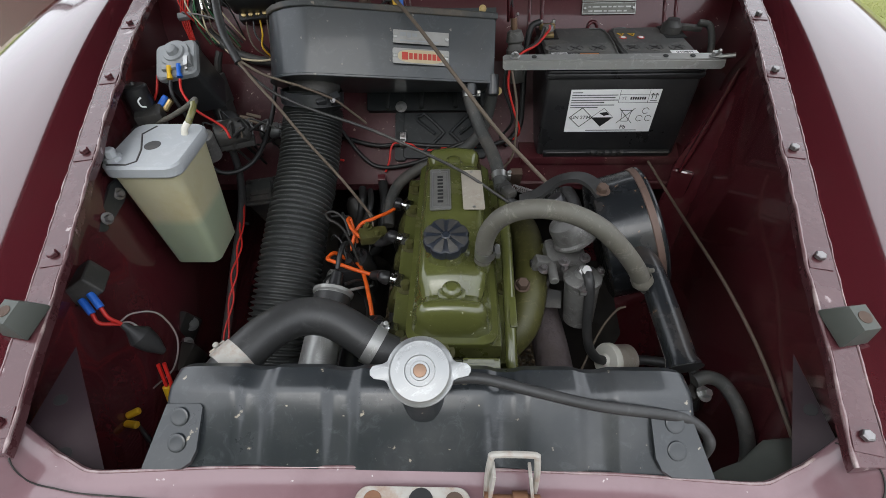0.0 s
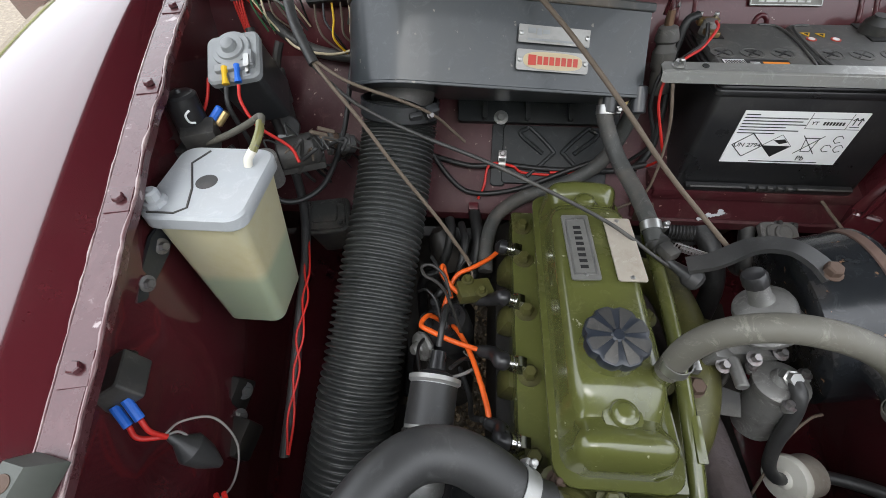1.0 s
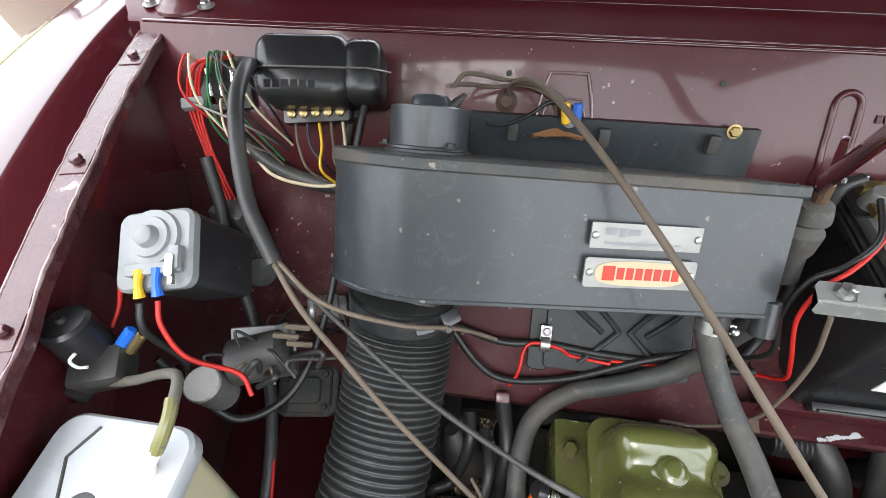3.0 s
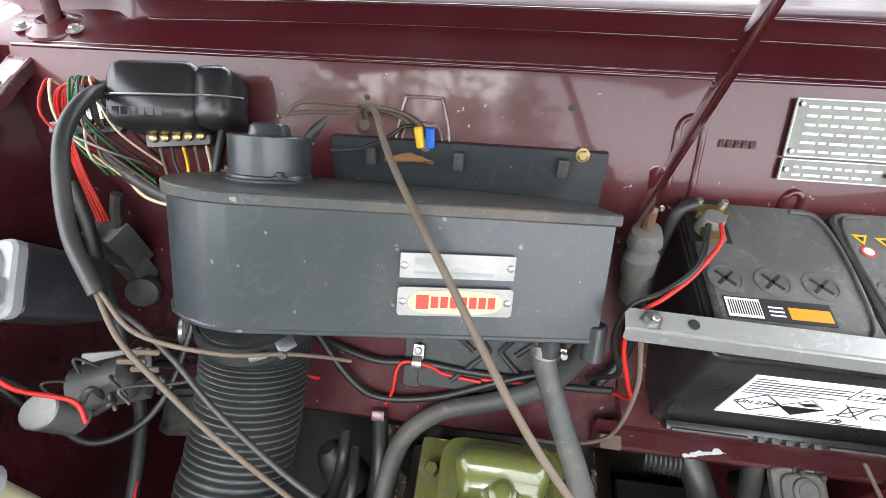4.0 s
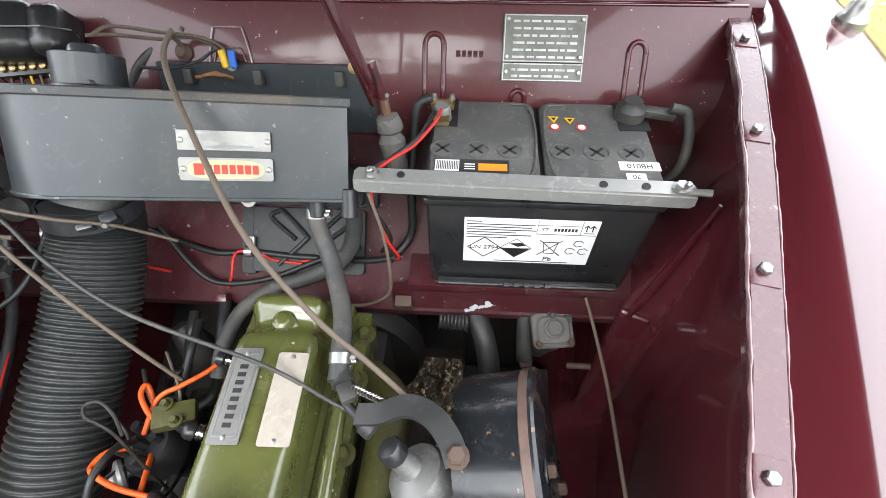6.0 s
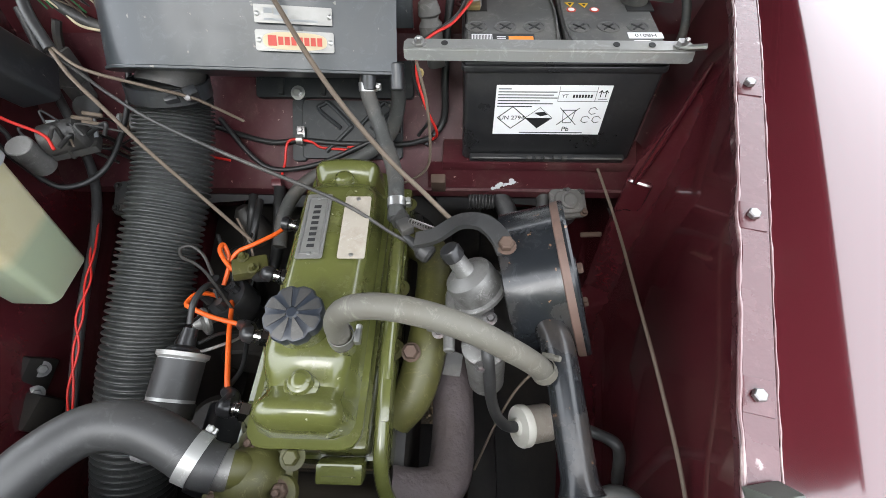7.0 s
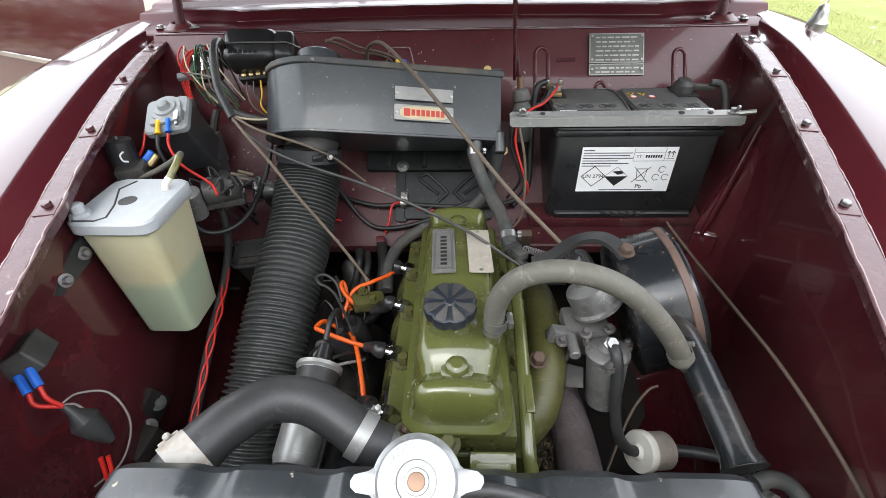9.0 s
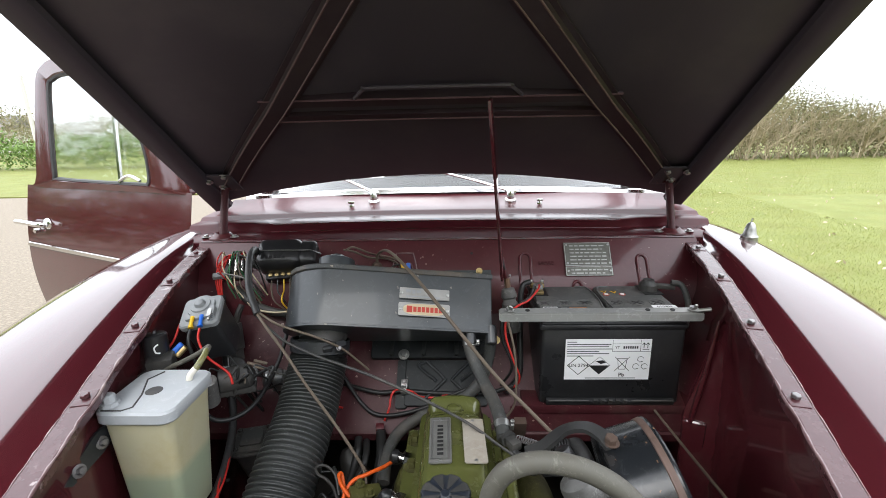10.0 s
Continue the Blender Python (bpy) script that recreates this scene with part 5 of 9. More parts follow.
# spark plugs, each with its elbowed rubber cap
for p, e in (((-0.058, 0.338, 0.955), (-0.092, 0.362, 0.946)), ((-0.058, 0.431, 0.955), (-0.103, 0.455, 0.941)),
             ((-0.056, 0.523, 0.955), (-0.106, 0.535, 0.937)), ((-0.056, 0.618, 0.950), (-0.080, 0.622, 0.946))):
    p, e = Vector(p), Vector(e)
    d = Vector((-0.90, 0.05, 0.30)).normalized()
    bm = bmesh.new()
    lathe(bm, p - d * 0.006, d, [(0, 0.0105), (0.001, 0.0122), (0.012, 0.0122), (0.0135, 0.0095)], 6)
    lathe(bm, p + d * 0.007, d, [(0, 0.0108), (0.002, 0.0108), (0.003, 0.0085), (0.005, 0.0085), (0.006, 0.0098), (0.008, 0.0098), (0.009, 0.008), (0.016, 0.0068)], 14)
    pg = part("spark_plug", bm, CHROME, engine, "bright plated spark plug")
    bm = bmesh.new()
    tube(bm, [p + d * 0.019, p + d * 0.024, p.lerp(e, 0.65) + Vector((0, 0, 0.004)), e, e + (e - p).normalized() * 0.006], 0.009, 12, 6, rad=lambda t: 0.0118 - 0.0060 * t ** 1.3)
    part("plug_cap", bm, PLASTIC, pg, "black rubber plug cap")
# distributor
bm = bmesh.new()
lathe(bm, (-0.135, 0.515, 0.835), (-0.25, 0, 1), [(0, 0.020), (0.04, 0.022), (0.045, 0.034), (0.075, 0.034), (0.082, 0.030)], 22)
dist = part("distributor", bm, PLASTIC, engine, "black distributor with cap towers")
bm = bmesh.new()
for i in range(4):
    a = math.pi / 2 * i + 0.4
    lathe(bm, (-0.158 + 0.021 * math.cos(a), 0.515 + 0.021 * math.sin(a), 0.913), (-0.25, 0, 1), [(0, 0.0075), (0.018, 0.0065)], 10)
lathe(bm, (-0.157, 0.515, 0.913), (-0.25, 0, 1), [(0, 0.0075), (0.022, 0.0065)], 10)
part("distributor_cap", bm, PLASTIC, dist)
bm = bmesh.new()
box(bm, (-0.115, 0.545, 0.945), (0.05, 0.03, 0.018), turn(0, 10, 20), 0.004)
part("support_bracket", bm, GREEN_DIRTY, engine)
# water valve and pump pulley, belt, fan hub
bm = bmesh.new()
lathe(bm, (0.03, 0.235, 0.80), (0, -1, 0), [(0, 0.06), (0.006, 0.062), (0.012, 0.05), (0.018, 0.062), (0.024, 0.06)], 32)
part("fan_pulley", bm, IRON, engine)
for k in range(4):
    a = math.pi / 2 * k + 0.5
    bm = bmesh.new()
    d = Vector((math.cos(a), 0, math.sin(a)))
    q = Vector((-d.z, -0.5, d.x)).normalized()
    c = Vector((0.03, 0.235, 0.80))
    loft(bm, [[c + d * r + q * w * 0.03 + Vector((0, t, 0)) for w, t in ((-1, 0), (1, 0), (1, 0.002), (-1, 0.002))] for r in (0.03, 0.15)])
    part("fan_blade", bm, RUST if k == 1 else IRON, engine)

# ignition coil beside the engine
coil = thing("ignition_coil", (-0.158, 0.35, 0.86), "silver ignition coil with a scuffed black label", "ignition coil")
a, b = Vector((-0.157, 0.408, 0.957)), Vector((-0.166, 0.290, 0.922))
d = (b - a).normalized()
bm = bmesh.new()
lathe(bm, a, d, [(0, 0.024), (0.001, 0.031), (0.006, 0.031), (0.009, 0.0275), (0.060, 0.0275), (0.063, 0.0275)], 28)
lathe(bm, a + d * 0.063, d, [(0, 0.027), (0.055, 0.027), (0.062, 0.024), (0.066, 0.012)], 28)
part("can", bm, ZINC, coil, "bright plated can")
bm = bmesh.new()
X, Y, Z = basis(d)
rows = []
for s in (0.010, 0.056):
    rows.append([a + d * s + (X * math.cos(t) + Y * math.sin(t)) * 0.0280 for t in [radians(-20 + 13 * i) for i in range(19)]])
loft(bm, rows, close=False)
bmesh.ops.solidify(bm, geom=bm.faces[:], thickness=0.0005)
part("label", bm, RUBBER, coil, "scuffed black wrap-round label")
bm = bmesh.new()
lathe(bm, a, -d, [(0, 0.022), (0.004, 0.02), (0.008, 0.011), (0.03, 0.009)], 18)
part("tower", bm, PLASTIC, coil)
bm = bmesh.new()
lathe(bm, a + d * 0.060, d, [(0, 0.0282), (0.001, 0.0295), (0.018, 0.0295), (0.019, 0.0282)], 28)
part("clamp_band", bm, IRON, coil)

# ================= radiator =================
SET = Matrix.Translation((0.0024, -0.0022, 0.1048)) @ Matrix.Scale(0.93, 4)


def settle(bm):
    """Moves the front of the bay to where the tank and the slam panel stand."""
    bmesh.ops.transform(bm, matrix=SET, verts=bm.verts)
    return bm



rad = thing("radiator", (0, 0.17, 0.62), "satin black radiator with pressed header tank", "radiator")
bm = bmesh.new()
rows = []
N = 150
for i in range(N + 1):
    x = -0.268 + 0.54 * i / N
    e = min(1, (x + 0.268) / 0.03, (0.272 - x) / 0.03)
    e = math.sqrt(max(0.0, 1 - (1 - max(0, e)) ** 2))
    rib = 0.0
    for c in (-0.175, -0.085, 0.085, 0.175):
        rib += 0.0060 * math.exp(-abs((x - c) / 0.0150) ** 4)
    t = 1.072 - 0.010 * (1 - e) - rib
    rows.append([Vector((x, y, z)) for y, z in ((0.122, 1.000), (0.120, 1.012), (0.126, 1.022 - rib * 0.7), (0.165, 1.050 * e + 1.045 * (1 - e) - rib), (0.182, t - 0.004), (0.192, t), (0.212, t - 0.002), (0.222, t - 0.012), (0.224, 1.03), (0.224, 1.0))])
loft(bm, rows)
tank = part("header_tank", settle(bm), RADIATOR, rad, "pressed black header tank with ribs")
bm = bmesh.new()
box(bm, (0.002, 0.172, 0.81), (0.50, 0.06, 0.39), None, 0.006)
part("core", settle(bm), IRON, rad)
for side in (-1, 1):
    bm = bmesh.new()
    x = side * 0.245
    loft(bm, [[Vector((x + u, y, z + d)) for u, y, z in ((-0.019 * side, 0.171, 1.0555), (-0.016 * side, 0.174, 1.0570), (0.020 * side, 0.174, 1.0550), (0.040 * side, 0.122, 1.018), (-0.002 * side, 0.1225, 1.0215), (-0.012 * side, 0.127, 1.0262), (-0.0175 * side, 0.136, 1.0335))] for d in (0.0, 0.0045)])
    sp = part("side_plate", settle(bm), RADIATOR, rad, "folded end plate of the tank")
    for yy, zz in ((0.163, 1.0545), (0.142, 1.0405)):
        bm = bmesh.new()
        lathe(bm, (x + 0.004 * side, yy, zz), (0, -0.6, 0.8), [(0, 0.0095), (0.0008, 0.0092), (0.0012, 0.0080), (0.0010, 0.0060)], 18)
        part("embossed_stud", settle(bm), RADIATOR, sp)
# filler neck and cap
bm = bmesh.new()
CZ = Vector((0, -0.42, 0.9)).normalized()
CC = Vector((0.002, 0.168, 1.143))
tube(bm, [CC - CZ * 0.003, CC - CZ * 0.018, (0.002, 0.172, 1.105), (0.002, 0.170, 1.080)], 0.021, 24, 4)
part("filler_neck", bm, RADIATOR, rad)
X, Y, Z = basis(CZ, (1, 0, 0))
X, Y = Vector((1, 0, 0)), Z.cross(Vector((1, 0, 0)))
bm = bmesh.new()
rows = []
for a, r in ((-0.008, 0.0285), (-0.002, 0.0305), (0.001, 0.0300), (0.002, 0.0275), (0.0045, 0.0255), (0.005, 0.0135), (0.002, 0.013), (0.002, 0.0085), (0.004, 0.008), (0.004, 0.001)):
    row = []
    for i in range(72):
        th_ = 2 * math.pi * i / 72
        ear = 0.0
        if r > 0.0280:
            for c in (math.radians(2), math.radians(182)):
                dd = math.atan2(math.sin(th_ - c), math.cos(th_ - c))
                ear += 0.014 * math.exp(-(dd / 0.19) ** 4)
        row.append(CC + Z * a + (X * math.cos(th_) + Y * math.sin(th_)) * (r + ear))
    rows.append(row)
loft(bm, rows)
rcap = part("pressure_cap", bm, CAPMETAL, rad, "plated pressure cap with two ears and stamped words")
bm = bmesh.new()
lathe(bm, CC + Z * 0.0035, Z, [(0, 0.0065), (0.001, 0.0055), (0.0015, 0.002)], 16)
part("cap_rivet", bm, COPPER, rcap)
for i, ch in enumerate("REMOVE SLOWLY"):
    if ch == " ":
        continue
    ang = radians(30 + 10.2 * i)
    up = -(X * math.cos(ang) + Y * math.sin(ang))
    text_mesh(ch, 0.0068, CAPMETAL, frame_of(CC + Z * 0.0046 - up * 0.0225, up.cross(Z), up), rcap, "stamped_letter", 0.0011)
# lock striker loop on the slam panel
lock = thing("bonnet_lock", (0.07, 0.09, 1.01), "worn bright bonnet striker loop with rusty pin", "bonnet lock")
bm = bmesh.new()
tube(bm, [(0.0626, 0.105, 1.020), (0.0626, 0.112, 1.055), (0.0645, 0.118, 1.080), (0.0685, 0.120, 1.084), (0.1015, 0.120, 1.084), (0.1055, 0.118, 1.080), (0.1074, 0.112, 1.055), (0.1074, 0.105, 1.020)], 0.0031, 8, 4)
loop_ = part("loop", settle(bm), CLIPWHITE, lock, "worn white striker loop")
for x, lean_ in ((0.0655, 4), (0.1030, -8)):
    bm = bmesh.new()
    box(bm, (x, 0.106, 1.045), (0.0032, 0.016, 0.052), turn(-14, lean_, 0), 0.001)
    part("side_strap", settle(bm), CLIPWHITE, loop_, "rust-stained flat strap")
bm = bmesh.new()
lathe(bm, (0.060, 0.098, 1.030), (1, 0, 0), [(0, 0.0075), (0.006, 0.0075), (0.0065, 0.0055), (0.026, 0.0055), (0.0265, 0.0085), (0.040, 0.0090), (0.0405, 0.006), (0.052, 0.006)], 16)
part("pin", settle(bm), ORANGERUST, lock, "orange rusted pin")
plate = thing("latch_plate", (0.004, 0.075, 1.02), "worn white latch plate with holes on the slam panel", "latch plate")
bm = bmesh.new()
prism(bm, rounded(-0.063, 0.047, 0.066, 0.110, 0.012), 1.0235, 1.0265, bev=0.0008)
part("plate", settle(bm), CLIPWHITE, plate)
for x in (-0.046, 0.0, 0.032):
    bm = bmesh.new()
    disc_on(bm, (x, 0.097, 1.0262), (0, 0, 1), 0.009 if x else 0.012, 0.001)
    part("hole", settle(bm), ORANGERUST if x < 0 else (INK if x == 0 else RUST), plate)

# hoses at the front
th2 = thing("top_hose", (-0.15, 0.25, 1.0), "moulded black rubber top radiator hose", "radiator hose")
bm = bmesh.new()
tube(bm, [(-0.232, 0.198, 1.046), (-0.212, 0.228, 1.054), (-0.190, 0.263, 1.055), (-0.162, 0.290, 1.050), (-0.130, 0.297, 1.042), (-0.098, 0.289, 1.028), (-0.064, 0.272, 1.012), (-0.046, 0.268, 1.004)], 0.0235, 18, 8)
part("hose", bm, RUBBER, th2)
clip(th2, (-0.214, 0.225, 1.0535), (0.55, 0.75, 0.05), 0.0245, 0.024, CLIPWHITE)
clip(th2, (-0.070, 0.275, 1.0145), (0.85, -0.3, -0.4), 0.0245, 0.014, ZINC)
bm = bmesh.new()
tube(bm, [(-0.238, 0.180, 1.03), (-0.234, 0.195, 1.043), (-0.223, 0.212, 1.050)], 0.0215, 16, 4)
part("outlet_stub", bm, RADIATOR, rad)
ov = wire("overflow_hose", [(0.022, 0.170, 1.124), (0.055, 0.174, 1.120), (0.105, 0.166, 1.112), (0.161, 0.157, 1.104), (0.225, 0.156, 1.090), (0.250, 0.155, 1.082), (0.268, 0.148, 1.068), (0.273, 0.140, 1.048), (0.270, 0.14, 0.96)], 0.0052, RUBBER, "thin black rubber overflow hose on the radiator", "hose", 10)

# ================= air box and heater =================
abox = thing("heater_air_box", (-0.1, 0.83, 1.117), "black enamelled heater air box with rounded end", "heater box")
SH = (0, 0.43)
ARC = [(-0.235 + 0.092 * math.cos(a), 0.847 + 0.062 * math.sin(a)) for a in [radians(95 + 17 * i) for i in range(11)]]
OUT = [(0.105, 0.810), (0.105, 0.872), (-0.05, 0.892), (-0.15, 0.905)] + ARC


def grow(o, d):
    cx, cy = -0.09, 0.845
    return [(x + d * (x - cx) / math.hypot(x - cx, y - cy), y + d * (y - cy) / math.hypot(x - cx, y - cy)) for x, y in o]


def front_y(x, z):
    return 0.7855 + (x - 0.105) * 0.095 + (z - 1.172) * 0.43


# the box hangs askew: its rounded end is higher and further forward
BOX_O, BOX_L, BOX_U = Vector((0.099, 0.750, 1.1285)), Vector((-0.971, -0.184, 0.150)).normalized(), Vector((0.009, 0.600, 0.800)).normalized()
BOX_D = BOX_L.cross(BOX_U).normalized()


def lean(bm):
    """Sets the upright box square to its leaning, askew front."""
    for v in bm.verts:
        d = v.co.y - front_y(v.co.x, v.co.z)
        v.co = BOX_O + BOX_L * ((0.105 - v.co.x) * 0.905) + BOX_U * ((v.co.z - 1.117) * 1.01) + BOX_D * (1.2 * d)


bm = bmesh.new()
prism(bm, OUT, 1.117, 1.229, shear=SH)
lean(bm)
body = part("casing", bm, AIRBOX, abox, "black box casing", sharp=30)
bm = bmesh.new()
prism(bm, grow(OUT, 0.004), 1.222, 1.2325, shear=SH, bev=0.0015)
lean(bm)
part("lid", bm, LIDDUST, abox, "dusty black lid with folded seam", sharp=30)
bm = bmesh.new()
prism(bm, [(x, y - 0.047) for x, y in grow(OUT, 0.003)], 1.115, 1.1195, shear=SH, bev=0.001)
lean(bm)
part("bottom_seam", bm, AIRBOX, abox, sharp=30)
# blower motor
bm = bmesh.new()
MC, MA = Vector((-0.222, 0.848, 1.2075)), BOX_U.copy()
lathe(bm, MC - MA * 0.004, MA, [(0, 0.042), (0.004, 0.042), (0.005, 0.0395), (0.007, 0.0390), (0.008, 0.0378), (0.042, 0.0378), (0.043, 0.0365), (0.0435, 0.020), (0.046, 0.019), (0.051, 0.018), (0.054, 0.015), (0.055, 0.004)], 40)
mot = part("blower_motor", bm, AIRBOX, abox, "black cylindrical blower motor")
for a in range(3):
    ang = 2.1 * a - 0.9
    bolt(mot, MC + MA * 0.003 + Vector((1, 0, 0)) * (0.041 * math.cos(ang)) + MA.cross(Vector((1, 0, 0))) * (0.041 * math.sin(ang)), MA, 0.004, 0.004, DUSTY)
# maker's plates on the front
nrm, right = -BOX_D, -BOX_L


def front_pt(x, z):
    return BOX_O + BOX_L * (0.099 - x) + BOX_U * (z - 1.117)


for zc, w, h, mt, lab in ((1.183, 0.096, 0.021, PLATE, "scuffed alloy plate with worn print"), (1.152, 0.098, 0.025, PLATE, "plate with cream ground and red bars")):
    m = frame_of(front_pt(-0.033, zc) + nrm * 0.0005, right, nrm.cross(right))
    bm = bmesh.new()
    if h > 0.022:
        o = [(x, y) for x, y in rounded(-w / 2, w / 2, -h / 2, h / 2, 0.003)]
    else:
        o = rounded(-w / 2, w / 2, -h / 2, h / 2, 0.001)
    prism(bm, o, 0, 0.0018)
    bmesh.ops.transform(bm, matrix=m, verts=bm.verts)
    pp = part("maker_plate", bm, mt, abox, lab)
    up = m @ Matrix.Translation((0, 0, 0.0018))
    if h > 0.022:
        bm = bmesh.new()
        oo = []
        for i in range(40):
            a = 2 * math.pi * i / 40
            oo.append((0.040 * math.copysign(abs(math.cos(a)) ** 0.6, math.cos(a)), 0.0105 * math.copysign(abs(math.sin(a)) ** 0.7, math.sin(a))))
        prism(bm, oo, 0, 0.0006)
        bmesh.ops.transform(bm, matrix=up, verts=bm.verts)
        part("plate_field", bm, CREAM, pp)
        rects, xs = [], -0.0335
        for i in range(8):
            wd = 0.0105 if i == 0 else 0.0062
            rects.append((xs, -0.0050 - 0.0012 * (i == 0), xs + wd, 0.0050 + 0.0012 * (i == 0)))
            xs += wd + 0.0019
        bars(pp, up @ Matrix.Translation((0, 0, 0.0006)), rects, 0.0004, REDPRINT, "red_print_bar")
    else:
        bars(pp, up, [(-0.036, 0.001, -0.026, 0.007), (-0.024, -0.001, -0.018, 0.007), (-0.016, 0.001, -0.007, 0.006), (-0.036, -0.0075, 0.03, -0.005)], 0.0003, RELAYGREY)
    for s in (-1, 1):
        bm = bmesh.new()
        lathe(bm, up @ Vector((s * 0.0445, 0, 0)), nrm, [(0, 0.0032), (0.0015, 0.0028), (0.0022, 0.001)], 12)
        part("rivet", bm, STEEL, pp)
# hose spigot and collar below the box
bm = bmesh.new()
tube(bm, [(-0.222, 0.786, 1.140), (-0.228, 0.768, 1.122), (-0.233, 0.750, 1.105)], 0.044, 28, 4)
part("hose_spigot", bm, DUSTY, abox, "dusty hose spigot with clamp")
for x in (0.058, 0.098):
    bm = bmesh.new()
    cyl(bm, (x, 0.764, 1.136 + 0.15 * (0.098 - x)), (x, 0.742, 1.108), 0.0105, n=16)
    part("water_spigot", bm, BLACK, abox)
# flange strip on the bulkhead behind the box, and pressed panel below
hp = thing("heater_unit", (0.0, 0.80, 1.0), "black pressed heater panel with X embossing on the toe board", "heater panel")
bm = bmesh.new()
loft(bm, [[bulk_point(x, z, o) for z, o in ((1.11, 0.0), (1.11, 0.010), (1.190, 0.010), (1.192, 0.0))] for x in (-0.189, -0.04, 0.110)])
st = part("upper_flange", bm, AIRBOX, hp)
for x, mb in ((-0.083, STEEL), (0.083, BRASS)):
    bolt(st, bulk_point(x, 1.188, 0.011), (0, -0.9, 0.45), 0.0055, 0.004, mb, "bolt", 1.35)
for x in (-0.142, -0.046, 0.064):
    bm = bmesh.new()
    q = bulk_point(x, 1.176, 0.013)
    box(bm, q, (0.012, 0.012, 0.020), turn(-24, 0, 0), 0.003)
    part("spring_clip", bm, DUSTY, st)
SL = Vector((0, 0.165, 0.14)).normalized()
SN = Vector((0, -0.14, 0.165)).normalized()


def toe(x, s, off=0.0):
    """s metres up the toe board from its lip."""
    return Vector((x, 0.735, 0.935)) + SL * s + SN * off


def slab(bm, x0, x1, s0, s1, h, r=0.006):
    m = frame_of(toe(0, 0), (1, 0, 0), SL)
    b2 = bmesh.new()
    prism(b2, rounded(x0, x1, s0, s1, r), 0.0, h, bev=0.0015)
    bmesh.ops.transform(b2, matrix=m, verts=b2.verts)
    me = bpy.data.meshes.new("tmp")
    b2.to_mesh(me)
    b2.free()
    bm.from_mesh(me)
    bpy.data.meshes.remove(me)


bm = bmesh.new()
slab(bm, -0.155, 0.11, 0.135, 0.195, 0.014)
up_ = part("flange_strip", bm, PANELBLACK, hp)
bolt(up_, toe(-0.083, 0.142, 0.015), SN, 0.007, 0.005, STEEL)
for x in (-0.11, -0.04, 0.03, 0.085):
    bm = bmesh.new()
    slab(bm, x - 0.004, x + 0.004, 0.138, 0.190, 0.022, 0.003)
    part("flange_web", bm, PANELBLACK, up_)
bm = bmesh.new()
slab(bm, -0.078, 0.092, 0.035, 0.132, 0.010)
pan = part("pressed_panel", bm, PANELBLACK, hp)
bm = bmesh.new()
cxp, csp = 0.013, 0.098
for s in (-1, 1):
    tube(bm, [toe(cxp + s * 0.052, csp + 0.028, 0.0115), toe(cxp + s * 0.045, csp + 0.028, 0.0125), toe(cxp + s * 0.010, csp - 0.006, 0.0125), toe(cxp + s * 0.012, csp - 0.016, 0.0125), toe(cxp + s * 0.05, csp - 0.052, 0.0125)], 0.0035, 8, 5)
    tube(bm, [toe(cxp + s * 0.052, csp + 0.028, 0.0115), toe(cxp + s * 0.062, csp + 0.018, 0.0125), toe(cxp + s * 0.025, csp - 0.013, 0.0125)], 0.0035, 8, 5)
part("embossed_cross", bm, PANELBLACK, pan)
bm = bmesh.new()
slab(bm, -0.096, -0.072, 0.03, 0.135, 0.007)
part("panel_edge", bm, PANELBLACK, hp)

# big corrugated hose
corr = thing("air_intake_hose", (-0.25, 0.5, 0.8), "black corrugated rubber air intake hose", "air hose")
line = [(-0.233, 0.752, 1.108), (-0.236, 0.730, 1.072), (-0.242, 0.66, 1.012), (-0.252, 0.56, 0.955), (-0.262, 0.45, 0.89), (-0.275, 0.35, 0.815), (-0.288, 0.26, 0.73)]
NR = 80
bm = bmesh.new()
tube(bm, line, 0.05, 32, per=150, rad=lambda s: 0.0510 + 0.0012 * noise.noise((s * 31, 2, 0)) + 0.0007 * noise.noise((s * 190, 5, 0)) + 0.0036 * math.copysign(abs(math.cos(2 * math.pi * NR * s)) ** 0.6, math.cos(2 * math.pi * NR * s)))
part("corrugated_tube", bm, CORR, corr, sharp=80)
bm = bmesh.new()
x_, y_, z_ = basis(Vector((-0.05, -0.25, -0.75)))
c_ = Vector((-0.2335, 0.748, 1.105))
loft(bm, [ring(c_ + z_ * a, x_, y_, r, 32) for a, r in ((-0.012, 0.0530), (-0.012, 0.0560), (0.010, 0.0560), (0.010, 0.0530))], caps=False)
box(bm, c_ + Vector((0.048, -0.03, 0.012)), (0.018, 0.014, 0.020), turn(30, 0, 40), 0.003)
box(bm, c_ + Vector((0.028, -0.045, 0.012)), (0.018, 0.008, 0.018), turn(30, 0, 25), 0.003)
cb = part("clamp_band", bm, BLACK, corr, "dusty clamp band with lugs")
bolt(cb, c_ + Vector((0.048, -0.04, 0.014)), (0.5, -0.8, 0.4), 0.004, 0.005, BOLTM, "bolt", 1.3)

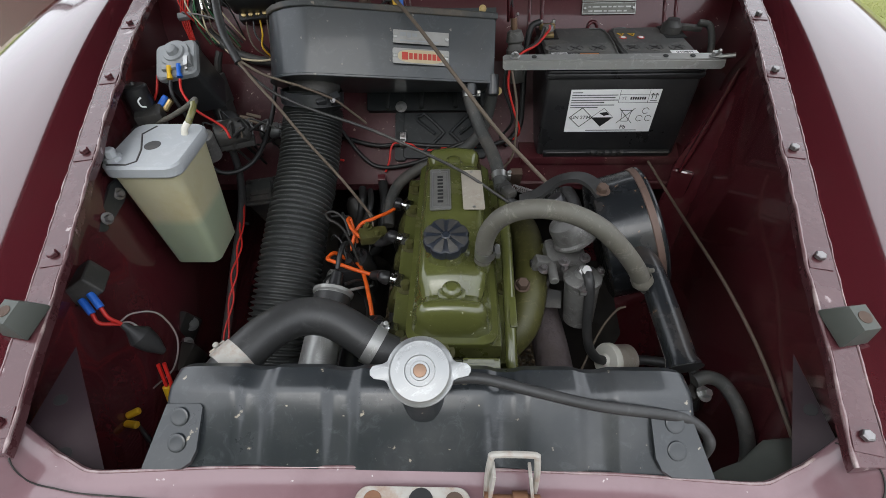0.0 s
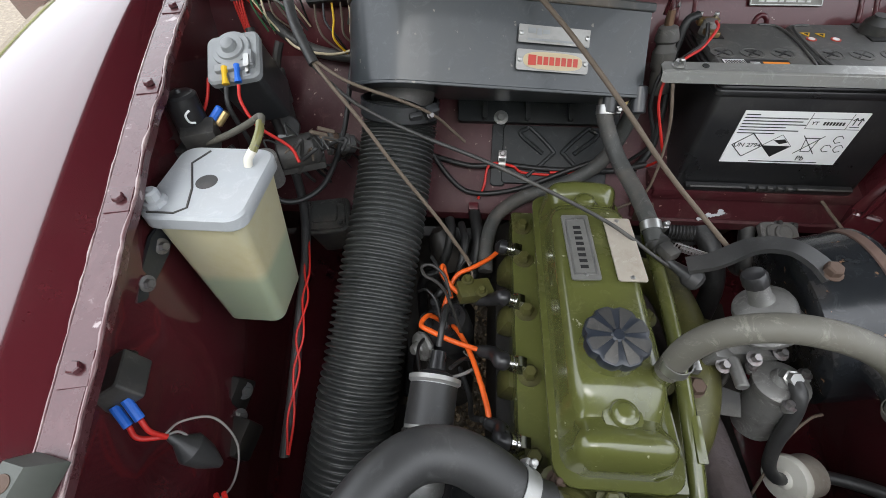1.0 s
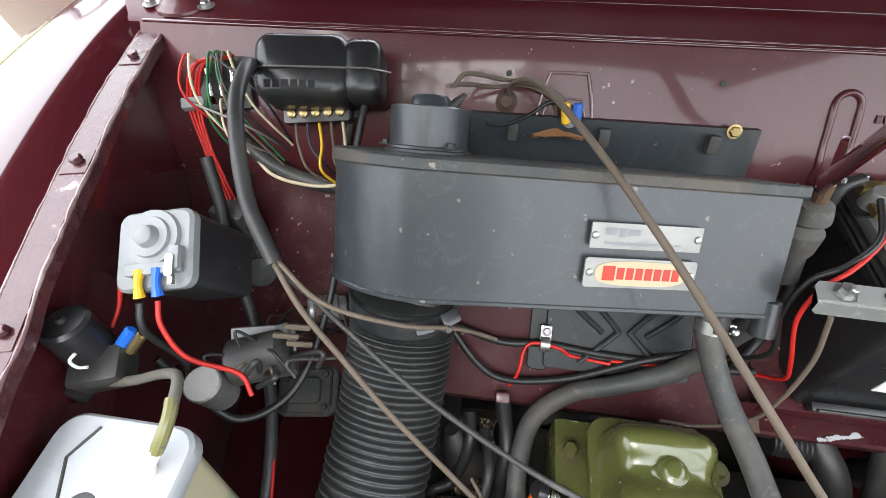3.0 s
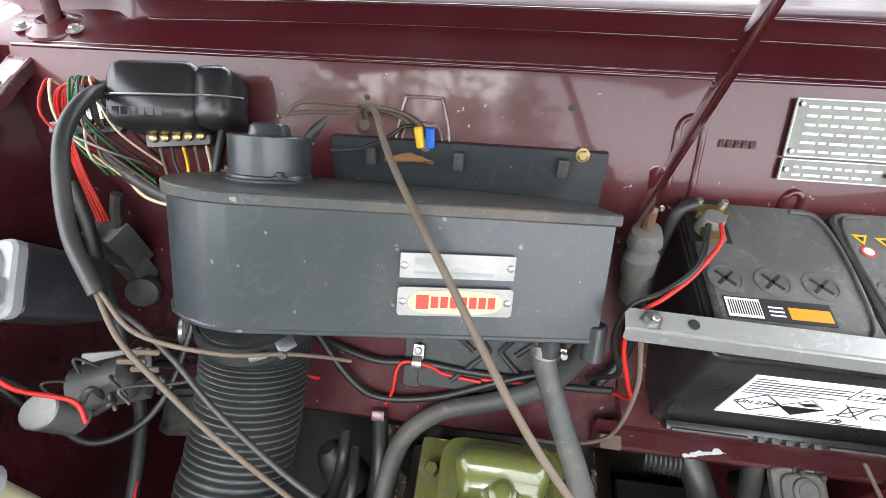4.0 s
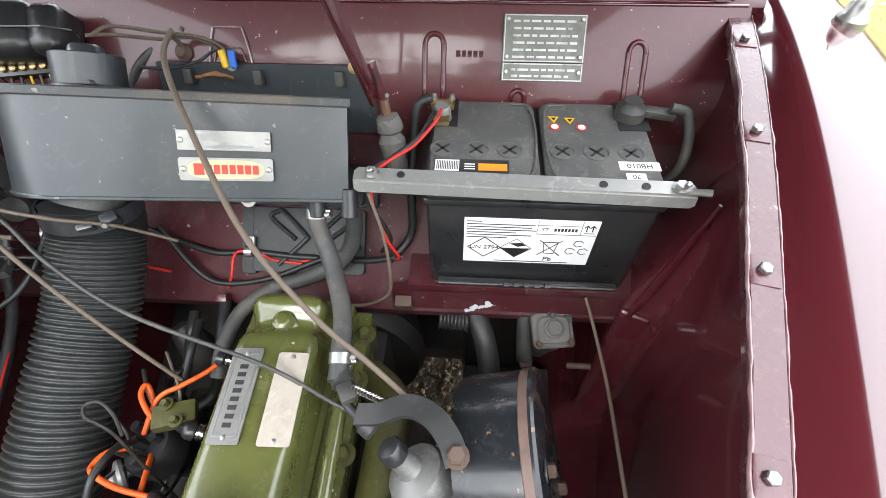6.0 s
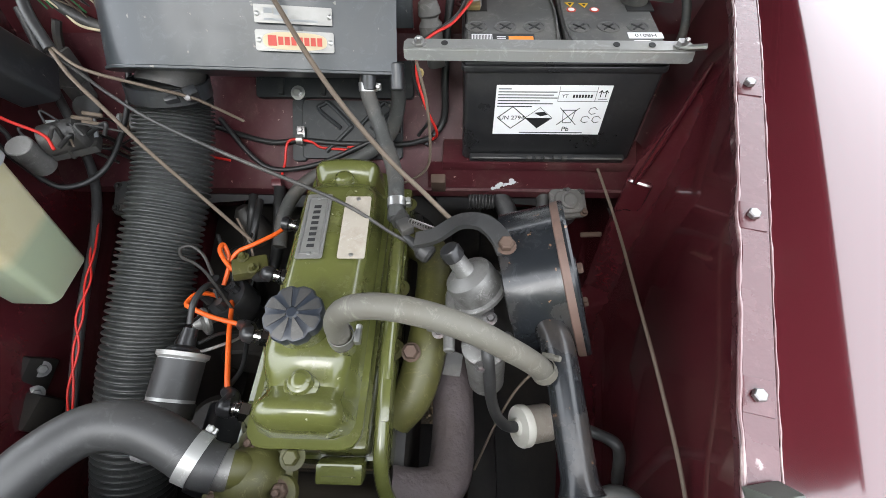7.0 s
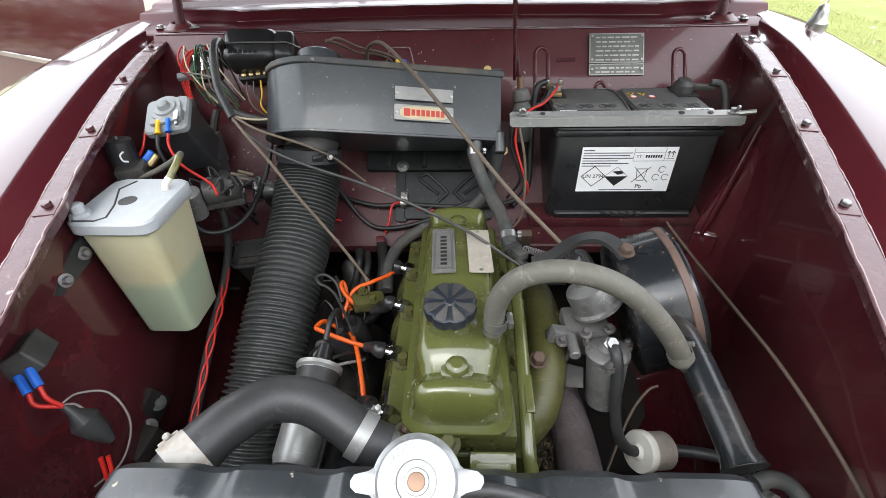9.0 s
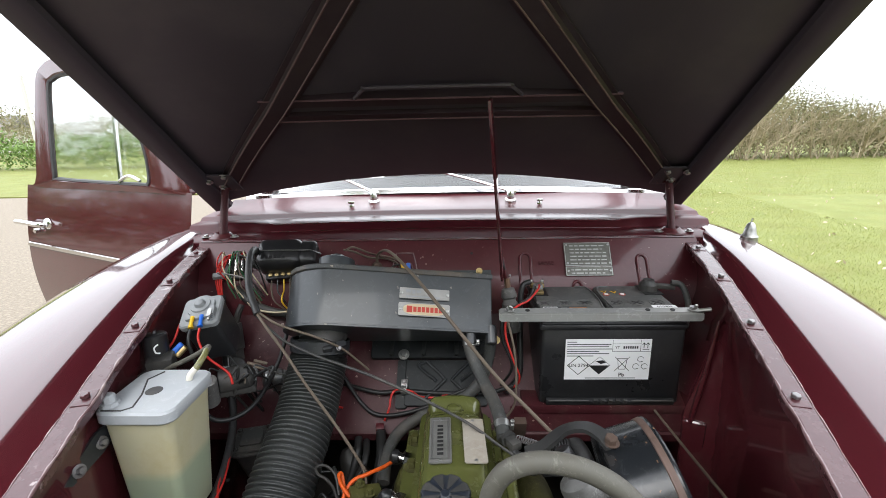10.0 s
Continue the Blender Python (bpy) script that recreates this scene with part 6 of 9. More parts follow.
# ================= battery =================
bat = thing("battery", (0.326, 0.826, 0.982), "black car battery with white warning label", "battery")
BX0, BX1, BY0, BY1 = 0.188, 0.464, 0.741, 0.914
bm = bmesh.new()
prism(bm, rounded(BX0 + 0.004, BX1 - 0.004, BY0, BY1 - 0.002, 0.008), 0.982, 1.142, bev=0.002)
case = part("case", bm, PLASTIC, bat, "glossy black case")
bm = bmesh.new()
prism(bm, rounded(BX0, BX1, BY0 - 0.003, BY1, 0.008), 1.138, 1.147, bev=0.0015)
prism(bm, rounded(BX0 + 0.002, BX1 - 0.002, BY0 - 0.001, BY1 - 0.001, 0.008), 1.147, 1.1520, bev=0.002)
lidp = part("lid", bm, PLASTIC, bat)
bm = bmesh.new()
prism(bm, rounded(BX0 + 0.006, 0.322, BY0 + 0.003, BY1 - 0.006, 0.016), 1.1520, 1.1640, bev=0.003)
t1 = part("top_panel", bm, BATTOP, bat, "dusty top panel with vent plugs")
bm = bmesh.new()
prism(bm, rounded(0.328, BX1 - 0.006, BY0 + 0.003, BY1 - 0.006, 0.016), 1.1520, 1.1640, bev=0.003)
t2 = part("top_panel", bm, BATTOP, bat, "dusty top panel with vent plugs")
for tp, xs in ((t1, (0.208, 0.248, 0.288)), (t2, (0.350, 0.390, 0.430))):
    for x in xs:
        bm = bmesh.new()
        lathe(bm, (x, 0.809, 1.1635), (0, 0, 1), [(0, 0.0155), (0.0014, 0.0155), (0.0014, 0.0135), (0.0006, 0.013), (0.0006, 0.001)], 24)
        vp = part("vent_plug", bm, BATTOP, tp)
        bars(vp, Matrix.Translation((x, 0.809, 1.1641)) @ Matrix.Rotation(radians(45), 4, "Z"), [(-0.0105, -0.0014, 0.0105, 0.0014), (-0.0014, -0.0105, 0.0014, 0.0105)], 0.0006, INK, "slot")
bm = bmesh.new()
tube(bm, [(0.290, 0.900, 1.1655), (0.312, 0.895, 1.1655), (0.320, 0.86, 1.1655), (0.3185, 0.80, 1.1655), (0.312, 0.765, 1.1655), (0.295, 0.752, 1.1655)], 0.0016, 6, 5)
part("moulded_bead", bm, BATTOP, t1)
bm = bmesh.new()
tube(bm, [(0.360, 0.900, 1.1655), (0.338, 0.895, 1.1655), (0.331, 0.86, 1.1655), (0.3325, 0.80, 1.1655), (0.338, 0.765, 1.1655), (0.352, 0.752, 1.1655)], 0.0016, 6, 5)
part("moulded_bead", bm, BATTOP, t2)
# wells for the posts
for tp, x in ((t1, 0.205), (t2, 0.443)):
    bm = bmesh.new()
    box(bm, (x, 0.880, 1.1645), (0.038, 0.058, 0.002), None, 0.0)
    part("post_well", bm, INK, tp)
# base ledge on the front
bm = bmesh.new()
box(bm, (0.326, BY0 - 0.004, 0.988), (0.245, 0.010, 0.012), turn(20, 0, 0), 0.002)
lg = part("base_ledge", bm, PLASTIC, bat, "black moulded hold-down ledge")
bm = bmesh.new()
box(bm, (0.247, BY0 - 0.0095, 0.9925), (0.078, 0.003, 0.006), turn(45, 0, 0), 0.0008)
box(bm, (0.405, BY0 - 0.0095, 0.9925), (0.078, 0.003, 0.006), turn(45, 0, 0), 0.0008)
for x in (0.298, 0.312, 0.326, 0.340, 0.354):
    box(bm, (x, BY0 - 0.010, 0.992), (0.008, 0.006, 0.010), turn(20, 0, 0), 0.0015)
part("ledge_rib", bm, DUSTY, lg)
# front warning label
LM = frame_of((0.3175, BY0 - 0.0012, 1.076), (1, 0, 0), (0, 0, 1))
bm = bmesh.new()
box(bm, (0.3175, BY0 - 0.0004, 1.076), (0.160, 0.0016, 0.084))
lab = part("warning_label", bm, WHITE, bat, "white warning label with black symbols")


def line2(x0, y0, x1, y1, w):
    return (x0, y0, x1, y1, w)


def strokes(parent, m, lines, h, material, name):
    bm = bmesh.new()
    for x0, y0, x1, y1, w in lines:
        L = math.hypot(x1 - x0, y1 - y0)
        rot = Matrix.Rotation(math.atan2(y1 - y0, x1 - x0), 3, "Z")
        box(bm, ((x0 + x1) / 2, (y0 + y1) / 2, h / 2), (L, w, h), rot)
    bmesh.ops.transform(bm, matrix=m, verts=bm.verts)
    return part(name, bm, material, parent)


def diamond(cx, cy, r, w):
    q = [(cx - r, cy), (cx, cy + r * 0.92), (cx + r, cy), (cx, cy - r * 0.92)]
    return [(*q[i], *q[(i + 1) % 4], w) for i in range(4)]


strokes(lab, LM, diamond(-0.054, -0.012, 0.021, 0.0012), 0.0004, INK, "hazard_diamond")
text_mesh("UN 2794", 0.0098, INK, LM @ Matrix.Translation((-0.054, -0.012, 0.0003)), lab, "lettering", 0.0002)
bm = bmesh.new()
loft(bm, [[LM @ Vector((x, y, z)) for x, y in ((-0.034, -0.012), (0.004, -0.012), (-0.0145, -0.031))] for z in (0, 0.0004)])
loft(bm, [[LM @ Vector((x, y, z)) for x, y in ((-0.022, -0.003), (-0.008, -0.001), (-0.002, -0.006), (-0.012, -0.009))] for z in (0, 0.0004)])
part("hazard_diamond", bm, INK, lab)
strokes(lab, LM, diamond(-0.0145, -0.012, 0.020, 0.0006), 0.0004, INK, "hazard_diamond")
strokes(lab, LM, [(0.014, 0.006, 0.042, -0.024, 0.001), (0.042, 0.006, 0.014, -0.024, 0.001), (0.019, 0.002, 0.022, -0.02, 0.0008), (0.037, 0.002, 0.034, -0.02, 0.0008), (0.018, 0.002, 0.038, 0.002, 0.0012), (0.022, -0.02, 0.034, -0.02, 0.0008)], 0.0004, INK, "bin_symbol")
text_mesh("Pb", 0.0115, INK, LM @ Matrix.Translation((0.028, -0.032, 0.0003)), lab, "lettering", 0.0002)
tri = []
for cx, cy in ((0.062, 0.001), (0.054, -0.014), (0.070, -0.014)):
    q = [(cx + 0.0062 * math.cos(a), cy + 0.0062 * math.sin(a)) for a in [2 * math.pi * i / 6 + 0.3 for i in range(6)]]
    tri += [(*q[i], *q[(i + 1) % 6], 0.0009) for i in range(5)]
strokes(lab, LM, tri, 0.0004, INK, "recycling_symbol")
bars(lab, LM, [(-0.077, 0.036 - 0.0048 * i, -0.077 + w, 0.0375 - 0.0048 * i) for i, w in enumerate((0.018, 0.082, 0.078, 0.084, 0.060, 0.079, 0.050))] + [(-0.040, -0.0395, 0.055, -0.038)], 0.0003, DUSTY)
text_mesh("YT", 0.0075, INK, LM @ Matrix.Translation((0.017, 0.0255, 0.0003)), lab, "lettering", 0.0002)
bars(lab, LM, [(0.028 + 0.0041 * i, 0.023, 0.0308 + 0.0041 * i, 0.028) for i in range(7)], 0.0003, INK)
strokes(lab, LM, [(0.008, 0.041, 0.008, 0.017, 0.0005), (0.008, 0.017, 0.079, 0.017, 0.0005), (0.060, 0.041, 0.060, 0.017, 0.0005), (0.008, 0.033, 0.06, 0.033, 0.0004), (0.066, 0.024, 0.066, 0.034, 0.0012), (0.073, 0.024, 0.073, 0.034, 0.0012), (0.064, 0.021, 0.076, 0.021, 0.0008), (0.063, 0.031, 0.066, 0.035, 0.0012), (0.069, 0.031, 0.066, 0.035, 0.0012), (0.070, 0.031, 0.073, 0.035, 0.0012), (0.076, 0.031, 0.073, 0.035, 0.0012)], 0.0004, INK, "label_rule")
# stickers on top: they face the back
TM = frame_of((0.243, 0.778, 1.1642), (1, 0, 0), (0, 1, 0))
bm = bmesh.new()
box(bm, (0.243, 0.778, 1.1644), (0.086, 0.022, 0.0008))
stk = part("top_sticker", bm, INK, t1, "black sticker with white barcode and orange bar")
bars(stk, TM @ Matrix.Translation((0, 0, 0.0006)), [(-0.042, -0.0095, -0.014, 0.0095)], 0.0003, WHITE)
bars(stk, TM @ Matrix.Translation((0, 0, 0.0010)), [(-0.040 + 0.002 * i, -0.007, -0.0391 + 0.002 * i, 0.007) for i in range(13)], 0.0003, INK)
bars(stk, TM @ Matrix.Translation((0, 0, 0.0006)), [(0.008, -0.0075, 0.041, 0.004)], 0.0004, ORANGEP, "orange_bar")
bars(stk, TM @ Matrix.Translation((0, 0, 0.0006)), [(-0.008, 0.002 - 0.004 * i, 0.004, 0.0035 - 0.004 * i) for i in range(3)], 0.0003, WHITE)
bm = bmesh.new()
box(bm, (0.435, 0.786, 1.1644), (0.046, 0.014, 0.0008))
stk2 = part("top_sticker", bm, WHITE, t2, "white printed sticker")
text_mesh("HB010", 0.0105, INK, frame_of((0.435, 0.786, 1.1649), (-1, 0, 0), (0, -1, 0)), stk2, "lettering", 0.0002)
bm = bmesh.new()
box(bm, (0.428, 0.768, 1.1644), (0.022, 0.011, 0.0008))
stk3 = part("top_sticker", bm, WHITE, t2, "white printed sticker")
text_mesh("70", 0.009, INK, frame_of((0.428, 0.768, 1.1649), (-1, 0, 0), (0, -1, 0)), stk3, "lettering", 0.0002)
for x, y in ((0.345, 0.870), (0.365, 0.868)):
    bm = bmesh.new()
    loft(bm, [[Vector((x + u, y + v, 1.1642 + z)) for u, v in ((-0.007, 0.006), (0.007, 0.006), (0, -0.007))] for z in (0, 0.0006)])
    part("warning_triangle", bm, YELLOW, t2)
for x in (0.345, 0.378):
    bm = bmesh.new()
    lathe(bm, (x, 0.855, 1.1642), (0, 0, 1), [(0, 0.0068), (0.0006, 0.0068), (0.0006, 0.0050), (0.0002, 0.005)], 18)
    part("warning_disc", bm, REDPRINT, t2)
for x in (0.345, 0.378):
    bm = bmesh.new()
    disc_on(bm, (x, 0.855, 1.1648), (0, 0, 1), 0.0046, 0.0006, 16)
    part("warning_disc", bm, WHITE, t2)
for x, y in ((0.345, 0.870), (0.365, 0.868)):
    bm = bmesh.new()
    loft(bm, [[Vector((x + u, y + v, 1.1649 + z)) for u, v in ((-0.003, 0.003), (0.003, 0.003), (0, -0.003))] for z in (0, 0.0004)])
    part("warning_mark", bm, INK, t2)
# terminals
pt = part("positive_clamp", box(box(bmesh.new(), (0.204, 0.877, 1.1780), (0.030, 0.014, 0.010), None, 0.003), (0.204, 0.853, 1.1720), (0.020, 0.018, 0.008), None, 0.003), BRASS, bat, "brass positive clamp")
bm = bmesh.new()
lathe(bm, (0.204, 0.866, 1.1640), (0, 0, 1), [(0, 0.0125), (0.018, 0.0105), (0.020, 0.009)], 20)
part("post", bm, ALU, bat, "lead battery post")
for x in (0.193, 0.216):
    bolt(pt, (x, 0.884, 1.181), (0, 0, 1), 0.0036, 0.006, STEEL, "bolt", 1.25)
bm = bmesh.new()
lathe(bm, (0.440, 0.880, 1.1640), (0, 0, 1), [(0, 0.019), (0.014, 0.018), (0.020, 0.012), (0.024, 0.011)], 20)
box(bm, (0.468, 0.876, 1.1740), (0.05, 0.016, 0.010), turn(0, 4, -6), 0.003)
part("negative_clamp", bm, DUSTY, bat, "dirty lead negative clamp")

# hold-down bar across the battery
bar = thing("battery_clamp_bar", (0.3, 0.735, 1.165), "zinc-plated angle clamp bar across the battery", "clamp bar")
a, b = Vector((0.112, 0.742, 1.168)), Vector((0.480, 0.728, 1.173))
dv = (b - a).normalized()
bm = bmesh.new()
sec = ((0, 0), (0.0185, 0.003), (0.0185, 0.0055), (0.002, 0.003), (0.0005, -0.013), (-0.002, -0.013))
rows = []
for t in (0.0, 0.012, 0.5, 0.988, 1.0):
    c = a.lerp(b, t)
    k = 0.75 if t in (0.0, 1.0) else 1
    rows.append([c + Vector((0, u * k, w * k)) for u, w in sec])
loft(bm, rows)
part("angle", bm, ZINC, bar)
for t in (0.145, 0.74, 0.86):
    bm = bmesh.new()
    c = a.lerp(b, t) + Vector((0, 0.010, 0.0045))
    disc_on(bm, c, (0, -0.15, 1), 0.0045, 0.0012, 14)
    part("hole", bm, INK, bar)
for t, dx in ((0.055, 0.0), (0.955, 0.004)):
    c = a.lerp(b, t) + Vector((0, 0.009, 0.0045))
    bm = bmesh.new()
    cyl(bm, c + Vector((0, 0.004, -0.022)), c + Vector((dx, -0.004, 0.012)), 0.0032, n=10)
    lathe(bm, c, (0, 0, 1), [(0, 0.0095), (0.0015, 0.0095), (0.0016, 0.0065), (0.007, 0.0065)], 6)
    part("hook_bolt", bm, STEEL, bar, "threaded hook bolt with nut")
bm = bmesh.new()
tube(bm, [(0.463, 0.735, 1.176), (0.474, 0.731, 1.179), (0.490, 0.726, 1.183)], 0.004, 8, 4)
part("bolt_tail", bm, STEEL, bar)

# battery leads
wire("battery_earth_lead", [(0.485, 0.874, 1.183), (0.505, 0.868, 1.178), (0.512, 0.85, 1.15), (0.508, 0.835, 1.12), (0.495, 0.835, 1.09)], 0.0062, HEATER_HOSE, "thick dark grey battery earth lead", "lead", 10)
wire("battery_lead", [(0.190, 0.88, 1.186), (0.172, 0.872, 1.175), (0.165, 0.85, 1.12), (0.163, 0.82, 1.07), (0.16, 0.80, 1.01), (0.13, 0.77, 0.985)], 0.006, WIRE, "thick black battery lead", "lead", 9)
wire("battery_wire", [(0.204, 0.852, 1.188), (0.199, 0.830, 1.187), (0.175, 0.800, 1.174), (0.148, 0.776, 1.170), (0.130, 0.766, 1.155), (0.126, 0.755, 1.12), (0.140, 0.738, 1.075), (0.152, 0.738, 1.04), (0.145, 0.755, 1.01), (0.11, 0.765, 0.99), (0.06, 0.765, 0.985), (0.0, 0.765, 0.982)], 0.0021, RED, "red battery feed wire", n=7)
wire("battery_wire", [(0.196, 0.855, 1.183), (0.18, 0.81, 1.178), (0.150, 0.784, 1.168), (0.126, 0.776, 1.152), (0.120, 0.765, 1.11), (0.14, 0.76, 1.05), (0.12, 0.775, 1.0)], 0.0028, WIRE, "thin black battery wire beside the red one", n=7)

# bulkhead plate with printed bars
vin = thing("chassis_plate", (0.335, 0.96, 1.17), "worn alloy chassis plates riveted to the bulkhead", "plate")
for z0, z1, x0, x1 in ((1.1975, 1.2435, 0.277, 0.385), (1.1785, 1.1965, 0.277, 0.385)):
    c = (bulk_point((x0 + x1) / 2, z0) + bulk_point((x0 + x1) / 2, z1)) / 2
    upv = (bulk_point(0, z1) - bulk_point(0, z0))
    m = frame_of(c, (1, 0, 0), upv) @ Matrix.Translation((0, 0, 0.004))
    hh = upv.length / 2
    bm = bmesh.new()
    prism(bm, rounded(-0.0525, 0.0525, -hh, hh, 0.001), 0, 0.0015)
    bmesh.ops.transform(bm, matrix=m, verts=bm.verts)
    pv = part("plate", bm, VINPLATE, vin, "scratched printed alloy plate")
    mm = m @ Matrix.Translation((0, 0, 0.0015))
    rects = []
    n = 6 if hh > 0.02 else 2
    for i in range(n):
        y = hh - 0.008 - i * (2 * hh - 0.014) / max(1, n - 1)
        x = -0.040
        while x < 0.036:
            w = random.uniform(0.005, 0.016)
            rects.append((x, y - 0.0013, min(0.042, x + w), y + 0.0013))
            x += w + 0.003
    bars(pv, mm, rects, 0.0003, PLATEINK)
    bars(pv, mm, [(-0.0515, hh - 0.0016, 0.0515, hh - 0.0004), (-0.0515, -hh + 0.0004, 0.0515, -hh + 0.0016), (-0.0515, -hh, -0.0503, hh), (0.0503, -hh, 0.0515, hh)], 0.0004, PLATEINK, "plate_border")
    for sx in (-1, 1):
        for sy in ((-1, 1) if hh > 0.02 else (0,)):
            bolt(pv, mm @ Vector((sx * 0.047, sy * (hh - 0.006), 0)), m.to_3x3() @ Vector((0, 0, 1)), 0.0026, 0.002, STEEL, "rivet", 0)

# ================= carburettor and air cleaner =================
ac = thing("air_cleaner", (0.27, 0.49, 0.90), "black drum air cleaner with rusty seam and intake tube", "air cleaner")
AN = Vector((0.946, 0.03, 0.305)).normalized()
AC = Vector((0.290, 0.500, 0.990))
bm = bmesh.new()
lathe(bm, AC - AN * 0.032, AN, [(0, 0.07), (0.001, 0.092), (0.003, 0.0965), (0.072, 0.0965), (0.075, 0.093)], 48)
part("drum", bm, GLOSSBLACK, ac, "scuffed black drum")
bm = bmesh.new()
lathe(bm, AC + AN * 0.043, AN, [(0, 0.0985), (0.004, 0.0990), (0.007, 0.0970), (0.004, 0.088), (0.001, 0.07), (0.008, 0.055), (0.008, 0.02), (0.004, 0.01)], 48)
cvr = part("end_cover", bm, GLOSSBLACK, ac, "black dished end cover")
bm = bmesh.new()
lathe(bm, AC + AN * 0.0405, AN, [(-0.006, 0.0968), (-0.005, 0.0982), (0.0035, 0.0988), (0.004, 0.0975)], 48)
part("seam", bm, SEAM, ac, "rusty drum seam")
X, Y, Z = basis(AN)
bm = bmesh.new()
e1, e2 = [(X * math.cos(radians(a)) + Y * math.sin(radians(a))) * 0.045 for a in (110, 250)]
ax_ = (e2 - e1).normalized()
sd_ = AN.cross(ax_)
loop_ = [e1 + (-ax_ * math.sin(radians(t)) + sd_ * math.cos(radians(t))) * 0.014 for t in range(0, 181, 20)] + [e2 + (ax_ * math.sin(radians(t)) - sd_ * math.cos(radians(t))) * 0.014 for t in range(0, 181, 20)]
tube(bm, [AC + AN * 0.0505 + q for q in loop_ + loop_[:1]], 0.0022, 6, 2)
part("pressed_rim", bm, GLOSSBLACK, cvr, "raised oval rim round two bolts", sharp=70)
for a in (110, 250):
    bolt(cvr, AC + AN * 0.050 + (X * math.cos(radians(a)) + Y * math.sin(radians(a))) * 0.045, AN, 0.007, 0.008, RUST, "bolt", 1.2)
bm = bmesh.new()
tube(bm, [(0.290, 0.425, 1.026), (0.297, 0.389, 1.031), (0.303, 0.325, 1.018), (0.309, 0.256, 1.001)], 0.019, 24, 6, rad=lambda s: 0.0180 + (0.004 if s > 0.95 else 0))
part("intake_tube", bm, GLOSSBLACK, ac, "black steel intake tube with flared end")
bm = bmesh.new()
lathe(bm, (0.3092, 0.2555, 1.0008), (0.006, -0.069, -0.017), [(0, 0.0225), (0.0008, 0.0225)], 24)
part("tube_mouth", bm, INK, ac)
bm = bmesh.new()
tube(bm, [(0.286, 0.362, 1.030), (0.300, 0.360, 1.018)], 0.012, 14, 3)
part("breather_stub", bm, DUSTY, ac)
# steady strap from the engine to the drum
strap = thing("steady_strap", (0.18, 0.53, 1.0), "flat black rubber steady strap bolted to the air cleaner", "strap")
bm = bmesh.new()
pts = spline([(0.135, 0.530, 1.035), (0.16, 0.528, 1.048), (0.19, 0.528, 1.075), (0.215, 0.515, 1.090), (0.232, 0.495, 1.091), (0.240, 0.476, 1.088)], 6)
rows = []
for i, q in enumerate(pts):
    t = (pts[min(i + 1, len(pts) - 1)] - pts[max(0, i - 1)]).normalized()
    sd = t.cross(Vector((0, 0, 1))).normalized()
    up = sd.cross(t)
    rows.append([q + sd * s * 0.011 + up * h for s, h in ((-1, 0), (1, 0), (1, 0.006), (-1, 0.006))])
loft(bm, rows)
part("strap_band", bm, RUBBER, strap)
bolt(strap, (0.239, 0.482, 1.094), AN.cross(Vector((0, 1, 0))) * -1 if AN.cross(Vector((0, 1, 0))).z < 0 else (0, -0.1, 1), 0.0085, 0.009, RUST, "bolt", 1.35)

carb = thing("carburettor", (0.2, 0.47, 0.9), "alloy carburettor with dashpot and float bowl", "carburettor")
bm = bmesh.new()
DZ = Vector((-0.50, 0.25, 0.80)).normalized()
DB = Vector((0.216, 0.470, 1.012))
lathe(bm, DB, DZ, [(0, 0.036), (0.004, 0.036), (0.007, 0.032), (0.028, 0.031), (0.034, 0.029), (0.038, 0.022), (0.041, 0.0135), (0.046, 0.0115), (0.066, 0.0108)], 28)
part("dashpot", bm, ALU, carb, "dull alloy dashpot")
bm = bmesh.new()
lathe(bm, DB + DZ * 0.064, DZ, [(0, 0.013), (0.012, 0.013), (0.015, 0.011), (0.016, 0.004)], 10)
part("damper_cap", bm, PLASTIC, carb, "black damper cap")
bm = bmesh.new()
box(bm, (0.203, 0.468, 0.965), (0.062, 0.05, 0.05), None, 0.008)
box(bm, (0.163, 0.445, 0.975), (0.03, 0.018, 0.035), turn(0, 20, 10), 0.004)
cyl(bm, (0.178, 0.44, 0.985), (0.178, 0.405, 0.985), 0.007)
cb2 = part("carburettor_body", bm, ALU, carb)
for p in ((0.195, 0.435, 0.996), (0.228, 0.445, 0.994), (0.165, 0.43, 0.985)):
    bolt(cb2, p, (0, -0.3, 1), 0.005, 0.008, BOLTM)
bm = bmesh.new()
FZ = Vector((-0.08, 0.12, 1)).normalized()
FB = Vector((0.228, 0.403, 0.895))
lathe(bm, FB, FZ, [(0, 0.018), (0.004, 0.0235), (0.082, 0.026), (0.086, 0.026)], 28)
part("float_bowl", bm, ALU, carb, "dull alloy float bowl")
bm = bmesh.new()
lathe(bm, FB + FZ * 0.086, FZ, [(0, 0.028), (0.006, 0.028), (0.010, 0.022), (0.012, 0.013), (0.020, 0.009)], 28)
X, Y, Z = basis(FZ)
for a in (20, 140, 260):
    box(bm, FB + FZ * 0.089 + (X * math.cos(radians(a)) + Y * math.sin(radians(a))) * 0.028, (0.013, 0.013, 0.008), None, 0.003)
fl2 = part("bowl_lid", bm, ALU, carb)
for a in (20, 140, 260):
    bolt(fl2, FB + FZ * 0.093 + (X * math.cos(radians(a)) + Y * math.sin(radians(a))) * 0.029, FZ, 0.0042, 0.006, BOLTM)
bm = bmesh.new()
lathe(bm, FB + FZ * 0.103, (0.0, -0.55, 0.75), [(0, 0.009), (0.010, 0.009), (0.011, 0.007), (0.018, 0.007)], 6)
part("banjo_nut", bm, STEEL, carb, "plated union nut")
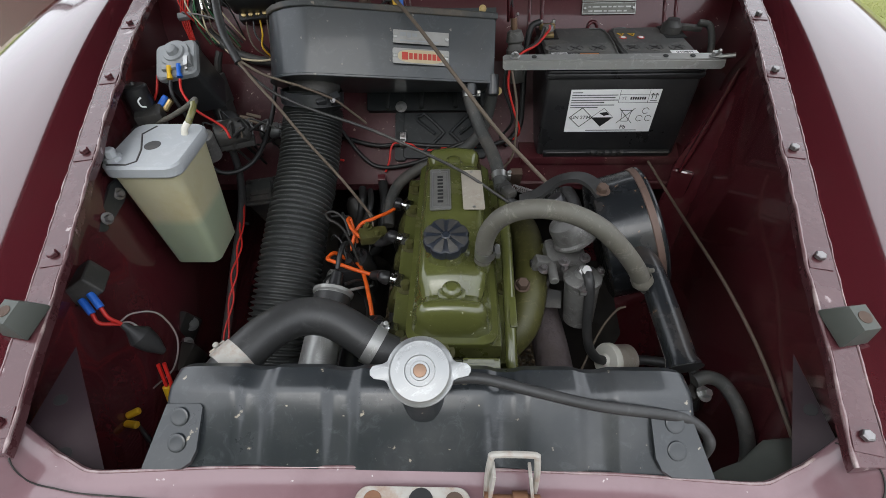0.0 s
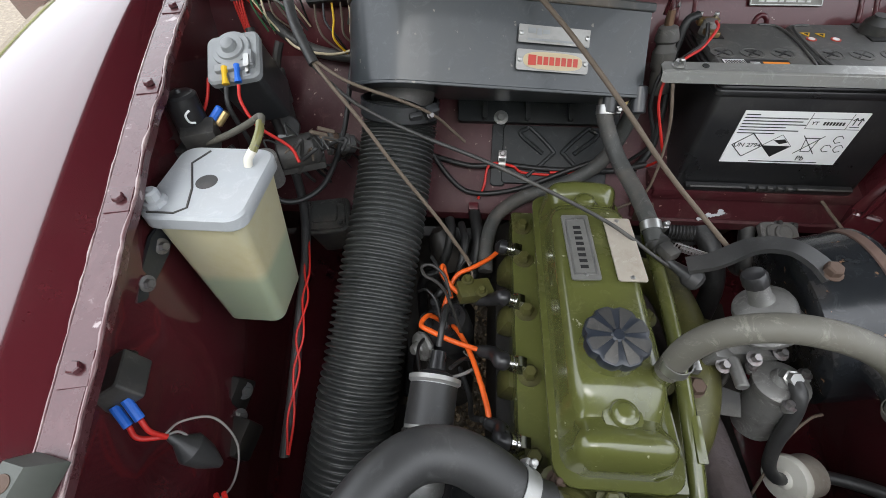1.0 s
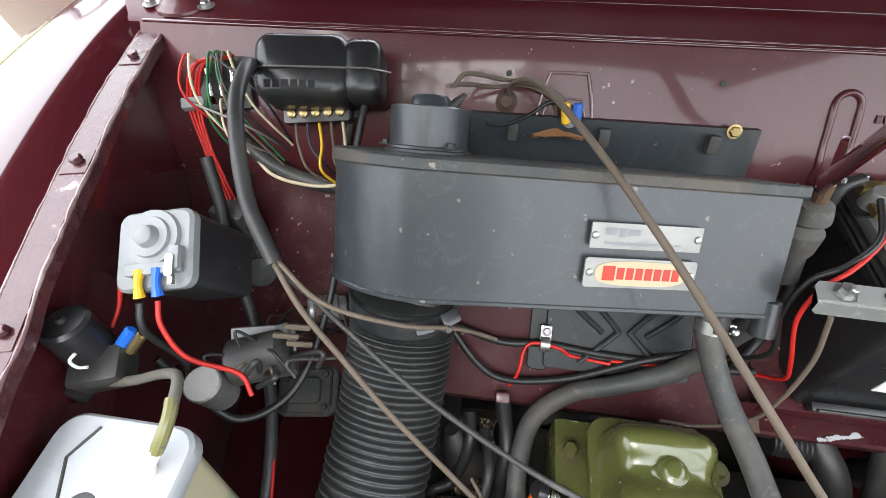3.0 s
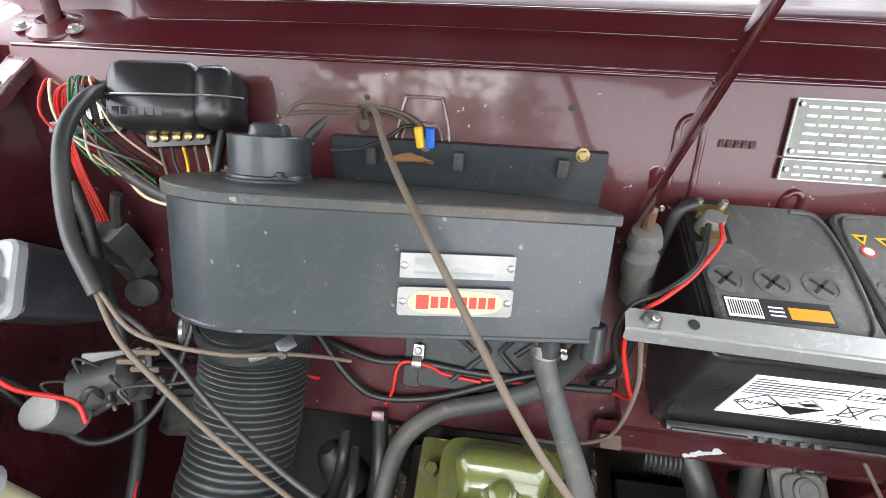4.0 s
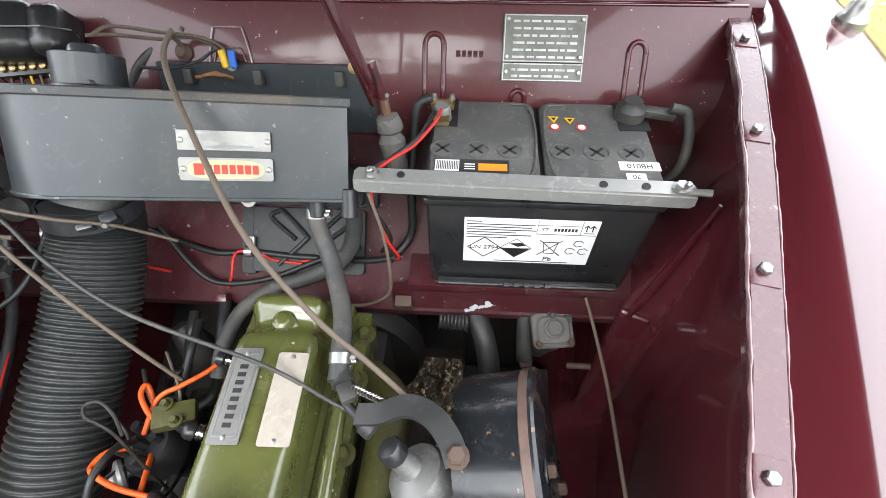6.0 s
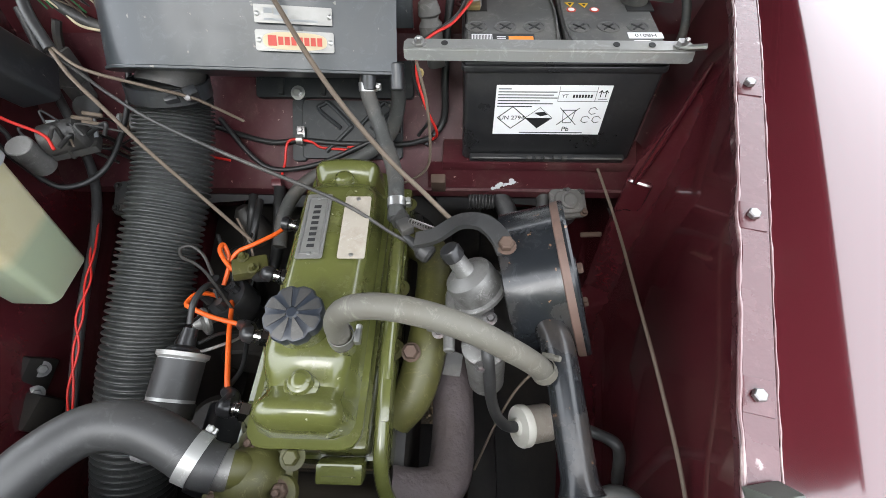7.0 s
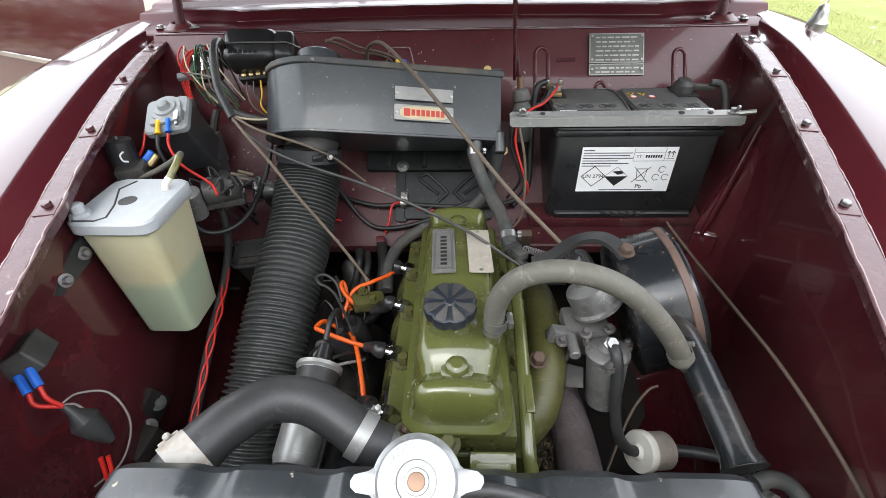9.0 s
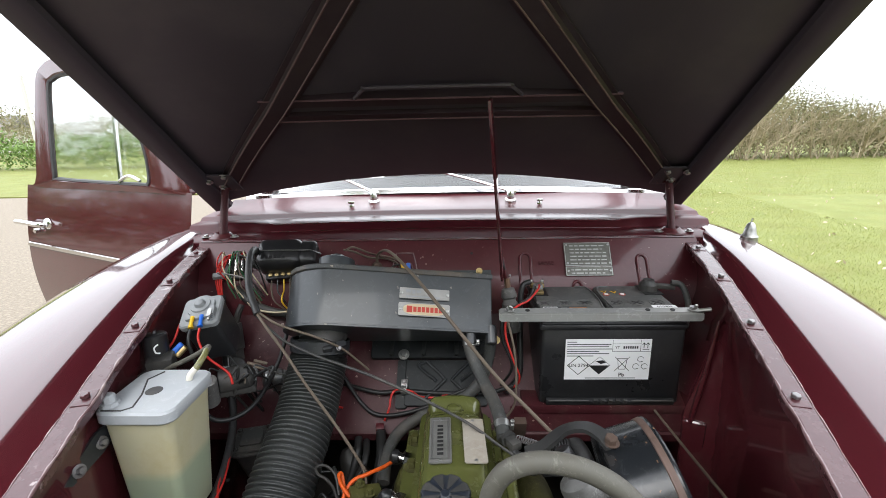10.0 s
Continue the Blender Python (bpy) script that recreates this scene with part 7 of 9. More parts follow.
wire("fuel_hose", [(0.222, 0.405, 1.004), (0.223, 0.392, 1.000), (0.226, 0.382, 0.975), (0.232, 0.372, 0.92), (0.242, 0.362, 0.878), (0.256, 0.355, 0.858), (0.272, 0.357, 0.846)], 0.0075, RUBBER, "black fuel hose to the carburettor", "hose", 12)
ff = thing("fuel_filter", (0.3, 0.353, 0.82), "white plastic in-line fuel filter", "fuel filter")
FA = Vector((0.80, 0.22, -0.30)).normalized()
bm = bmesh.new()
lathe(bm, Vector((0.273, 0.3575, 0.845)), FA, [(-0.006, 0.006), (0, 0.012), (0.001, 0.027), (0.004, 0.0285), (0.012, 0.0285), (0.014, 0.026)], 28)
part("end_cap", bm, WHITEPL, ff)
bm = bmesh.new()
lathe(bm, Vector((0.273, 0.3575, 0.845)) + FA * 0.014, FA, [(0, 0.0255), (0.034, 0.0255), (0.036, 0.022), (0.04, 0.008)], 28)
part("filter_body", bm, TAN, ff, "yellowed filter element body")
wire("fuel_pipe", [(0.318, 0.370, 0.828), (0.345, 0.365, 0.835), (0.38, 0.350, 0.848), (0.40, 0.33, 0.86), (0.41, 0.30, 0.80)], 0.008, RUBBER, "black fuel feed hose", "hose", 10)
br = thing("breather_hose", (0.17, 0.37, 1.0), "aged grey rubber breather hose", "hose")
bm = bmesh.new()
tube(bm, [(0.068, 0.382, 1.056), (0.071, 0.381, 1.102), (0.088, 0.377, 1.137), (0.121, 0.372, 1.154), (0.161, 0.365, 1.154), (0.200, 0.360, 1.136), (0.233, 0.359, 1.103), (0.261, 0.361, 1.066), (0.282, 0.363, 1.031)], 0.0118, 18, 8)
part("hose", bm, GREY_HOSE, br)
clip(br, (0.0705, 0.381, 1.072), (0, 0, 1), 0.0126, 0.012, STEEL)
clip(br, (0.277, 0.3625, 1.040), (0.45, -0.2, -0.85), 0.0126, 0.010, GREY_HOSE)

# ================= washer tank and left wing =================
tankob = thing("washer_tank", (-0.405, 0.52, 0.944), "yellowed translucent washer tank with grey lid, half full", "washer tank")
bm = bmesh.new()
top, bot = rounded(-0.452, -0.356, 0.473, 0.579, 0.012), rounded(-0.443, -0.367, 0.478, 0.562, 0.014)
rows = []
for t, in_ in ((0, 0.93), (0.012, 1.0), (0.3, 1.0), (0.6, 1.0), (1.0, 1.0)):
    row = []
    for (x0, y0), (x1, y1) in zip(bot, top):
        x, y = x0 + (x1 - x0) * t, y0 + (y1 - y0) * t
        cx, cy = -0.405, 0.522
        row.append(Vector((cx + (x - cx) * in_, cy + (y - cy) * in_, 0.944 + 0.187 * t)))
    rows.append(row)
loft(bm, rows)
part("tank_body", bm, TANK, tankob, "yellowed translucent plastic body", sharp=40)
bm = bmesh.new()
prism(bm, rounded(-0.4595, -0.3495, 0.467, 0.585, 0.018), 1.127, 1.146, bev=0.003)
lid = part("tank_lid", bm, LID, tankob, "grey-white moulded lid", sharp=40)
bm = bmesh.new()
disc_on(bm, (-0.407, 0.523, 1.1455), (0, 0, 1), 0.0115, 0.0012, 24, 0.0003)
part("pump_hole", bm, DUSTY, lid)
bm = bmesh.new()
tube(bm, [(-0.425, 0.576, 1.1462), (-0.437, 0.553, 1.1462), (-0.418, 0.512, 1.1462), (-0.410, 0.482, 1.1462), (-0.420, 0.474, 1.1462), (-0.448, 0.474, 1.1462)], 0.0013, 6, 1)
part("moulded_line", bm, DUSTY, lid)
bm = bmesh.new()
lathe(bm, (-0.446, 0.488, 1.145), (0, 0, 1), [(0, 0.013), (0.006, 0.012), (0.007, 0.0085), (0.016, 0.0085), (0.018, 0.006)], 8)
part("vent_cap", bm, LID, lid)
bm = bmesh.new()
tube(bm, [(-0.372, 0.552, 1.145), (-0.371, 0.556, 1.153), (-0.366, 0.566, 1.160)], 0.0048, 12, 4)
part("outlet", bm, WHITEPL, lid, "small clear elbow outlet")
bm = bmesh.new()
tube(bm, [(-0.367, 0.563, 1.158), (-0.363, 0.572, 1.166), (-0.362, 0.584, 1.1715), (-0.365, 0.595, 1.1735)], 0.0049, 10, 4)
part("pipe_end", bm, CLEARPIPE, lid, "yellow-green clear pipe end")
wire("washer_pipe", [(-0.364, 0.566, 1.162), (-0.362, 0.585, 1.172), (-0.370, 0.61, 1.172), (-0.395, 0.618, 1.155), (-0.43, 0.615, 1.138), (-0.462, 0.615, 1.128), (-0.470, 0.628, 1.135), (-0.466, 0.645, 1.15)], 0.0042, GREY_HOSE, "clear washer pipe, yellowed with age", "pipe", 8)
# tank bracket on the inner wing
bk = thing("tank_bracket", (-0.455, 0.45, 1.08), "black steel tank bracket with two bolts", "bracket")
bm = bmesh.new()
loft(bm, [[Vector((-0.457 + d, y, z)) for y, z in ((0.405, 1.085), (0.415, 1.077), (0.470, 1.085), (0.50, 1.10), (0.50, 1.118), (0.465, 1.118), (0.43, 1.103))] for d in (0.0, 0.004)])
part("bracket_plate", bm, BLACK, bk)
bolt(bk, (-0.452, 0.468, 1.101), (1, -0.2, 0.3), 0.0052, 0.006, BOLTM)
bolt(bk, (-0.450, 0.425, 1.092), (1, -0.2, 0.3), 0.0052, 0.006, BOLTM)
# voltage regulator
reg = thing("voltage_regulator", (-0.42, 0.73, 1.10), "black regulator box with grey moulded cover", "regulator")
RM = frame_of((-0.433, 0.711, 1.189), (0.96, 0.16, 0.12), (-0.10, 0.86, 0.45))
bm = bmesh.new()
prism(bm, rounded(-0.031, 0.031, -0.033, 0.033, 0.008), -0.095, -0.006, bev=0.002)
bmesh.ops.transform(bm, matrix=RM, verts=bm.verts)
part("case", bm, BLACK, reg)
bm = bmesh.new()
prism(bm, rounded(-0.034, 0.034, -0.036, 0.033, 0.010), -0.006, 0.008, bev=0.003)
lathe(bm, (0, 0.008, 0.008), (0, 0, 1), [(0, 0.025), (0.004, 0.024), (0.004, 0.018), (0.007, 0.017), (0.007, 0.010), (0.014, 0.008), (0.016, 0.005)], 24)
box(bm, (0.004, -0.019, 0.010), (0.05, 0.010, 0.008), None, 0.002)
box(bm, (0.024, -0.012, 0.011), (0.01, 0.02, 0.012), None, 0.002)
bmesh.ops.transform(bm, matrix=RM, verts=bm.verts)
part("cover", bm, RELAYGREY, reg, "light grey moulded cover")
for x, mtl in ((-0.008, YELLOW), (0.008, BLUE)):
    bm = bmesh.new()
    tube(bm, [RM @ Vector((x, -0.020, 0.012)), RM @ Vector((x, -0.031, 0.013)), RM @ Vector((x, -0.042, 0.010))], 0.0045, 10, 3, rad=lambda q: 0.0048 - 0.0016 * math.sin(math.pi * q))
    part("crimp_terminal", bm, mtl, reg)
q = RM @ Vector((0.008, -0.046, 0.010))
wire("regulator_wire", [q, q + Vector((0.004, -0.015, -0.015)), q + Vector((0.022, -0.028, -0.04)), (-0.365, 0.645, 1.105), (-0.352, 0.632, 1.09)], 0.0022, RED, "red regulator feed wire")
q = RM @ Vector((-0.008, -0.046, 0.010))
wire("regulator_wire", [q, q + Vector((0.003, -0.015, -0.02)), (-0.420, 0.65, 1.10), (-0.432, 0.64, 1.07), (-0.455, 0.66, 1.06)], 0.0032, WIRE, "black regulator earth wire loop")
wire("regulator_wire", [RM @ Vector((-0.036, -0.02, 0)), (-0.468, 0.672, 1.155), (-0.470, 0.655, 1.145)], 0.002, RED, "thin red relay wire")
bm = bmesh.new()
prism(bm, rounded(0.019, 0.026, -0.028, -0.010, 0.002), 0.016, 0.019)
prism(bm, rounded(0.020, 0.024, -0.034, -0.026, 0.001), 0.012, 0.016)
bmesh.ops.transform(bm, matrix=RM, verts=bm.verts)
part("spare_terminal", bm, STEEL, reg, "bare spade terminal")
# suppressor can beside it
sup = thing("suppressor_can", (-0.475, 0.64, 1.13), "black suppressor can clipped to the wing", "suppressor")
bm = bmesh.new()
lathe(bm, (-0.474, 0.632, 1.128), (-0.05, 0.1, 1), [(0, 0.016), (0.003, 0.019), (0.052, 0.019), (0.055, 0.016), (0.056, 0.004), (0.060, 0.003)], 22)
part("can", bm, PLASTIC, sup)
bm = bmesh.new()
box(bm, (-0.462, 0.622, 1.135), (0.04, 0.03, 0.03), turn(10, 0, 20), 0.004)
part("base", bm, DUSTY, sup)
bm = bmesh.new()
tube(bm, [(-0.459, 0.618, 1.172), (-0.463, 0.613, 1.168), (-0.461, 0.612, 1.160), (-0.455, 0.614, 1.158)], 0.0013, 6, 4)
part("print_mark", bm, WHITE, sup)
for dx, mtl in ((0, BLUE), (0.006, BRASS)):
    bm = bmesh.new()
    cyl(bm, (-0.452 + dx, 0.638, 1.145 - dx), (-0.440 + dx, 0.650, 1.158 - dx), 0.005, n=10)
    part("crimp_terminal", bm, mtl, sup)
bm = bmesh.new()
box(bm, (-0.487, 0.615, 1.115), (0.012, 0.03, 0.02), None, 0.003)
part("clip", bm, RUBBER, sup)
# solenoid and small units under the regulator
sol = thing("starter_solenoid", (-0.37, 0.68, 1.03), "dusty black solenoid with brass terminals", "solenoid")
bm = bmesh.new()
lathe(bm, (-0.395, 0.665, 1.075), (0.9, 0.35, 0.05), [(0, 0.018), (0.003, 0.022), (0.05, 0.022), (0.054, 0.018), (0.06, 0.008)], 20)
box(bm, (-0.372, 0.675, 1.055), (0.07, 0.03, 0.012), turn(0, 0, 20), 0.002)
part("body", bm, DUSTY, sol)
for p in ((-0.345, 0.70, 1.098), (-0.352, 0.688, 1.1), (-0.338, 0.684, 1.095)):
    bm = bmesh.new()
    cyl(bm, p, Vector(p) + Vector((0.022, 0.006, -0.010)), 0.0030, n=8)
    part("terminal", bm, BROWNW, sol)
bm = bmesh.new()
cyl(bm, (-0.405, 0.645, 1.045), (-0.40, 0.635, 1.095), 0.017, n=18)
fcan = tagged(part("condenser_can", bm, ALU), "dull grey condenser can below the regulator", "condenser")
bm = bmesh.new()
box(bm, (-0.372, 0.690, 1.068), (0.062, 0.006, 0.042), turn(-50, 10, 18), 0.002)
box(bm, (-0.352, 0.700, 1.080), (0.014, 0.024, 0.010), turn(-20, 0, 30), 0.002)
solo("solenoid_bracket", bm, RELAYGREY, "dirty grey mounting plate behind the solenoid", "bracket")
for i in range(9):
    a = Vector((-0.40 + 0.012 * i, 0.655 + random.uniform(-0.015, 0.02), 1.09 + random.uniform(-0.01, 0.015)))
    b = Vector((-0.40 + random.uniform(0, 0.10), 0.72 + random.uniform(-0.02, 0.04), 1.04 + random.uniform(-0.03, 0.02)))
    wire("tangle_wire", [a, a + Vector((random.uniform(-0.02, 0.02), 0.01, 0.012)), a.lerp(b, 0.6) + Vector((random.uniform(-0.03, 0.03), -0.02, random.uniform(-0.02, 0.02))), b, b + Vector((0.01, 0.03, -0.06))], random.choice((0.0016, 0.0022, 0.0028)), (WIRE, BROWNW, WIRE, DUSTY, WIRE, BROWNW, WIRE, DUSTY, WIRE)[i], "dirty wire in the tangle round the solenoid", n=6)
fl_can = thing("flasher_can", (-0.34, 0.775, 1.0), "dull alloy flasher can on the bulkhead", "flasher unit")
bm = bmesh.new()
lathe(bm, (-0.360, 0.758, 1.030), (0.90, 0.38, -0.25), [(0, 0.012), (0.002, 0.0175), (0.006, 0.0185), (0.008, 0.0172), (0.034, 0.0172), (0.036, 0.0150), (0.044, 0.0145), (0.046, 0.011)], 22)
part("can", bm, CAPMETAL, fl_can, "dull silver can")
bm = bmesh.new()
lathe(bm, (-0.352, 0.7614, 1.0278), (0.90, 0.38, -0.25), [(0, 0.0176), (0.0005, 0.0182), (0.008, 0.0182), (0.0085, 0.0176)], 22)
part("band", bm, RUST, fl_can, "rusty brown clamp band")
bm = bmesh.new()
box(bm, (-0.345, 0.79, 0.99), (0.02, 0.02, 0.016), None, 0.003)
part("foot", bm, STEEL, fl_can)
sb_ = thing("steering_box", (-0.368, 0.70, 0.84), "dusty dark steering box with ribbed cap below the washer tank", "steering box")
SBM = frame_of((-0.370, 0.700, 0.930), (0.97, 0.10, 0.10), (-0.12, 0.90, 0.35))
bm = bmesh.new()
prism(bm, rounded(-0.036, 0.036, -0.028, 0.028, 0.012), -0.10, -0.014, bev=0.003)
bmesh.ops.transform(bm, matrix=SBM, verts=bm.verts)
part("housing", bm, HEATER_HOSE, sb_)
bm = bmesh.new()
prism(bm, rounded(-0.040, 0.040, -0.032, 0.032, 0.014), -0.014, -0.008, bev=0.002)
prism(bm, rounded(-0.034, 0.034, -0.027, 0.027, 0.012), -0.008, -0.001, bev=0.002)
prism(bm, rounded(-0.022, 0.022, -0.016, 0.016, 0.006), -0.001, 0.004, bev=0.0015)
bmesh.ops.transform(bm, matrix=SBM, verts=bm.verts)
sbc = part("cap", bm, HEATER_HOSE, sb_, "dusty ribbed cap")
for dx, dy in ((-0.028, -0.020), (0.028, -0.020), (-0.028, 0.020), (0.028, 0.020)):
    bolt(sbc, SBM @ Vector((dx, dy, -0.001)), SBM.to_3x3() @ Vector((0, 0, 1)), 0.004, 0.004, DUSTY)
# wiper motor cover at the top of the bulkhead
wm = thing("wiper_motor", (-0.36, 0.95, 1.21), "black ribbed wiper motor housing with wire clip", "wiper motor")
bm = bmesh.new()
MX = frame_of((-0.348, 0.930, 1.236), (1, 0.10, -0.02), (-0.1, 0.75, 0.65))
prism(bm, rounded(-0.064, 0.034, -0.038, 0.030, 0.016), -0.03, 0.030, bev=0.010)
prism(bm, rounded(0.026, 0.066, -0.035, 0.027, 0.012), -0.03, 0.026, bev=0.008)
bmesh.ops.transform(bm, matrix=MX, verts=bm.verts)
hs_ = part("housing", bm, PLASTIC, wm, sharp=60)
bm = bmesh.new()
tube(bm, [MX @ Vector(p) for p in ((-0.074, -0.006, 0.0), (-0.06, -0.008, 0.031), (0.04, -0.008, 0.032), (0.056, -0.008, 0.031), (0.074, -0.004, 0.01))], 0.0012, 6, 5)
part("wire_clip", bm, STEEL, wm)
bars(hs_, MX @ Matrix.Translation((-0.02, 0.0, 0.0298)), [(-0.03 + 0.009 * i, -0.028, -0.0235 + 0.009 * i, -0.020) for i in range(6)], 0.0006, PLASTIC)
# terminal block
tb = thing("terminal_block", (-0.358, 0.935, 1.18), "black terminal strip with five brass screws", "terminal block")
TB = frame_of((-0.358, 0.914, 1.192), (1, 0.12, 0.05), (0, 0.7, 0.7))
bm = bmesh.new()
prism(bm, rounded(-0.038, 0.038, -0.009, 0.009, 0.003), -0.012, 0.008, bev=0.0015)
box(bm, (0, 0.004, -0.028), (0.05, 0.006, 0.036))
bmesh.ops.transform(bm, matrix=TB, verts=bm.verts)
part("strip", bm, PLASTIC, tb)
TCOL = [BROWNW, BLACK, YELLOW, BROWNW, CREAMW]
for i in range(5):
    x = -0.027 + 0.0135 * i
    bm = bmesh.new()
    lathe(bm, TB @ Vector((x, 0.001, 0.008)), TB.to_3x3() @ Vector((0, 0, 1)), [(0, 0.0052), (0.003, 0.0048), (0.004, 0.003)], 14)
    part("screw", bm, BRASS, tb)
    p = TB @ Vector((x, -0.008, 0.0))
    e = Vector((-0.345 + 0.008 * i + random.uniform(-0.01, 0.01), 0.885 + random.uniform(-0.01, 0.01), 1.118))
    wire("terminal_wire", [p, p + Vector((0.002, -0.012, -0.022)), p.lerp(e, 0.6) + Vector((random.uniform(-0.012, 0.012), -0.015, 0)), e], 0.0018, TCOL[i], "thin coloured wire from the terminal strip", n=6)
# fuse holder with its bunch of wires
fh = thing("fuse_holder", (-0.435, 0.93, 1.17), "open fuse holder with bright clips and many wires", "fuse holder")
FMx = frame_of((-0.476, 0.942, 1.207), (0.97, 0.2, 0), (0, 0.6, 0.8))
bm = bmesh.new()
prism(bm, rounded(-0.03, 0.03, -0.03, 0.028, 0.006), -0.008, 0.003, bev=0.0015)
bmesh.ops.transform(bm, matrix=FMx, verts=bm.verts)
part("base", bm, DUSTY, fh)
for x in (-0.014, 0.0, 0.014):
    bm = bmesh.new()
    cyl(bm, FMx @ Vector((x, -0.016, 0.010)), FMx @ Vector((x, 0.016, 0.010)), 0.0036, n=10)
    box(bm, FMx @ Vector((x, 0.016, 0.006)), (0.008, 0.006, 0.012))
    box(bm, FMx @ Vector((x, -0.016, 0.006)), (0.008, 0.006, 0.012))
    part("fuse", bm, CHROME, fh)
WCOL = [GREENW, CREAMW, WIRE, BROWNW, GREENW, CREAMW, GREYWIRE, WIRE, BROWNW, GREENW, RED, CREAMW]
for i, mt_ in enumerate(WCOL):
    a = FMx @ Vector((random.uniform(-0.028, 0.028), random.choice((-0.024, 0.024)), 0.006))
    b = Vector((-0.44 + random.uniform(-0.03, 0.05), 0.90 + random.uniform(-0.01, 0.02), 1.135 + random.uniform(-0.01, 0.015)))
    mid = a.lerp(b, 0.45) + Vector((random.uniform(-0.02, 0.03), -0.02 - random.random() * 0.02, random.uniform(0.0, 0.03)))
    wire("fuse_wire", [a, a + Vector((random.uniform(-0.01, 0.01), -0.012, 0.012)), mid, b], 0.0015, mt_, "thin coloured fuse box wire", n=5, per=6)
# greasy lever switch that the red feed wires run into
sw = thing("lever_switch", (-0.462, 0.838, 1.03), "greasy grey lever switch with round knob behind the regulator", "switch")
bm = bmesh.new()
box(bm, (-0.464, 0.843, 1.076), (0.046, 0.034, 0.062), turn(0, 0, -12), 0.004)
box(bm, (-0.456, 0.834, 1.032), (0.034, 0.026, 0.044), turn(0, 0, -12), 0.003)
part("switch_body", bm, BATTOP, sw)
bm = bmesh.new()
lathe(bm, (-0.446, 0.818, 1.018), (0.35, -0.75, 0.5), [(0, 0.020), (0.006, 0.021), (0.014, 0.019), (0.017, 0.006), (0.0175, 0.0)], 20)
part("knob", bm, BATTOP, sw, "dull grey round knob")
bm = bmesh.new()
tube(bm, [(-0.452, 0.846, 1.096), (-0.446, 0.858, 1.125), (-0.440, 0.868, 1.142)], 0.007, 8, 4)
part("lever_end", bm, IRON, sw)
# red feed bundle down the wing
for i in range(4):
    o = Vector((0.0045 * i, 0.001 * i, 0.002 * (i % 2)))
    wire("feed_wire", [Vector((-0.470, 0.945, 1.236)) + o, Vector((-0.505, 0.938, 1.228)) + o, Vector((-0.520, 0.922, 1.190)) + o, Vector((-0.505, 0.895, 1.155)) + o * 0.6, Vector((-0.486, 0.865, 1.12)) + o * 0.8, Vector((-0.474, 0.846, 1.098)) + o], 0.0018, RED, "red feed wire in a taped bundle", n=6)
bm = bmesh.new()
box(bm, (-0.512, 0.921, 1.191), (0.026, 0.013, 0.010), turn(30, 0, 20), 0.002)
solo("wire_clip", bm, RELAYGREY, "grey plastic clip round red wires", "clip")
wire("taped_loom", [(-0.478, 0.86, 1.165), (-0.465, 0.83, 1.12), (-0.45, 0.79, 1.075), (-0.42, 0.74, 1.03), (-0.390, 0.68, 0.985), (-0.368, 0.60, 0.955), (-0.356, 0.50, 0.925), (-0.350, 0.42, 0.89), (-0.352, 0.34, 0.84)], 0.007, RUBBER, "black taped wiring loom along the wing", "loom", 9)
wire("taped_loom", [(-0.47, 0.91, 1.165), (-0.43, 0.895, 1.135), (-0.38, 0.885, 1.118), (-0.32, 0.885, 1.112), (-0.28, 0.90, 1.11)], 0.0095, DUSTY, "dusty taped loom across the bulkhead", "loom", 9)
wire("loom_wire", [(-0.372, 0.62, 0.958), (-0.360, 0.56, 0.950), (-0.346, 0.52, 0.940), (-0.352, 0.47, 0.925), (-0.341, 0.43, 0.905), (-0.348, 0.38, 0.88), (-0.345, 0.34, 0.85)], 0.0016, RED, "red wire twisted along the loom", n=6)
wire("loom_wire", [(-0.368, 0.62, 0.962), (-0.352, 0.56, 0.953), (-0.354, 0.52, 0.940), (-0.342, 0.47, 0.925), (-0.349, 0.43, 0.905), (-0.340, 0.38, 0.88), (-0.343, 0.34, 0.85)], 0.0016, RED, "red wire along the loom", n=6)
wire("cream_wire", [(-0.45, 0.90, 1.15), (-0.42, 0.88, 1.128), (-0.37, 0.875, 1.12), (-0.33, 0.88, 1.125), (-0.30, 0.90, 1.14)], 0.0022, CREAMW, "cream wire across the bulkhead", n=6)
# thick sleeve with the control cables
wire("cable_sleeve", [(-0.435, 0.945, 1.205), (-0.423, 0.928, 1.236), (-0.401, 0.881, 1.264), (-0.384, 0.817, 1.262), (-0.361, 0.752, 1.222), (-0.332, 0.712, 1.185)], 0.0068, RUBBER, "thick black rubber sleeve round control cables", "sleeve", 12)
wire("control_cable", [(-0.332, 0.712, 1.185), (-0.301, 0.680, 1.168), (-0.268, 0.658, 1.138), (-0.225, 0.633, 1.087), (-0.167, 0.606, 1.019), (-0.122, 0.588, 0.952)], 0.0027, BROWNW, "brown sheathed control cable to the engine", "cable", 8)
wire("control_cable", [(-0.334, 0.712, 1.182), (-0.302, 0.700, 1.155), (-0.264, 0.678, 1.142), (-0.194, 0.634, 1.138), (-0.091, 0.587, 1.127), (0.035, 0.564, 1.073), (0.102, 0.543, 1.035), (0.135, 0.534, 1.018)], 0.0024, DUSTY, "dark sheathed choke cable over the engine", "cable", 8)
wire("control_cable", [(-0.330, 0.714, 1.187), (-0.282, 0.684, 1.176), (-0.221, 0.686, 1.152), (-0.181, 0.708, 1.118), (-0.158, 0.724, 1.085), (-0.139, 0.735, 1.058)], 0.0022, BROWNW, "brown heater control cable with bare end", "cable", 8)
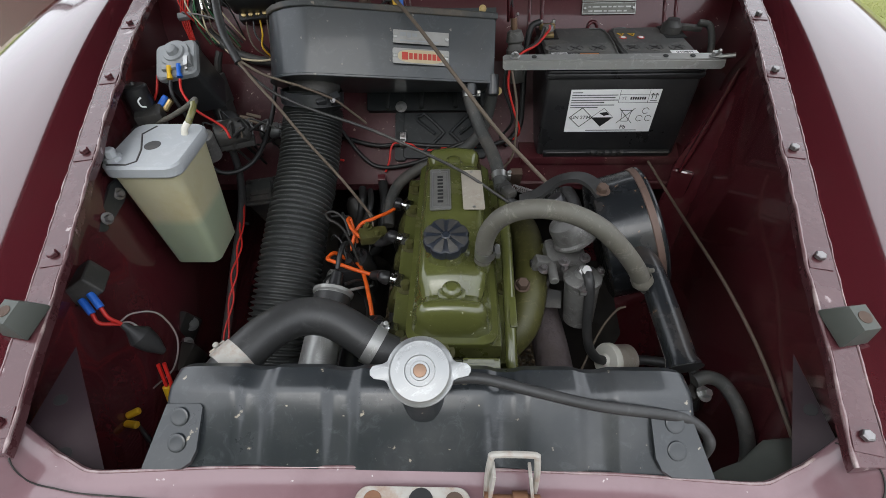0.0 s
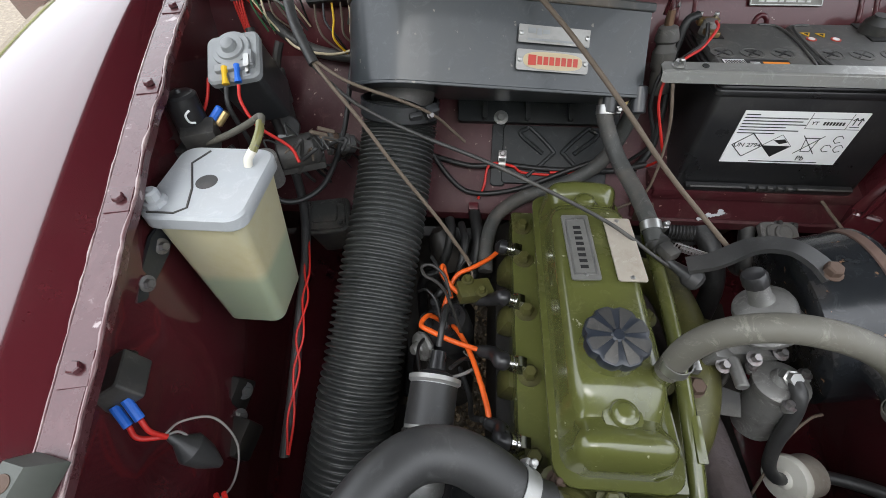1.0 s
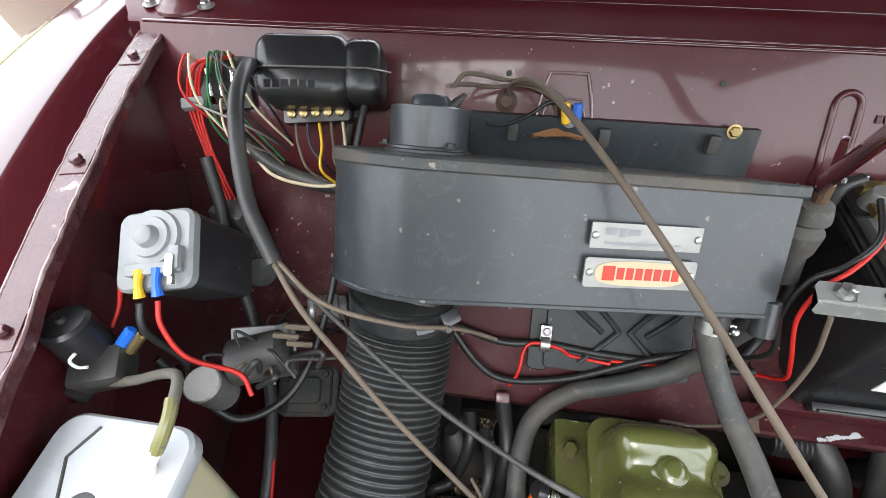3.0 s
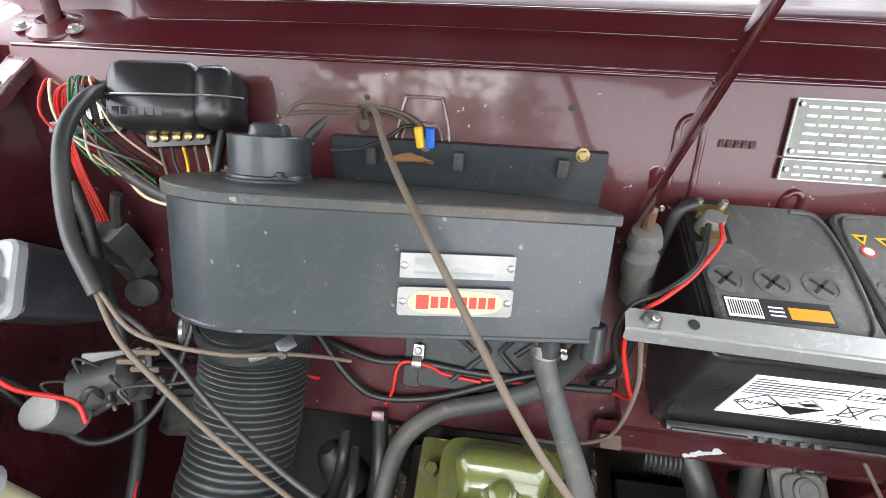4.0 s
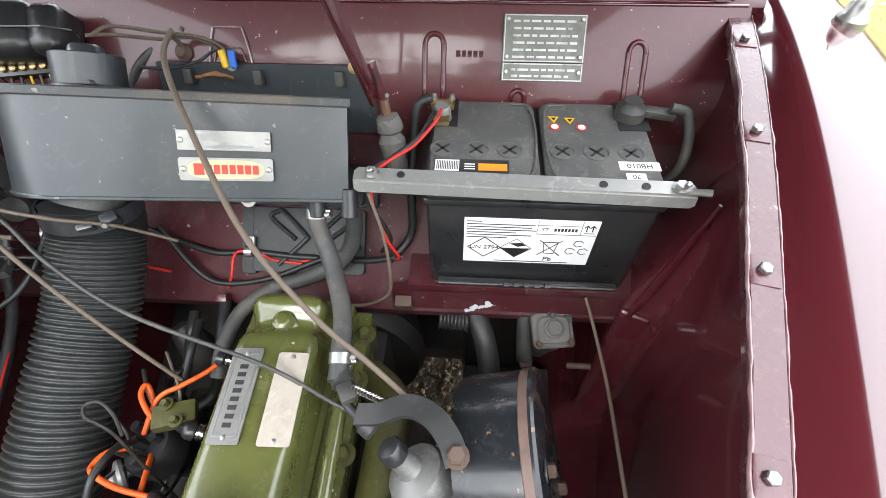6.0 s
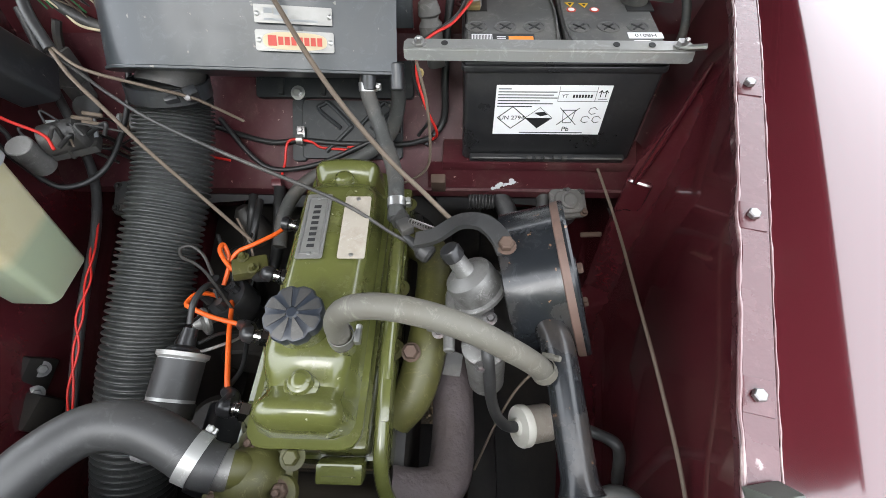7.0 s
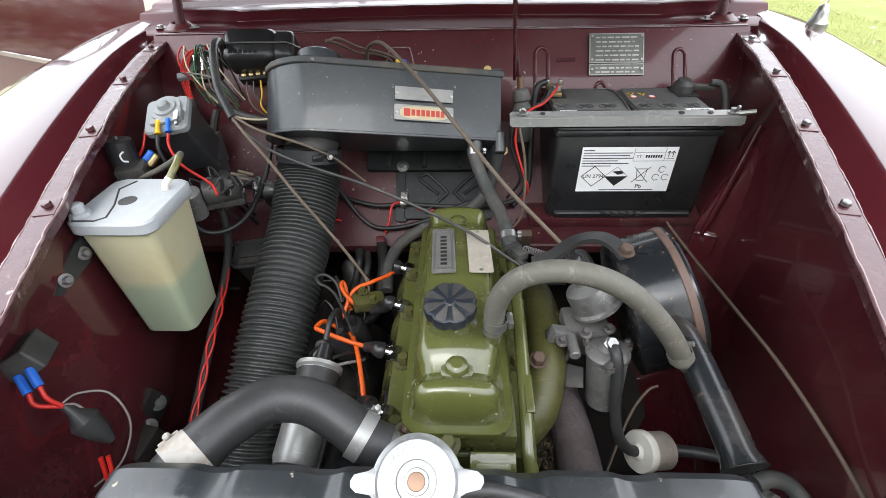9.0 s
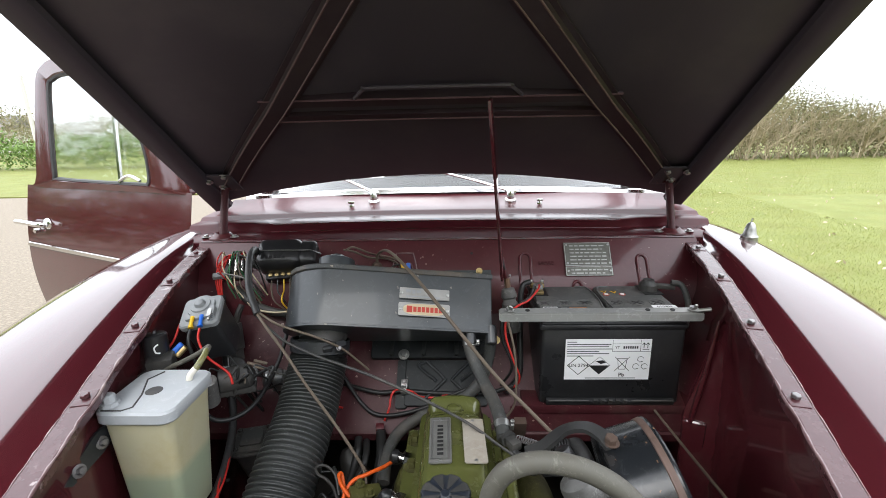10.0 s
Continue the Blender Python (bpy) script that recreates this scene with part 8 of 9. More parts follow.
wire("black_cable", [(-0.30, 0.93, 1.225), (-0.305, 0.89, 1.19), (-0.318, 0.82, 1.12), (-0.325, 0.75, 1.06), (-0.345, 0.67, 1.02), (-0.39, 0.63, 1.02), (-0.43, 0.64, 1.06), (-0.45, 0.65, 1.10)], 0.0042, WIRE, "black cable looping down from the bulkhead", "cable", 8)
# bonnet release cable over the air box
wire("throttle_cable", [(-0.152, 0.952, 1.203), (-0.146, 0.932, 1.234), (-0.124, 0.900, 1.253), (-0.090, 0.819, 1.263), (-0.034, 0.730, 1.238), (0.032, 0.641, 1.189), (0.095, 0.593, 1.127), (0.145, 0.569, 1.082), (0.186, 0.547, 1.047)], 0.0031, BROWNW, "thick brown sheathed cable over the air box", "cable", 10)
wire("motor_wire", [(-0.200, 0.868, 1.264), (-0.190, 0.895, 1.262), (-0.160, 0.93, 1.238), (-0.125, 0.945, 1.226), (-0.098, 0.945, 1.215), (-0.086, 0.94, 1.200), (-0.087, 0.940, 1.18)], 0.0022, BROWNW, "brown blower motor wire", n=6)
wire("motor_wire", [(-0.205, 0.868, 1.264), (-0.190, 0.89, 1.254), (-0.165, 0.93, 1.229), (-0.135, 0.95, 1.221), (-0.105, 0.947, 1.210), (-0.094, 0.942, 1.188)], 0.0022, BROWNW, "brown blower motor wire", n=6)
wire("motor_wire", [(-0.168, 0.875, 1.222), (-0.15, 0.90, 1.206), (-0.125, 0.93, 1.200), (-0.105, 0.942, 1.208), (-0.085, 0.942, 1.200), (-0.062, 0.938, 1.178), (-0.075, 0.930, 1.160)], 0.002, WIRE, "thin black motor wire", n=6)
bm = bmesh.new()
lathe(bm, bulk_point(-0.152, 1.201, 0.0), (0, -0.8, 0.6), [(0, 0.012), (0.003, 0.012), (0.006, 0.009), (0.010, 0.006)], 18)
solo("cable_grommet", bm, RUST, "perished brown rubber grommet in the bulkhead", "grommet")
wire("wiper_rack_tube", [(-0.178, 0.975, 1.213), (-0.20, 0.955, 1.20), (-0.225, 0.935, 1.18), (-0.24, 0.925, 1.15)], 0.0065, DUSTY, "dusty black wiper drive tube on the bulkhead", "tube", 10)
wire("wiper_rack_tube", [(-0.285, 0.945, 1.228), (-0.300, 0.935, 1.205), (-0.325, 0.925, 1.18), (-0.335, 0.915, 1.15)], 0.0055, DUSTY, "dusty black drive tube below the wiper motor", "tube", 10)
tg = thing("earth_tag", (-0.089, 0.94, 1.17), "yellow and blue crimped earth tags on a bolt", "terminal")
for dx, mtl in ((-0.002, YELLOW), (0.008, BLUE)):
    bm = bmesh.new()
    cyl(bm, (-0.085 + dx, 0.924, 1.194), (-0.088 + dx * 1.3, 0.934, 1.214), 0.0050, n=10)
    part("crimp", bm, mtl, tg)
bm = bmesh.new()
rows = []
for i in range(9):
    t = i / 8
    w = 0.011 * math.sin(math.pi * min(1, t * 1.05 + 0.02)) + 0.0008
    rows.append([Vector((-0.122 + 0.052 * t, 0.902 + s * w, 1.190 - s * w * 0.30 + 0.004 * math.sin(3 * t) + (0.004 if s else 0) + 0.003 * noise.noise((t * 9, s * 3, 0)))) for s in (-1, -0.5, 0, 0.5, 1)])
loft(bm, rows, close=False)
bmesh.ops.solidify(bm, geom=bm.faces[:], thickness=0.0006)
solo("dead_leaf", bm, DRYLEAF, "curled brown dead leaf on the air box", "leaf")
# rubber boot at the stay foot
bm = bmesh.new()
lathe(bm, (0.138, 0.843, 1.186), (0.12, -0.16, -0.95), [(0, 0.008), (0.003, 0.014), (0.014, 0.016), (0.020, 0.0165), (0.024, 0.0125), (0.028, 0.0125), (0.034, 0.0165), (0.056, 0.016), (0.062, 0.013), (0.07, 0.0135), (0.095, 0.013)], 20)
for v in bm.verts:
    v.co += Vector((noise.noise(v.co * 60), noise.noise(v.co * 60 + Vector((9, 0, 0))), 0)) * 0.003
solo("rubber_boot", bm, BOOT, "perished grey rubber boot by the battery", "rubber boot")
bm = bmesh.new()
bolt(None, toe(0.118, 0.178, 0.006), (0, -0.8, 0.5), 0.005, 0.005, BRASS, "bulkhead_bolt")
bpy.data.objects["bulkhead_bolt"]["label"] = "brass bolt head in the bulkhead"
bpy.data.objects["bulkhead_bolt"]["category"] = "bolt"
bm.free()

# heater hoses
h1 = thing("heater_hose", (0.08, 0.68, 1.0), "dusty black heater hose with bright clips", "hose", "heater hoses")
bm = bmesh.new()
tube(bm, [(0.056, 0.757, 1.122), (0.056, 0.741, 1.100), (0.075, 0.704, 1.064), (0.096, 0.647, 1.046), (0.103, 0.599, 1.042), (0.105, 0.565, 1.036)], 0.0112, 16, 8)
part("hose", bm, HEATER_HOSE, h1)
clip(h1, (0.056, 0.7475, 1.109), (0.0, -0.6, -0.8), 0.0120, 0.012)
clip(h1, (0.1045, 0.590, 1.040), (0.05, -0.9, -0.3), 0.0120, 0.012)
h2 = thing("heater_hose", (0.02, 0.72, 0.95), "dusty black heater hose curving behind the engine", "hose", "heater hoses")
bm = bmesh.new()
tube(bm, [(0.098, 0.756, 1.116), (0.094, 0.762, 1.071), (0.080, 0.757, 1.025), (0.053, 0.749, 0.996), (0.008, 0.741, 0.972), (-0.044, 0.730, 0.956), (-0.084, 0.701, 0.940), (-0.098, 0.654, 0.928), (-0.099, 0.609, 0.910)], 0.0112, 16, 8)
part("hose", bm, HEATER_HOSE, h2)
wire("loom_across", [(-0.24, 0.80, 1.0), (-0.19, 0.785, 0.992), (-0.13, 0.772, 0.985), (-0.079, 0.775, 0.987), (-0.02, 0.772, 0.984), (0.04, 0.770, 0.984), (0.10, 0.765, 0.99), (0.145, 0.758, 1.01)], 0.0046, WIRE, "black cable run along the toe board", "cable", 8)
wire("loom_across", [(-0.21, 0.79, 1.02), (-0.16, 0.75, 0.972), (-0.12, 0.738, 0.955), (-0.05, 0.745, 0.962), (0.03, 0.765, 0.988), (0.09, 0.775, 1.01)], 0.0042, WIRE, "black cable along the toe board", "cable", 8)
wire("red_wire", [(-0.115, 0.735, 0.945), (-0.106, 0.745, 0.965), (-0.102, 0.765, 0.985), (-0.09, 0.772, 0.992), (-0.06, 0.77, 0.988), (-0.045, 0.768, 0.978), (0.0, 0.763, 0.978)], 0.0022, RED, "thin red wire through the cable clip", n=6)
wire("red_wire", [(-0.28, 0.76, 0.985), (-0.24, 0.752, 0.972), (-0.20, 0.748, 0.965)], 0.0022, RED, "short red wire behind the air hose", n=6)
wire("brown_wire", [(0.128, 0.738, 1.155), (0.14, 0.725, 1.10), (0.143, 0.715, 1.03), (0.135, 0.712, 0.985), (0.10, 0.712, 0.955), (0.06, 0.716, 0.945)], 0.0022, BROWNW, "thin brown wire below the clamp bar", n=6)
pc = thing("cable_clip", (-0.079, 0.778, 0.98), "plated cable clip bolted to the toe board", "cable clip")
bm = bmesh.new()
lathe(bm, (-0.084, 0.773, 0.990), (1, 0, 0), [(0, 0.008), (0, 0.0092), (0.011, 0.0092), (0.011, 0.008)], 14)
box(bm, (-0.078, 0.784, 0.998), (0.013, 0.018, 0.005), turn(40, 0, 0), 0.001)
part("clip_band", bm, STEEL, pc)
bolt(pc, (-0.078, 0.784, 1.002), SN, 0.0045, 0.004, BOLTM, "bolt", 1.4)
bm = bmesh.new()
box(bm, (-0.122, 0.727, 0.930), (0.016, 0.012, 0.034), turn(30, 0, 4), 0.001)
solo("toe_board_tab", bm, BAY, "small maroon bracket tab on the toe board lip", "bracket")
bm = bmesh.new()
box(bm, (0.153, 0.727, 0.938), (0.024, 0.016, 0.040), turn(20, 0, 0), 0.002)
solo("toe_board_tab", bm, RUST, "rusty bracket tab on the toe board lip", "bracket")

# ignition leads
LEADS = ([(-0.092, 0.362, 0.946), (-0.097, 0.385, 0.951), (-0.114, 0.44, 0.946), (-0.134, 0.49, 0.926), (-0.150, 0.515, 0.905)],
         [(-0.103, 0.455, 0.941), (-0.140, 0.460, 0.952), (-0.169, 0.470, 0.957), (-0.182, 0.480, 0.954), (-0.174, 0.500, 0.946), (-0.157, 0.515, 0.908)],
         [(-0.106, 0.535, 0.937), (-0.138, 0.539, 0.948), (-0.161, 0.563, 0.958), (-0.160, 0.577, 0.955), (-0.147, 0.545, 0.925)],
         [(-0.080, 0.622, 0.946), (-0.095, 0.601, 0.950), (-0.118, 0.580, 0.954), (-0.143, 0.563, 0.950), (-0.157, 0.526, 0.926)])
for pts in LEADS:
    wire("ignition_lead", pts, 0.0034, ORANGE, "bright orange silicone ignition lead", "ignition lead", 9)
wire("coil_lead", [(-0.155, 0.440, 0.972), (-0.152, 0.465, 0.985), (-0.150, 0.495, 0.975), (-0.155, 0.513, 0.94)], 0.004, WIRE, "black coil lead to the distributor", "ignition lead", 9)
wire("coil_wire", [(-0.140, 0.418, 0.962), (-0.125, 0.44, 0.945), (-0.11, 0.46, 0.91), (-0.12, 0.50, 0.87)], 0.0025, WIRE, "black low tension wire", n=6)
dp = thing("dipstick", (-0.12, 0.47, 0.86), "oily dark dipstick with looped handle", "dipstick")
bm = bmesh.new()
tube(bm, [(-0.112, 0.462, 0.86), (-0.130, 0.485, 0.93), (-0.150, 0.508, 0.982), (-0.163, 0.515, 1.000), (-0.178, 0.520, 1.006), (-0.184, 0.532, 1.008), (-0.172, 0.538, 1.006), (-0.155, 0.528, 0.998), (-0.146, 0.510, 0.978)], 0.0022, 8, 6)
part("rod", bm, IRON, dp)
for i, (pts, r, m_) in enumerate((
        ([(-0.125, 0.60, 0.955), (-0.140, 0.585, 0.93), (-0.128, 0.555, 0.905), (-0.145, 0.53, 0.88)], 0.0024, WIRE),
        ([(-0.150, 0.62, 0.965), (-0.135, 0.60, 0.962), (-0.120, 0.575, 0.95), (-0.118, 0.55, 0.93)], 0.0020, BROWNW),
        ([(-0.180, 0.60, 0.95), (-0.165, 0.575, 0.945), (-0.150, 0.545, 0.925), (-0.160, 0.50, 0.885)], 0.0030, WIRE),
        ([(-0.170, 0.40, 0.955), (-0.180, 0.43, 0.945), (-0.185, 0.47, 0.92), (-0.170, 0.505, 0.90)], 0.0022, WIRE),
        ([(-0.145, 0.405, 0.958), (-0.120, 0.42, 0.95), (-0.108, 0.445, 0.925), (-0.125, 0.48, 0.89)], 0.0022, GREYWIRE),
        ([(-0.100, 0.37, 0.935), (-0.112, 0.385, 0.905), (-0.115, 0.42, 0.88), (-0.130, 0.47, 0.86)], 0.0036, RUBBER),
        ([(-0.195, 0.55, 0.93), (-0.180, 0.535, 0.955), (-0.165, 0.52, 0.945), (-0.155, 0.49, 0.91)], 0.0020, WIRE))):
    wire("engine_wire", pts, r, m_, "thin wire beside the distributor", n=8)
ab = thing("advance_unit", (-0.185, 0.50, 0.88), "dull alloy vacuum advance unit on the distributor", "advance unit")
bm = bmesh.new()
lathe(bm, (-0.172, 0.492, 0.888), (-0.6, -0.5, 0.3), [(0, 0.006), (0.010, 0.007), (0.012, 0.020), (0.016, 0.0215), (0.020, 0.020), (0.024, 0.010), (0.034, 0.006)], 18)
part("capsule", bm, ALU, ab)
for q in ((-0.125, 0.555, 0.956), (-0.105, 0.536, 0.956)):
    bolt(ab, q, (0, 0, 1), 0.005, 0.008, GREEN_DIRTY)
# starter, oil filter and steering gear in the dark beside the engine
dk = thing("starter_motor", (-0.17, 0.55, 0.72), "oily black starter motor beside the block", "starter motor")
bm = bmesh.new()
lathe(bm, (-0.16, 0.47, 0.76), (0, 1, 0), [(0, 0.045), (0.004, 0.05), (0.16, 0.05), (0.165, 0.035)], 24)
part("body", bm, IRON, dk)
bm = bmesh.new()
lathe(bm, (-0.155, 0.66, 0.86), (-0.35, 0.3, 0.9), [(0, 0.026), (0.01, 0.028), (0.045, 0.022), (0.06, 0.018), (0.07, 0.010)], 22)
solo("oil_pressure_unit", bm, IRON, "dusty dark oil filter head behind the engine", "oil filter")
of = thing("oil_filter", (-0.16, 0.36, 0.66), "black oil filter canister low beside the block", "oil filter")
bm = bmesh.new()
lathe(bm, (-0.165, 0.36, 0.68), (0, 0, 1), [(0, 0.035), (0.01, 0.042), (0.13, 0.042), (0.14, 0.03)], 24)
part("canister", bm, IRON, of)
dy = thing("dynamo", (-0.13, 0.27, 0.78), "black dynamo on the front of the block", "dynamo")
bm = bmesh.new()
lathe(bm, (-0.115, 0.26, 0.845), (0, 1, 0), [(0, 0.03), (0.004, 0.042), (0.11, 0.042), (0.115, 0.03)], 26)
part("body", bm, BLACK, dy)
for i, (p, q, r) in enumerate((((-0.16, 0.70, 0.93), (-0.20, 0.62, 0.86), 0.008), ((-0.12, 0.72, 0.93), (-0.15, 0.58, 0.84), 0.010), ((-0.14, 0.68, 0.94), (-0.17, 0.56, 0.90), 0.006))):
    p, q = Vector(p), Vector(q)
    wire("rear_cable", [p, p.lerp(q, 0.4) + Vector((0.02, 0.0, 0.02)), p.lerp(q, 0.8) + Vector((0.02, 0, 0)), q, q + Vector((0.0, -0.02, -0.12))], r, WIRE, "black cable dropping behind the engine", "cable", 8)
# Unseen dark members added to keep the gaps below the bay dark.
for side in (-1, 1):
    bm = bmesh.new()
    box(bm, (side * 0.31, 0.42, 0.56), (0.13, 1.1, 0.10), None, 0.012)
    box(bm, (side * 0.235, 0.30, 0.62), (0.05, 0.40, 0.06), None, 0.012)
    tagged(part("chassis_leg", bm, IRON, car), "dirty black chassis leg, added unseen to darken the bay floor")
bm = bmesh.new()
box(bm, (0, 0.36, 0.50), (0.62, 0.16, 0.09), None, 0.015)
box(bm, (0, 0.05, 0.55), (0.76, 0.10, 0.12), None, 0.015)
part("crossmember", bm, IRON, car, "dirty black front crossmember, added unseen to darken the bay floor")
# Dark plates added to cover lit gravel where only shade belongs.
bm = bmesh.new()
box(bm, (-0.28, 0.72, 0.62), (0.20, 0.36, 0.02), turn(20, 0, 0), 0.004)
part("gap_darkening_pan", bm, IRON, car)
bm = bmesh.new()
box(bm, (0.33, 0.60, 0.60), (0.17, 0.34, 0.02), turn(14, 0, 0), 0.004)
part("gap_darkening_pan", bm, IRON, car)
for side in (-1, 1):
    for y in (0.42, 2.75):
        bm = bmesh.new()
        x = side * 0.64
        lathe(bm, (x - 0.075 * side, y, GROUND + 0.29), (side, 0, 0), [(0, 0.20), (0.005, 0.27), (0.02, 0.29), (0.13, 0.29), (0.145, 0.27), (0.15, 0.20)], 32)
        w = part("wheel", bm, RUBBER, car, "black road wheel tyre")
        bm = bmesh.new()
        lathe(bm, (x + 0.055 * side, y, GROUND + 0.29), (side, 0, 0), [(0, 0.19), (0.018, 0.19), (0.012, 0.16), (0.02, 0.09), (0.03, 0.05)], 28)
        part("rim", bm, CHROME, w)

# right rear: master cylinder and column parts
mc = thing("master_cylinder", (0.373, 0.70, 0.80), "dusty grey master cylinder with bolted cap", "master cylinder")
ma = Vector((0.05, -0.42, 0.90)).normalized()
mx, my, _ = basis(ma, (0, 1, 0))
mo = Vector((0.373, 0.705, 0.918))
bm = bmesh.new()
prism(bm, rounded(-0.030, 0.030, -0.026, 0.026, 0.008), -0.012, 0.0, bev=0.002)
prism(bm, rounded(-0.024, 0.024, -0.020, 0.020, 0.012), 0.0, 0.006, bev=0.002)
lathe(bm, Vector((0, 0.002, 0.006)), (0, 0, 1), [(0, 0.0150), (0.003, 0.0145), (0.005, 0.011), (0.0035, 0.009), (0.0035, 0.001)], 20)
MCM = frame_of(mo, (1, 0.12, 0.0), (-0.10, 0.90, 0.42))
bmesh.ops.transform(bm, matrix=MCM, verts=bm.verts)
cap_ = part("cap", bm, BOOT, mc, "dusty grey cap")
for dx, dy in ((-0.023, -0.019), (0.023, -0.019), (0.0, 0.021), (0.023, 0.016)):
    bolt(cap_, MCM @ Vector((dx, dy, 0.0)), MCM.to_3x3() @ Vector((0, 0, 1)), 0.0042, 0.006, RUST if dy < 0 else DUSTY)
bm = bmesh.new()
lathe(bm, MCM @ Vector((0, -0.004, -0.012)), MCM.to_3x3() @ Vector((0, -0.15, -1)), [(0, 0.024), (0.03, 0.023), (0.032, 0.020), (0.11, 0.019)], 22)
part("body", bm, DUSTY, mc, "dull cast body")
bm = bmesh.new()
tube(bm, [(0.335, 0.738, 0.912), (0.336, 0.722, 0.892), (0.338, 0.698, 0.862), (0.340, 0.688, 0.845)], 0.0125, 16, 4)
part("side_pipe", bm, DUSTY, mc, "dusty grey side pipe")
bm = bmesh.new()
box(bm, (0.340, 0.684, 0.850), (0.020, 0.016, 0.012), turn(20, 0, 10), 0.003)
part("pipe_nut", bm, RUST, mc, "rusty brake pipe union")
bm = bmesh.new()
cyl(bm, (0.398, 0.672, 0.872), (0.432, 0.668, 0.880), 0.0045)
part("brake_pipe", bm, RUST, mc, "rusty brake pipe stub")
bm = bmesh.new()
tube(bm, [(0.26, 0.735, 0.90), (0.275, 0.70, 0.885), (0.285, 0.66, 0.84), (0.28, 0.63, 0.76)], 0.017, 14, 5)
solo("steering_hose", bm, RUBBER, "thick black hose below the bulkhead lip", "hose")
bm = bmesh.new()
tube(bm, [(0.205, 0.728, 0.897), (0.250, 0.725, 0.897)], 0.013, 14, per=24, rad=lambda s: 0.015 + 0.002 * math.cos(2 * math.pi * 8 * s))
solo("rubber_gaiter", bm, RUBBER, "black ribbed rubber gaiter under the shelf", "gaiter")
bm = bmesh.new()
tube(bm, [(0.108, 0.572, 1.034), (0.113, 0.562, 1.036)], 0.013, 12, 2)
box(bm, (0.118, 0.553, 1.036), (0.018, 0.022, 0.014), turn(0, 0, 30), 0.003)
solo("heater_valve", bm, DUSTY, "dusty heater tap at the end of the hose", "heater tap")
bm = bmesh.new()
tube(bm, [(0.126 + 0.034 * t / 60 + 0.0045 * math.cos(t * 1.05), 0.556 - 0.012 * t / 60 + 0.002 * math.sin(t * 1.05), 1.043 + 0.0045 * math.sin(t * 1.05) - 0.004 * t / 60) for t in range(61)], 0.0010, 5, 1, smooth=False)
solo("return_spring", bm, BOLTM, "small steel throttle return spring", "spring")
bm = bmesh.new()
lathe(bm, (0.140, 0.528, 1.022), (-0.6, 0.4, 0.2), [(-0.016, 0.010), (-0.012, 0.013), (0, 0.013), (0.006, 0.008), (0.03, 0.004)], 14)
solo("cable_boot", bm, RUBBER, "black rubber boot on the choke cable end", "rubber boot")
wire("linkage_wire", [(0.150, 0.45, 0.985), (0.152, 0.43, 0.96), (0.160, 0.42, 0.95), (0.175, 0.425, 0.96), (0.178, 0.44, 0.985)], 0.0036, IRON, "bent black throttle linkage rod", "linkage", 8)
bm = bmesh.new()
loft(bm, [[Vector((0.170 + u, 0.395 + v, 0.935 + w + d)) for u, v, w in ((0, 0, 0), (0.022, -0.004, 0.004), (0.026, 0.022, 0.012), (0.006, 0.03, 0.01))] for d in (0, 0.0012)])
solo("foil_scrap", bm, DUSTY, "crumpled dull heat shield scrap by the manifold", "heat shield")
wire("spare_wire", [(0.215, 0.31, 0.80), (0.235, 0.345, 0.85), (0.262, 0.385, 0.89), (0.285, 0.405, 0.915), (0.30, 0.41, 0.92)], 0.0018, BROWNW, "loose brown wire near the fuel filter", n=6)
# cable along the right inner wing
wire("wing_cable", [(0.410, 0.726, 0.976), (0.415, 0.690, 0.972), (0.420, 0.600, 0.973), (0.414, 0.491, 0.990), (0.409, 0.381, 1.005), (0.408, 0.274, 1.002), (0.398, 0.177, 0.997), (0.386, 0.121, 0.996)], 0.0023, BROWNW, "thin brown-grey cable along the inner wing", "cable", 8)
# breather valve, lower hose and horn at the front right
pv_ = thing("breather_valve", (0.325, 0.25, 0.92), "oily black breather valve at the tube end", "breather valve")
bm = bmesh.new()
lathe(bm, (0.318, 0.258, 0.935), (0.2, -0.5, -0.8), [(0, 0.018), (0.02, 0.022), (0.035, 0.016), (0.05, 0.014)], 16)
box(bm, (0.335, 0.25, 0.945), (0.03, 0.018, 0.02), turn(0, 20, 30), 0.004)
part("body", bm, IRON, pv_)
bolt(pv_, (0.345, 0.245, 0.957), (0.2, -0.3, 1), 0.006, 0.01, STEEL)
bolt(pv_, (0.318, 0.235, 0.925), (0.2, -0.8, 0.3), 0.006, 0.01, STEEL)
wire("lower_hose", [(0.335, 0.258, 0.965), (0.352, 0.262, 0.968), (0.372, 0.255, 0.962), (0.388, 0.225, 0.945), (0.392, 0.19, 0.92), (0.385, 0.165, 0.89), (0.365, 0.15, 0.86), (0.35, 0.15, 0.80)], 0.0088, HEATER_HOSE, "grey rubber breather hose down the wing", "hose", 12)
dk = [(0.285, 0.112, 0.978), (0.309, 0.122, 0.996), (0.330, 0.128, 1.000), (0.356, 0.146, 1.010), (0.385, 0.150, 1.008), (0.410, 0.150, 0.996)]
bm = bmesh.new()
loft(bm, [[Vector(p) + Vector((0, u * 0.020, w * 0.009 - u * 0.004)) for u, w in ((-1, -0.5), (-1, 0.5), (-0.7, 1), (0.7, 1), (1, 0.5), (1, -0.5), (0.7, -1), (-0.7, -1))] for p in dk])
solo("rubber_duct", bm, BUFFER, "flattened grey-green rubber duct in the front corner", "duct")
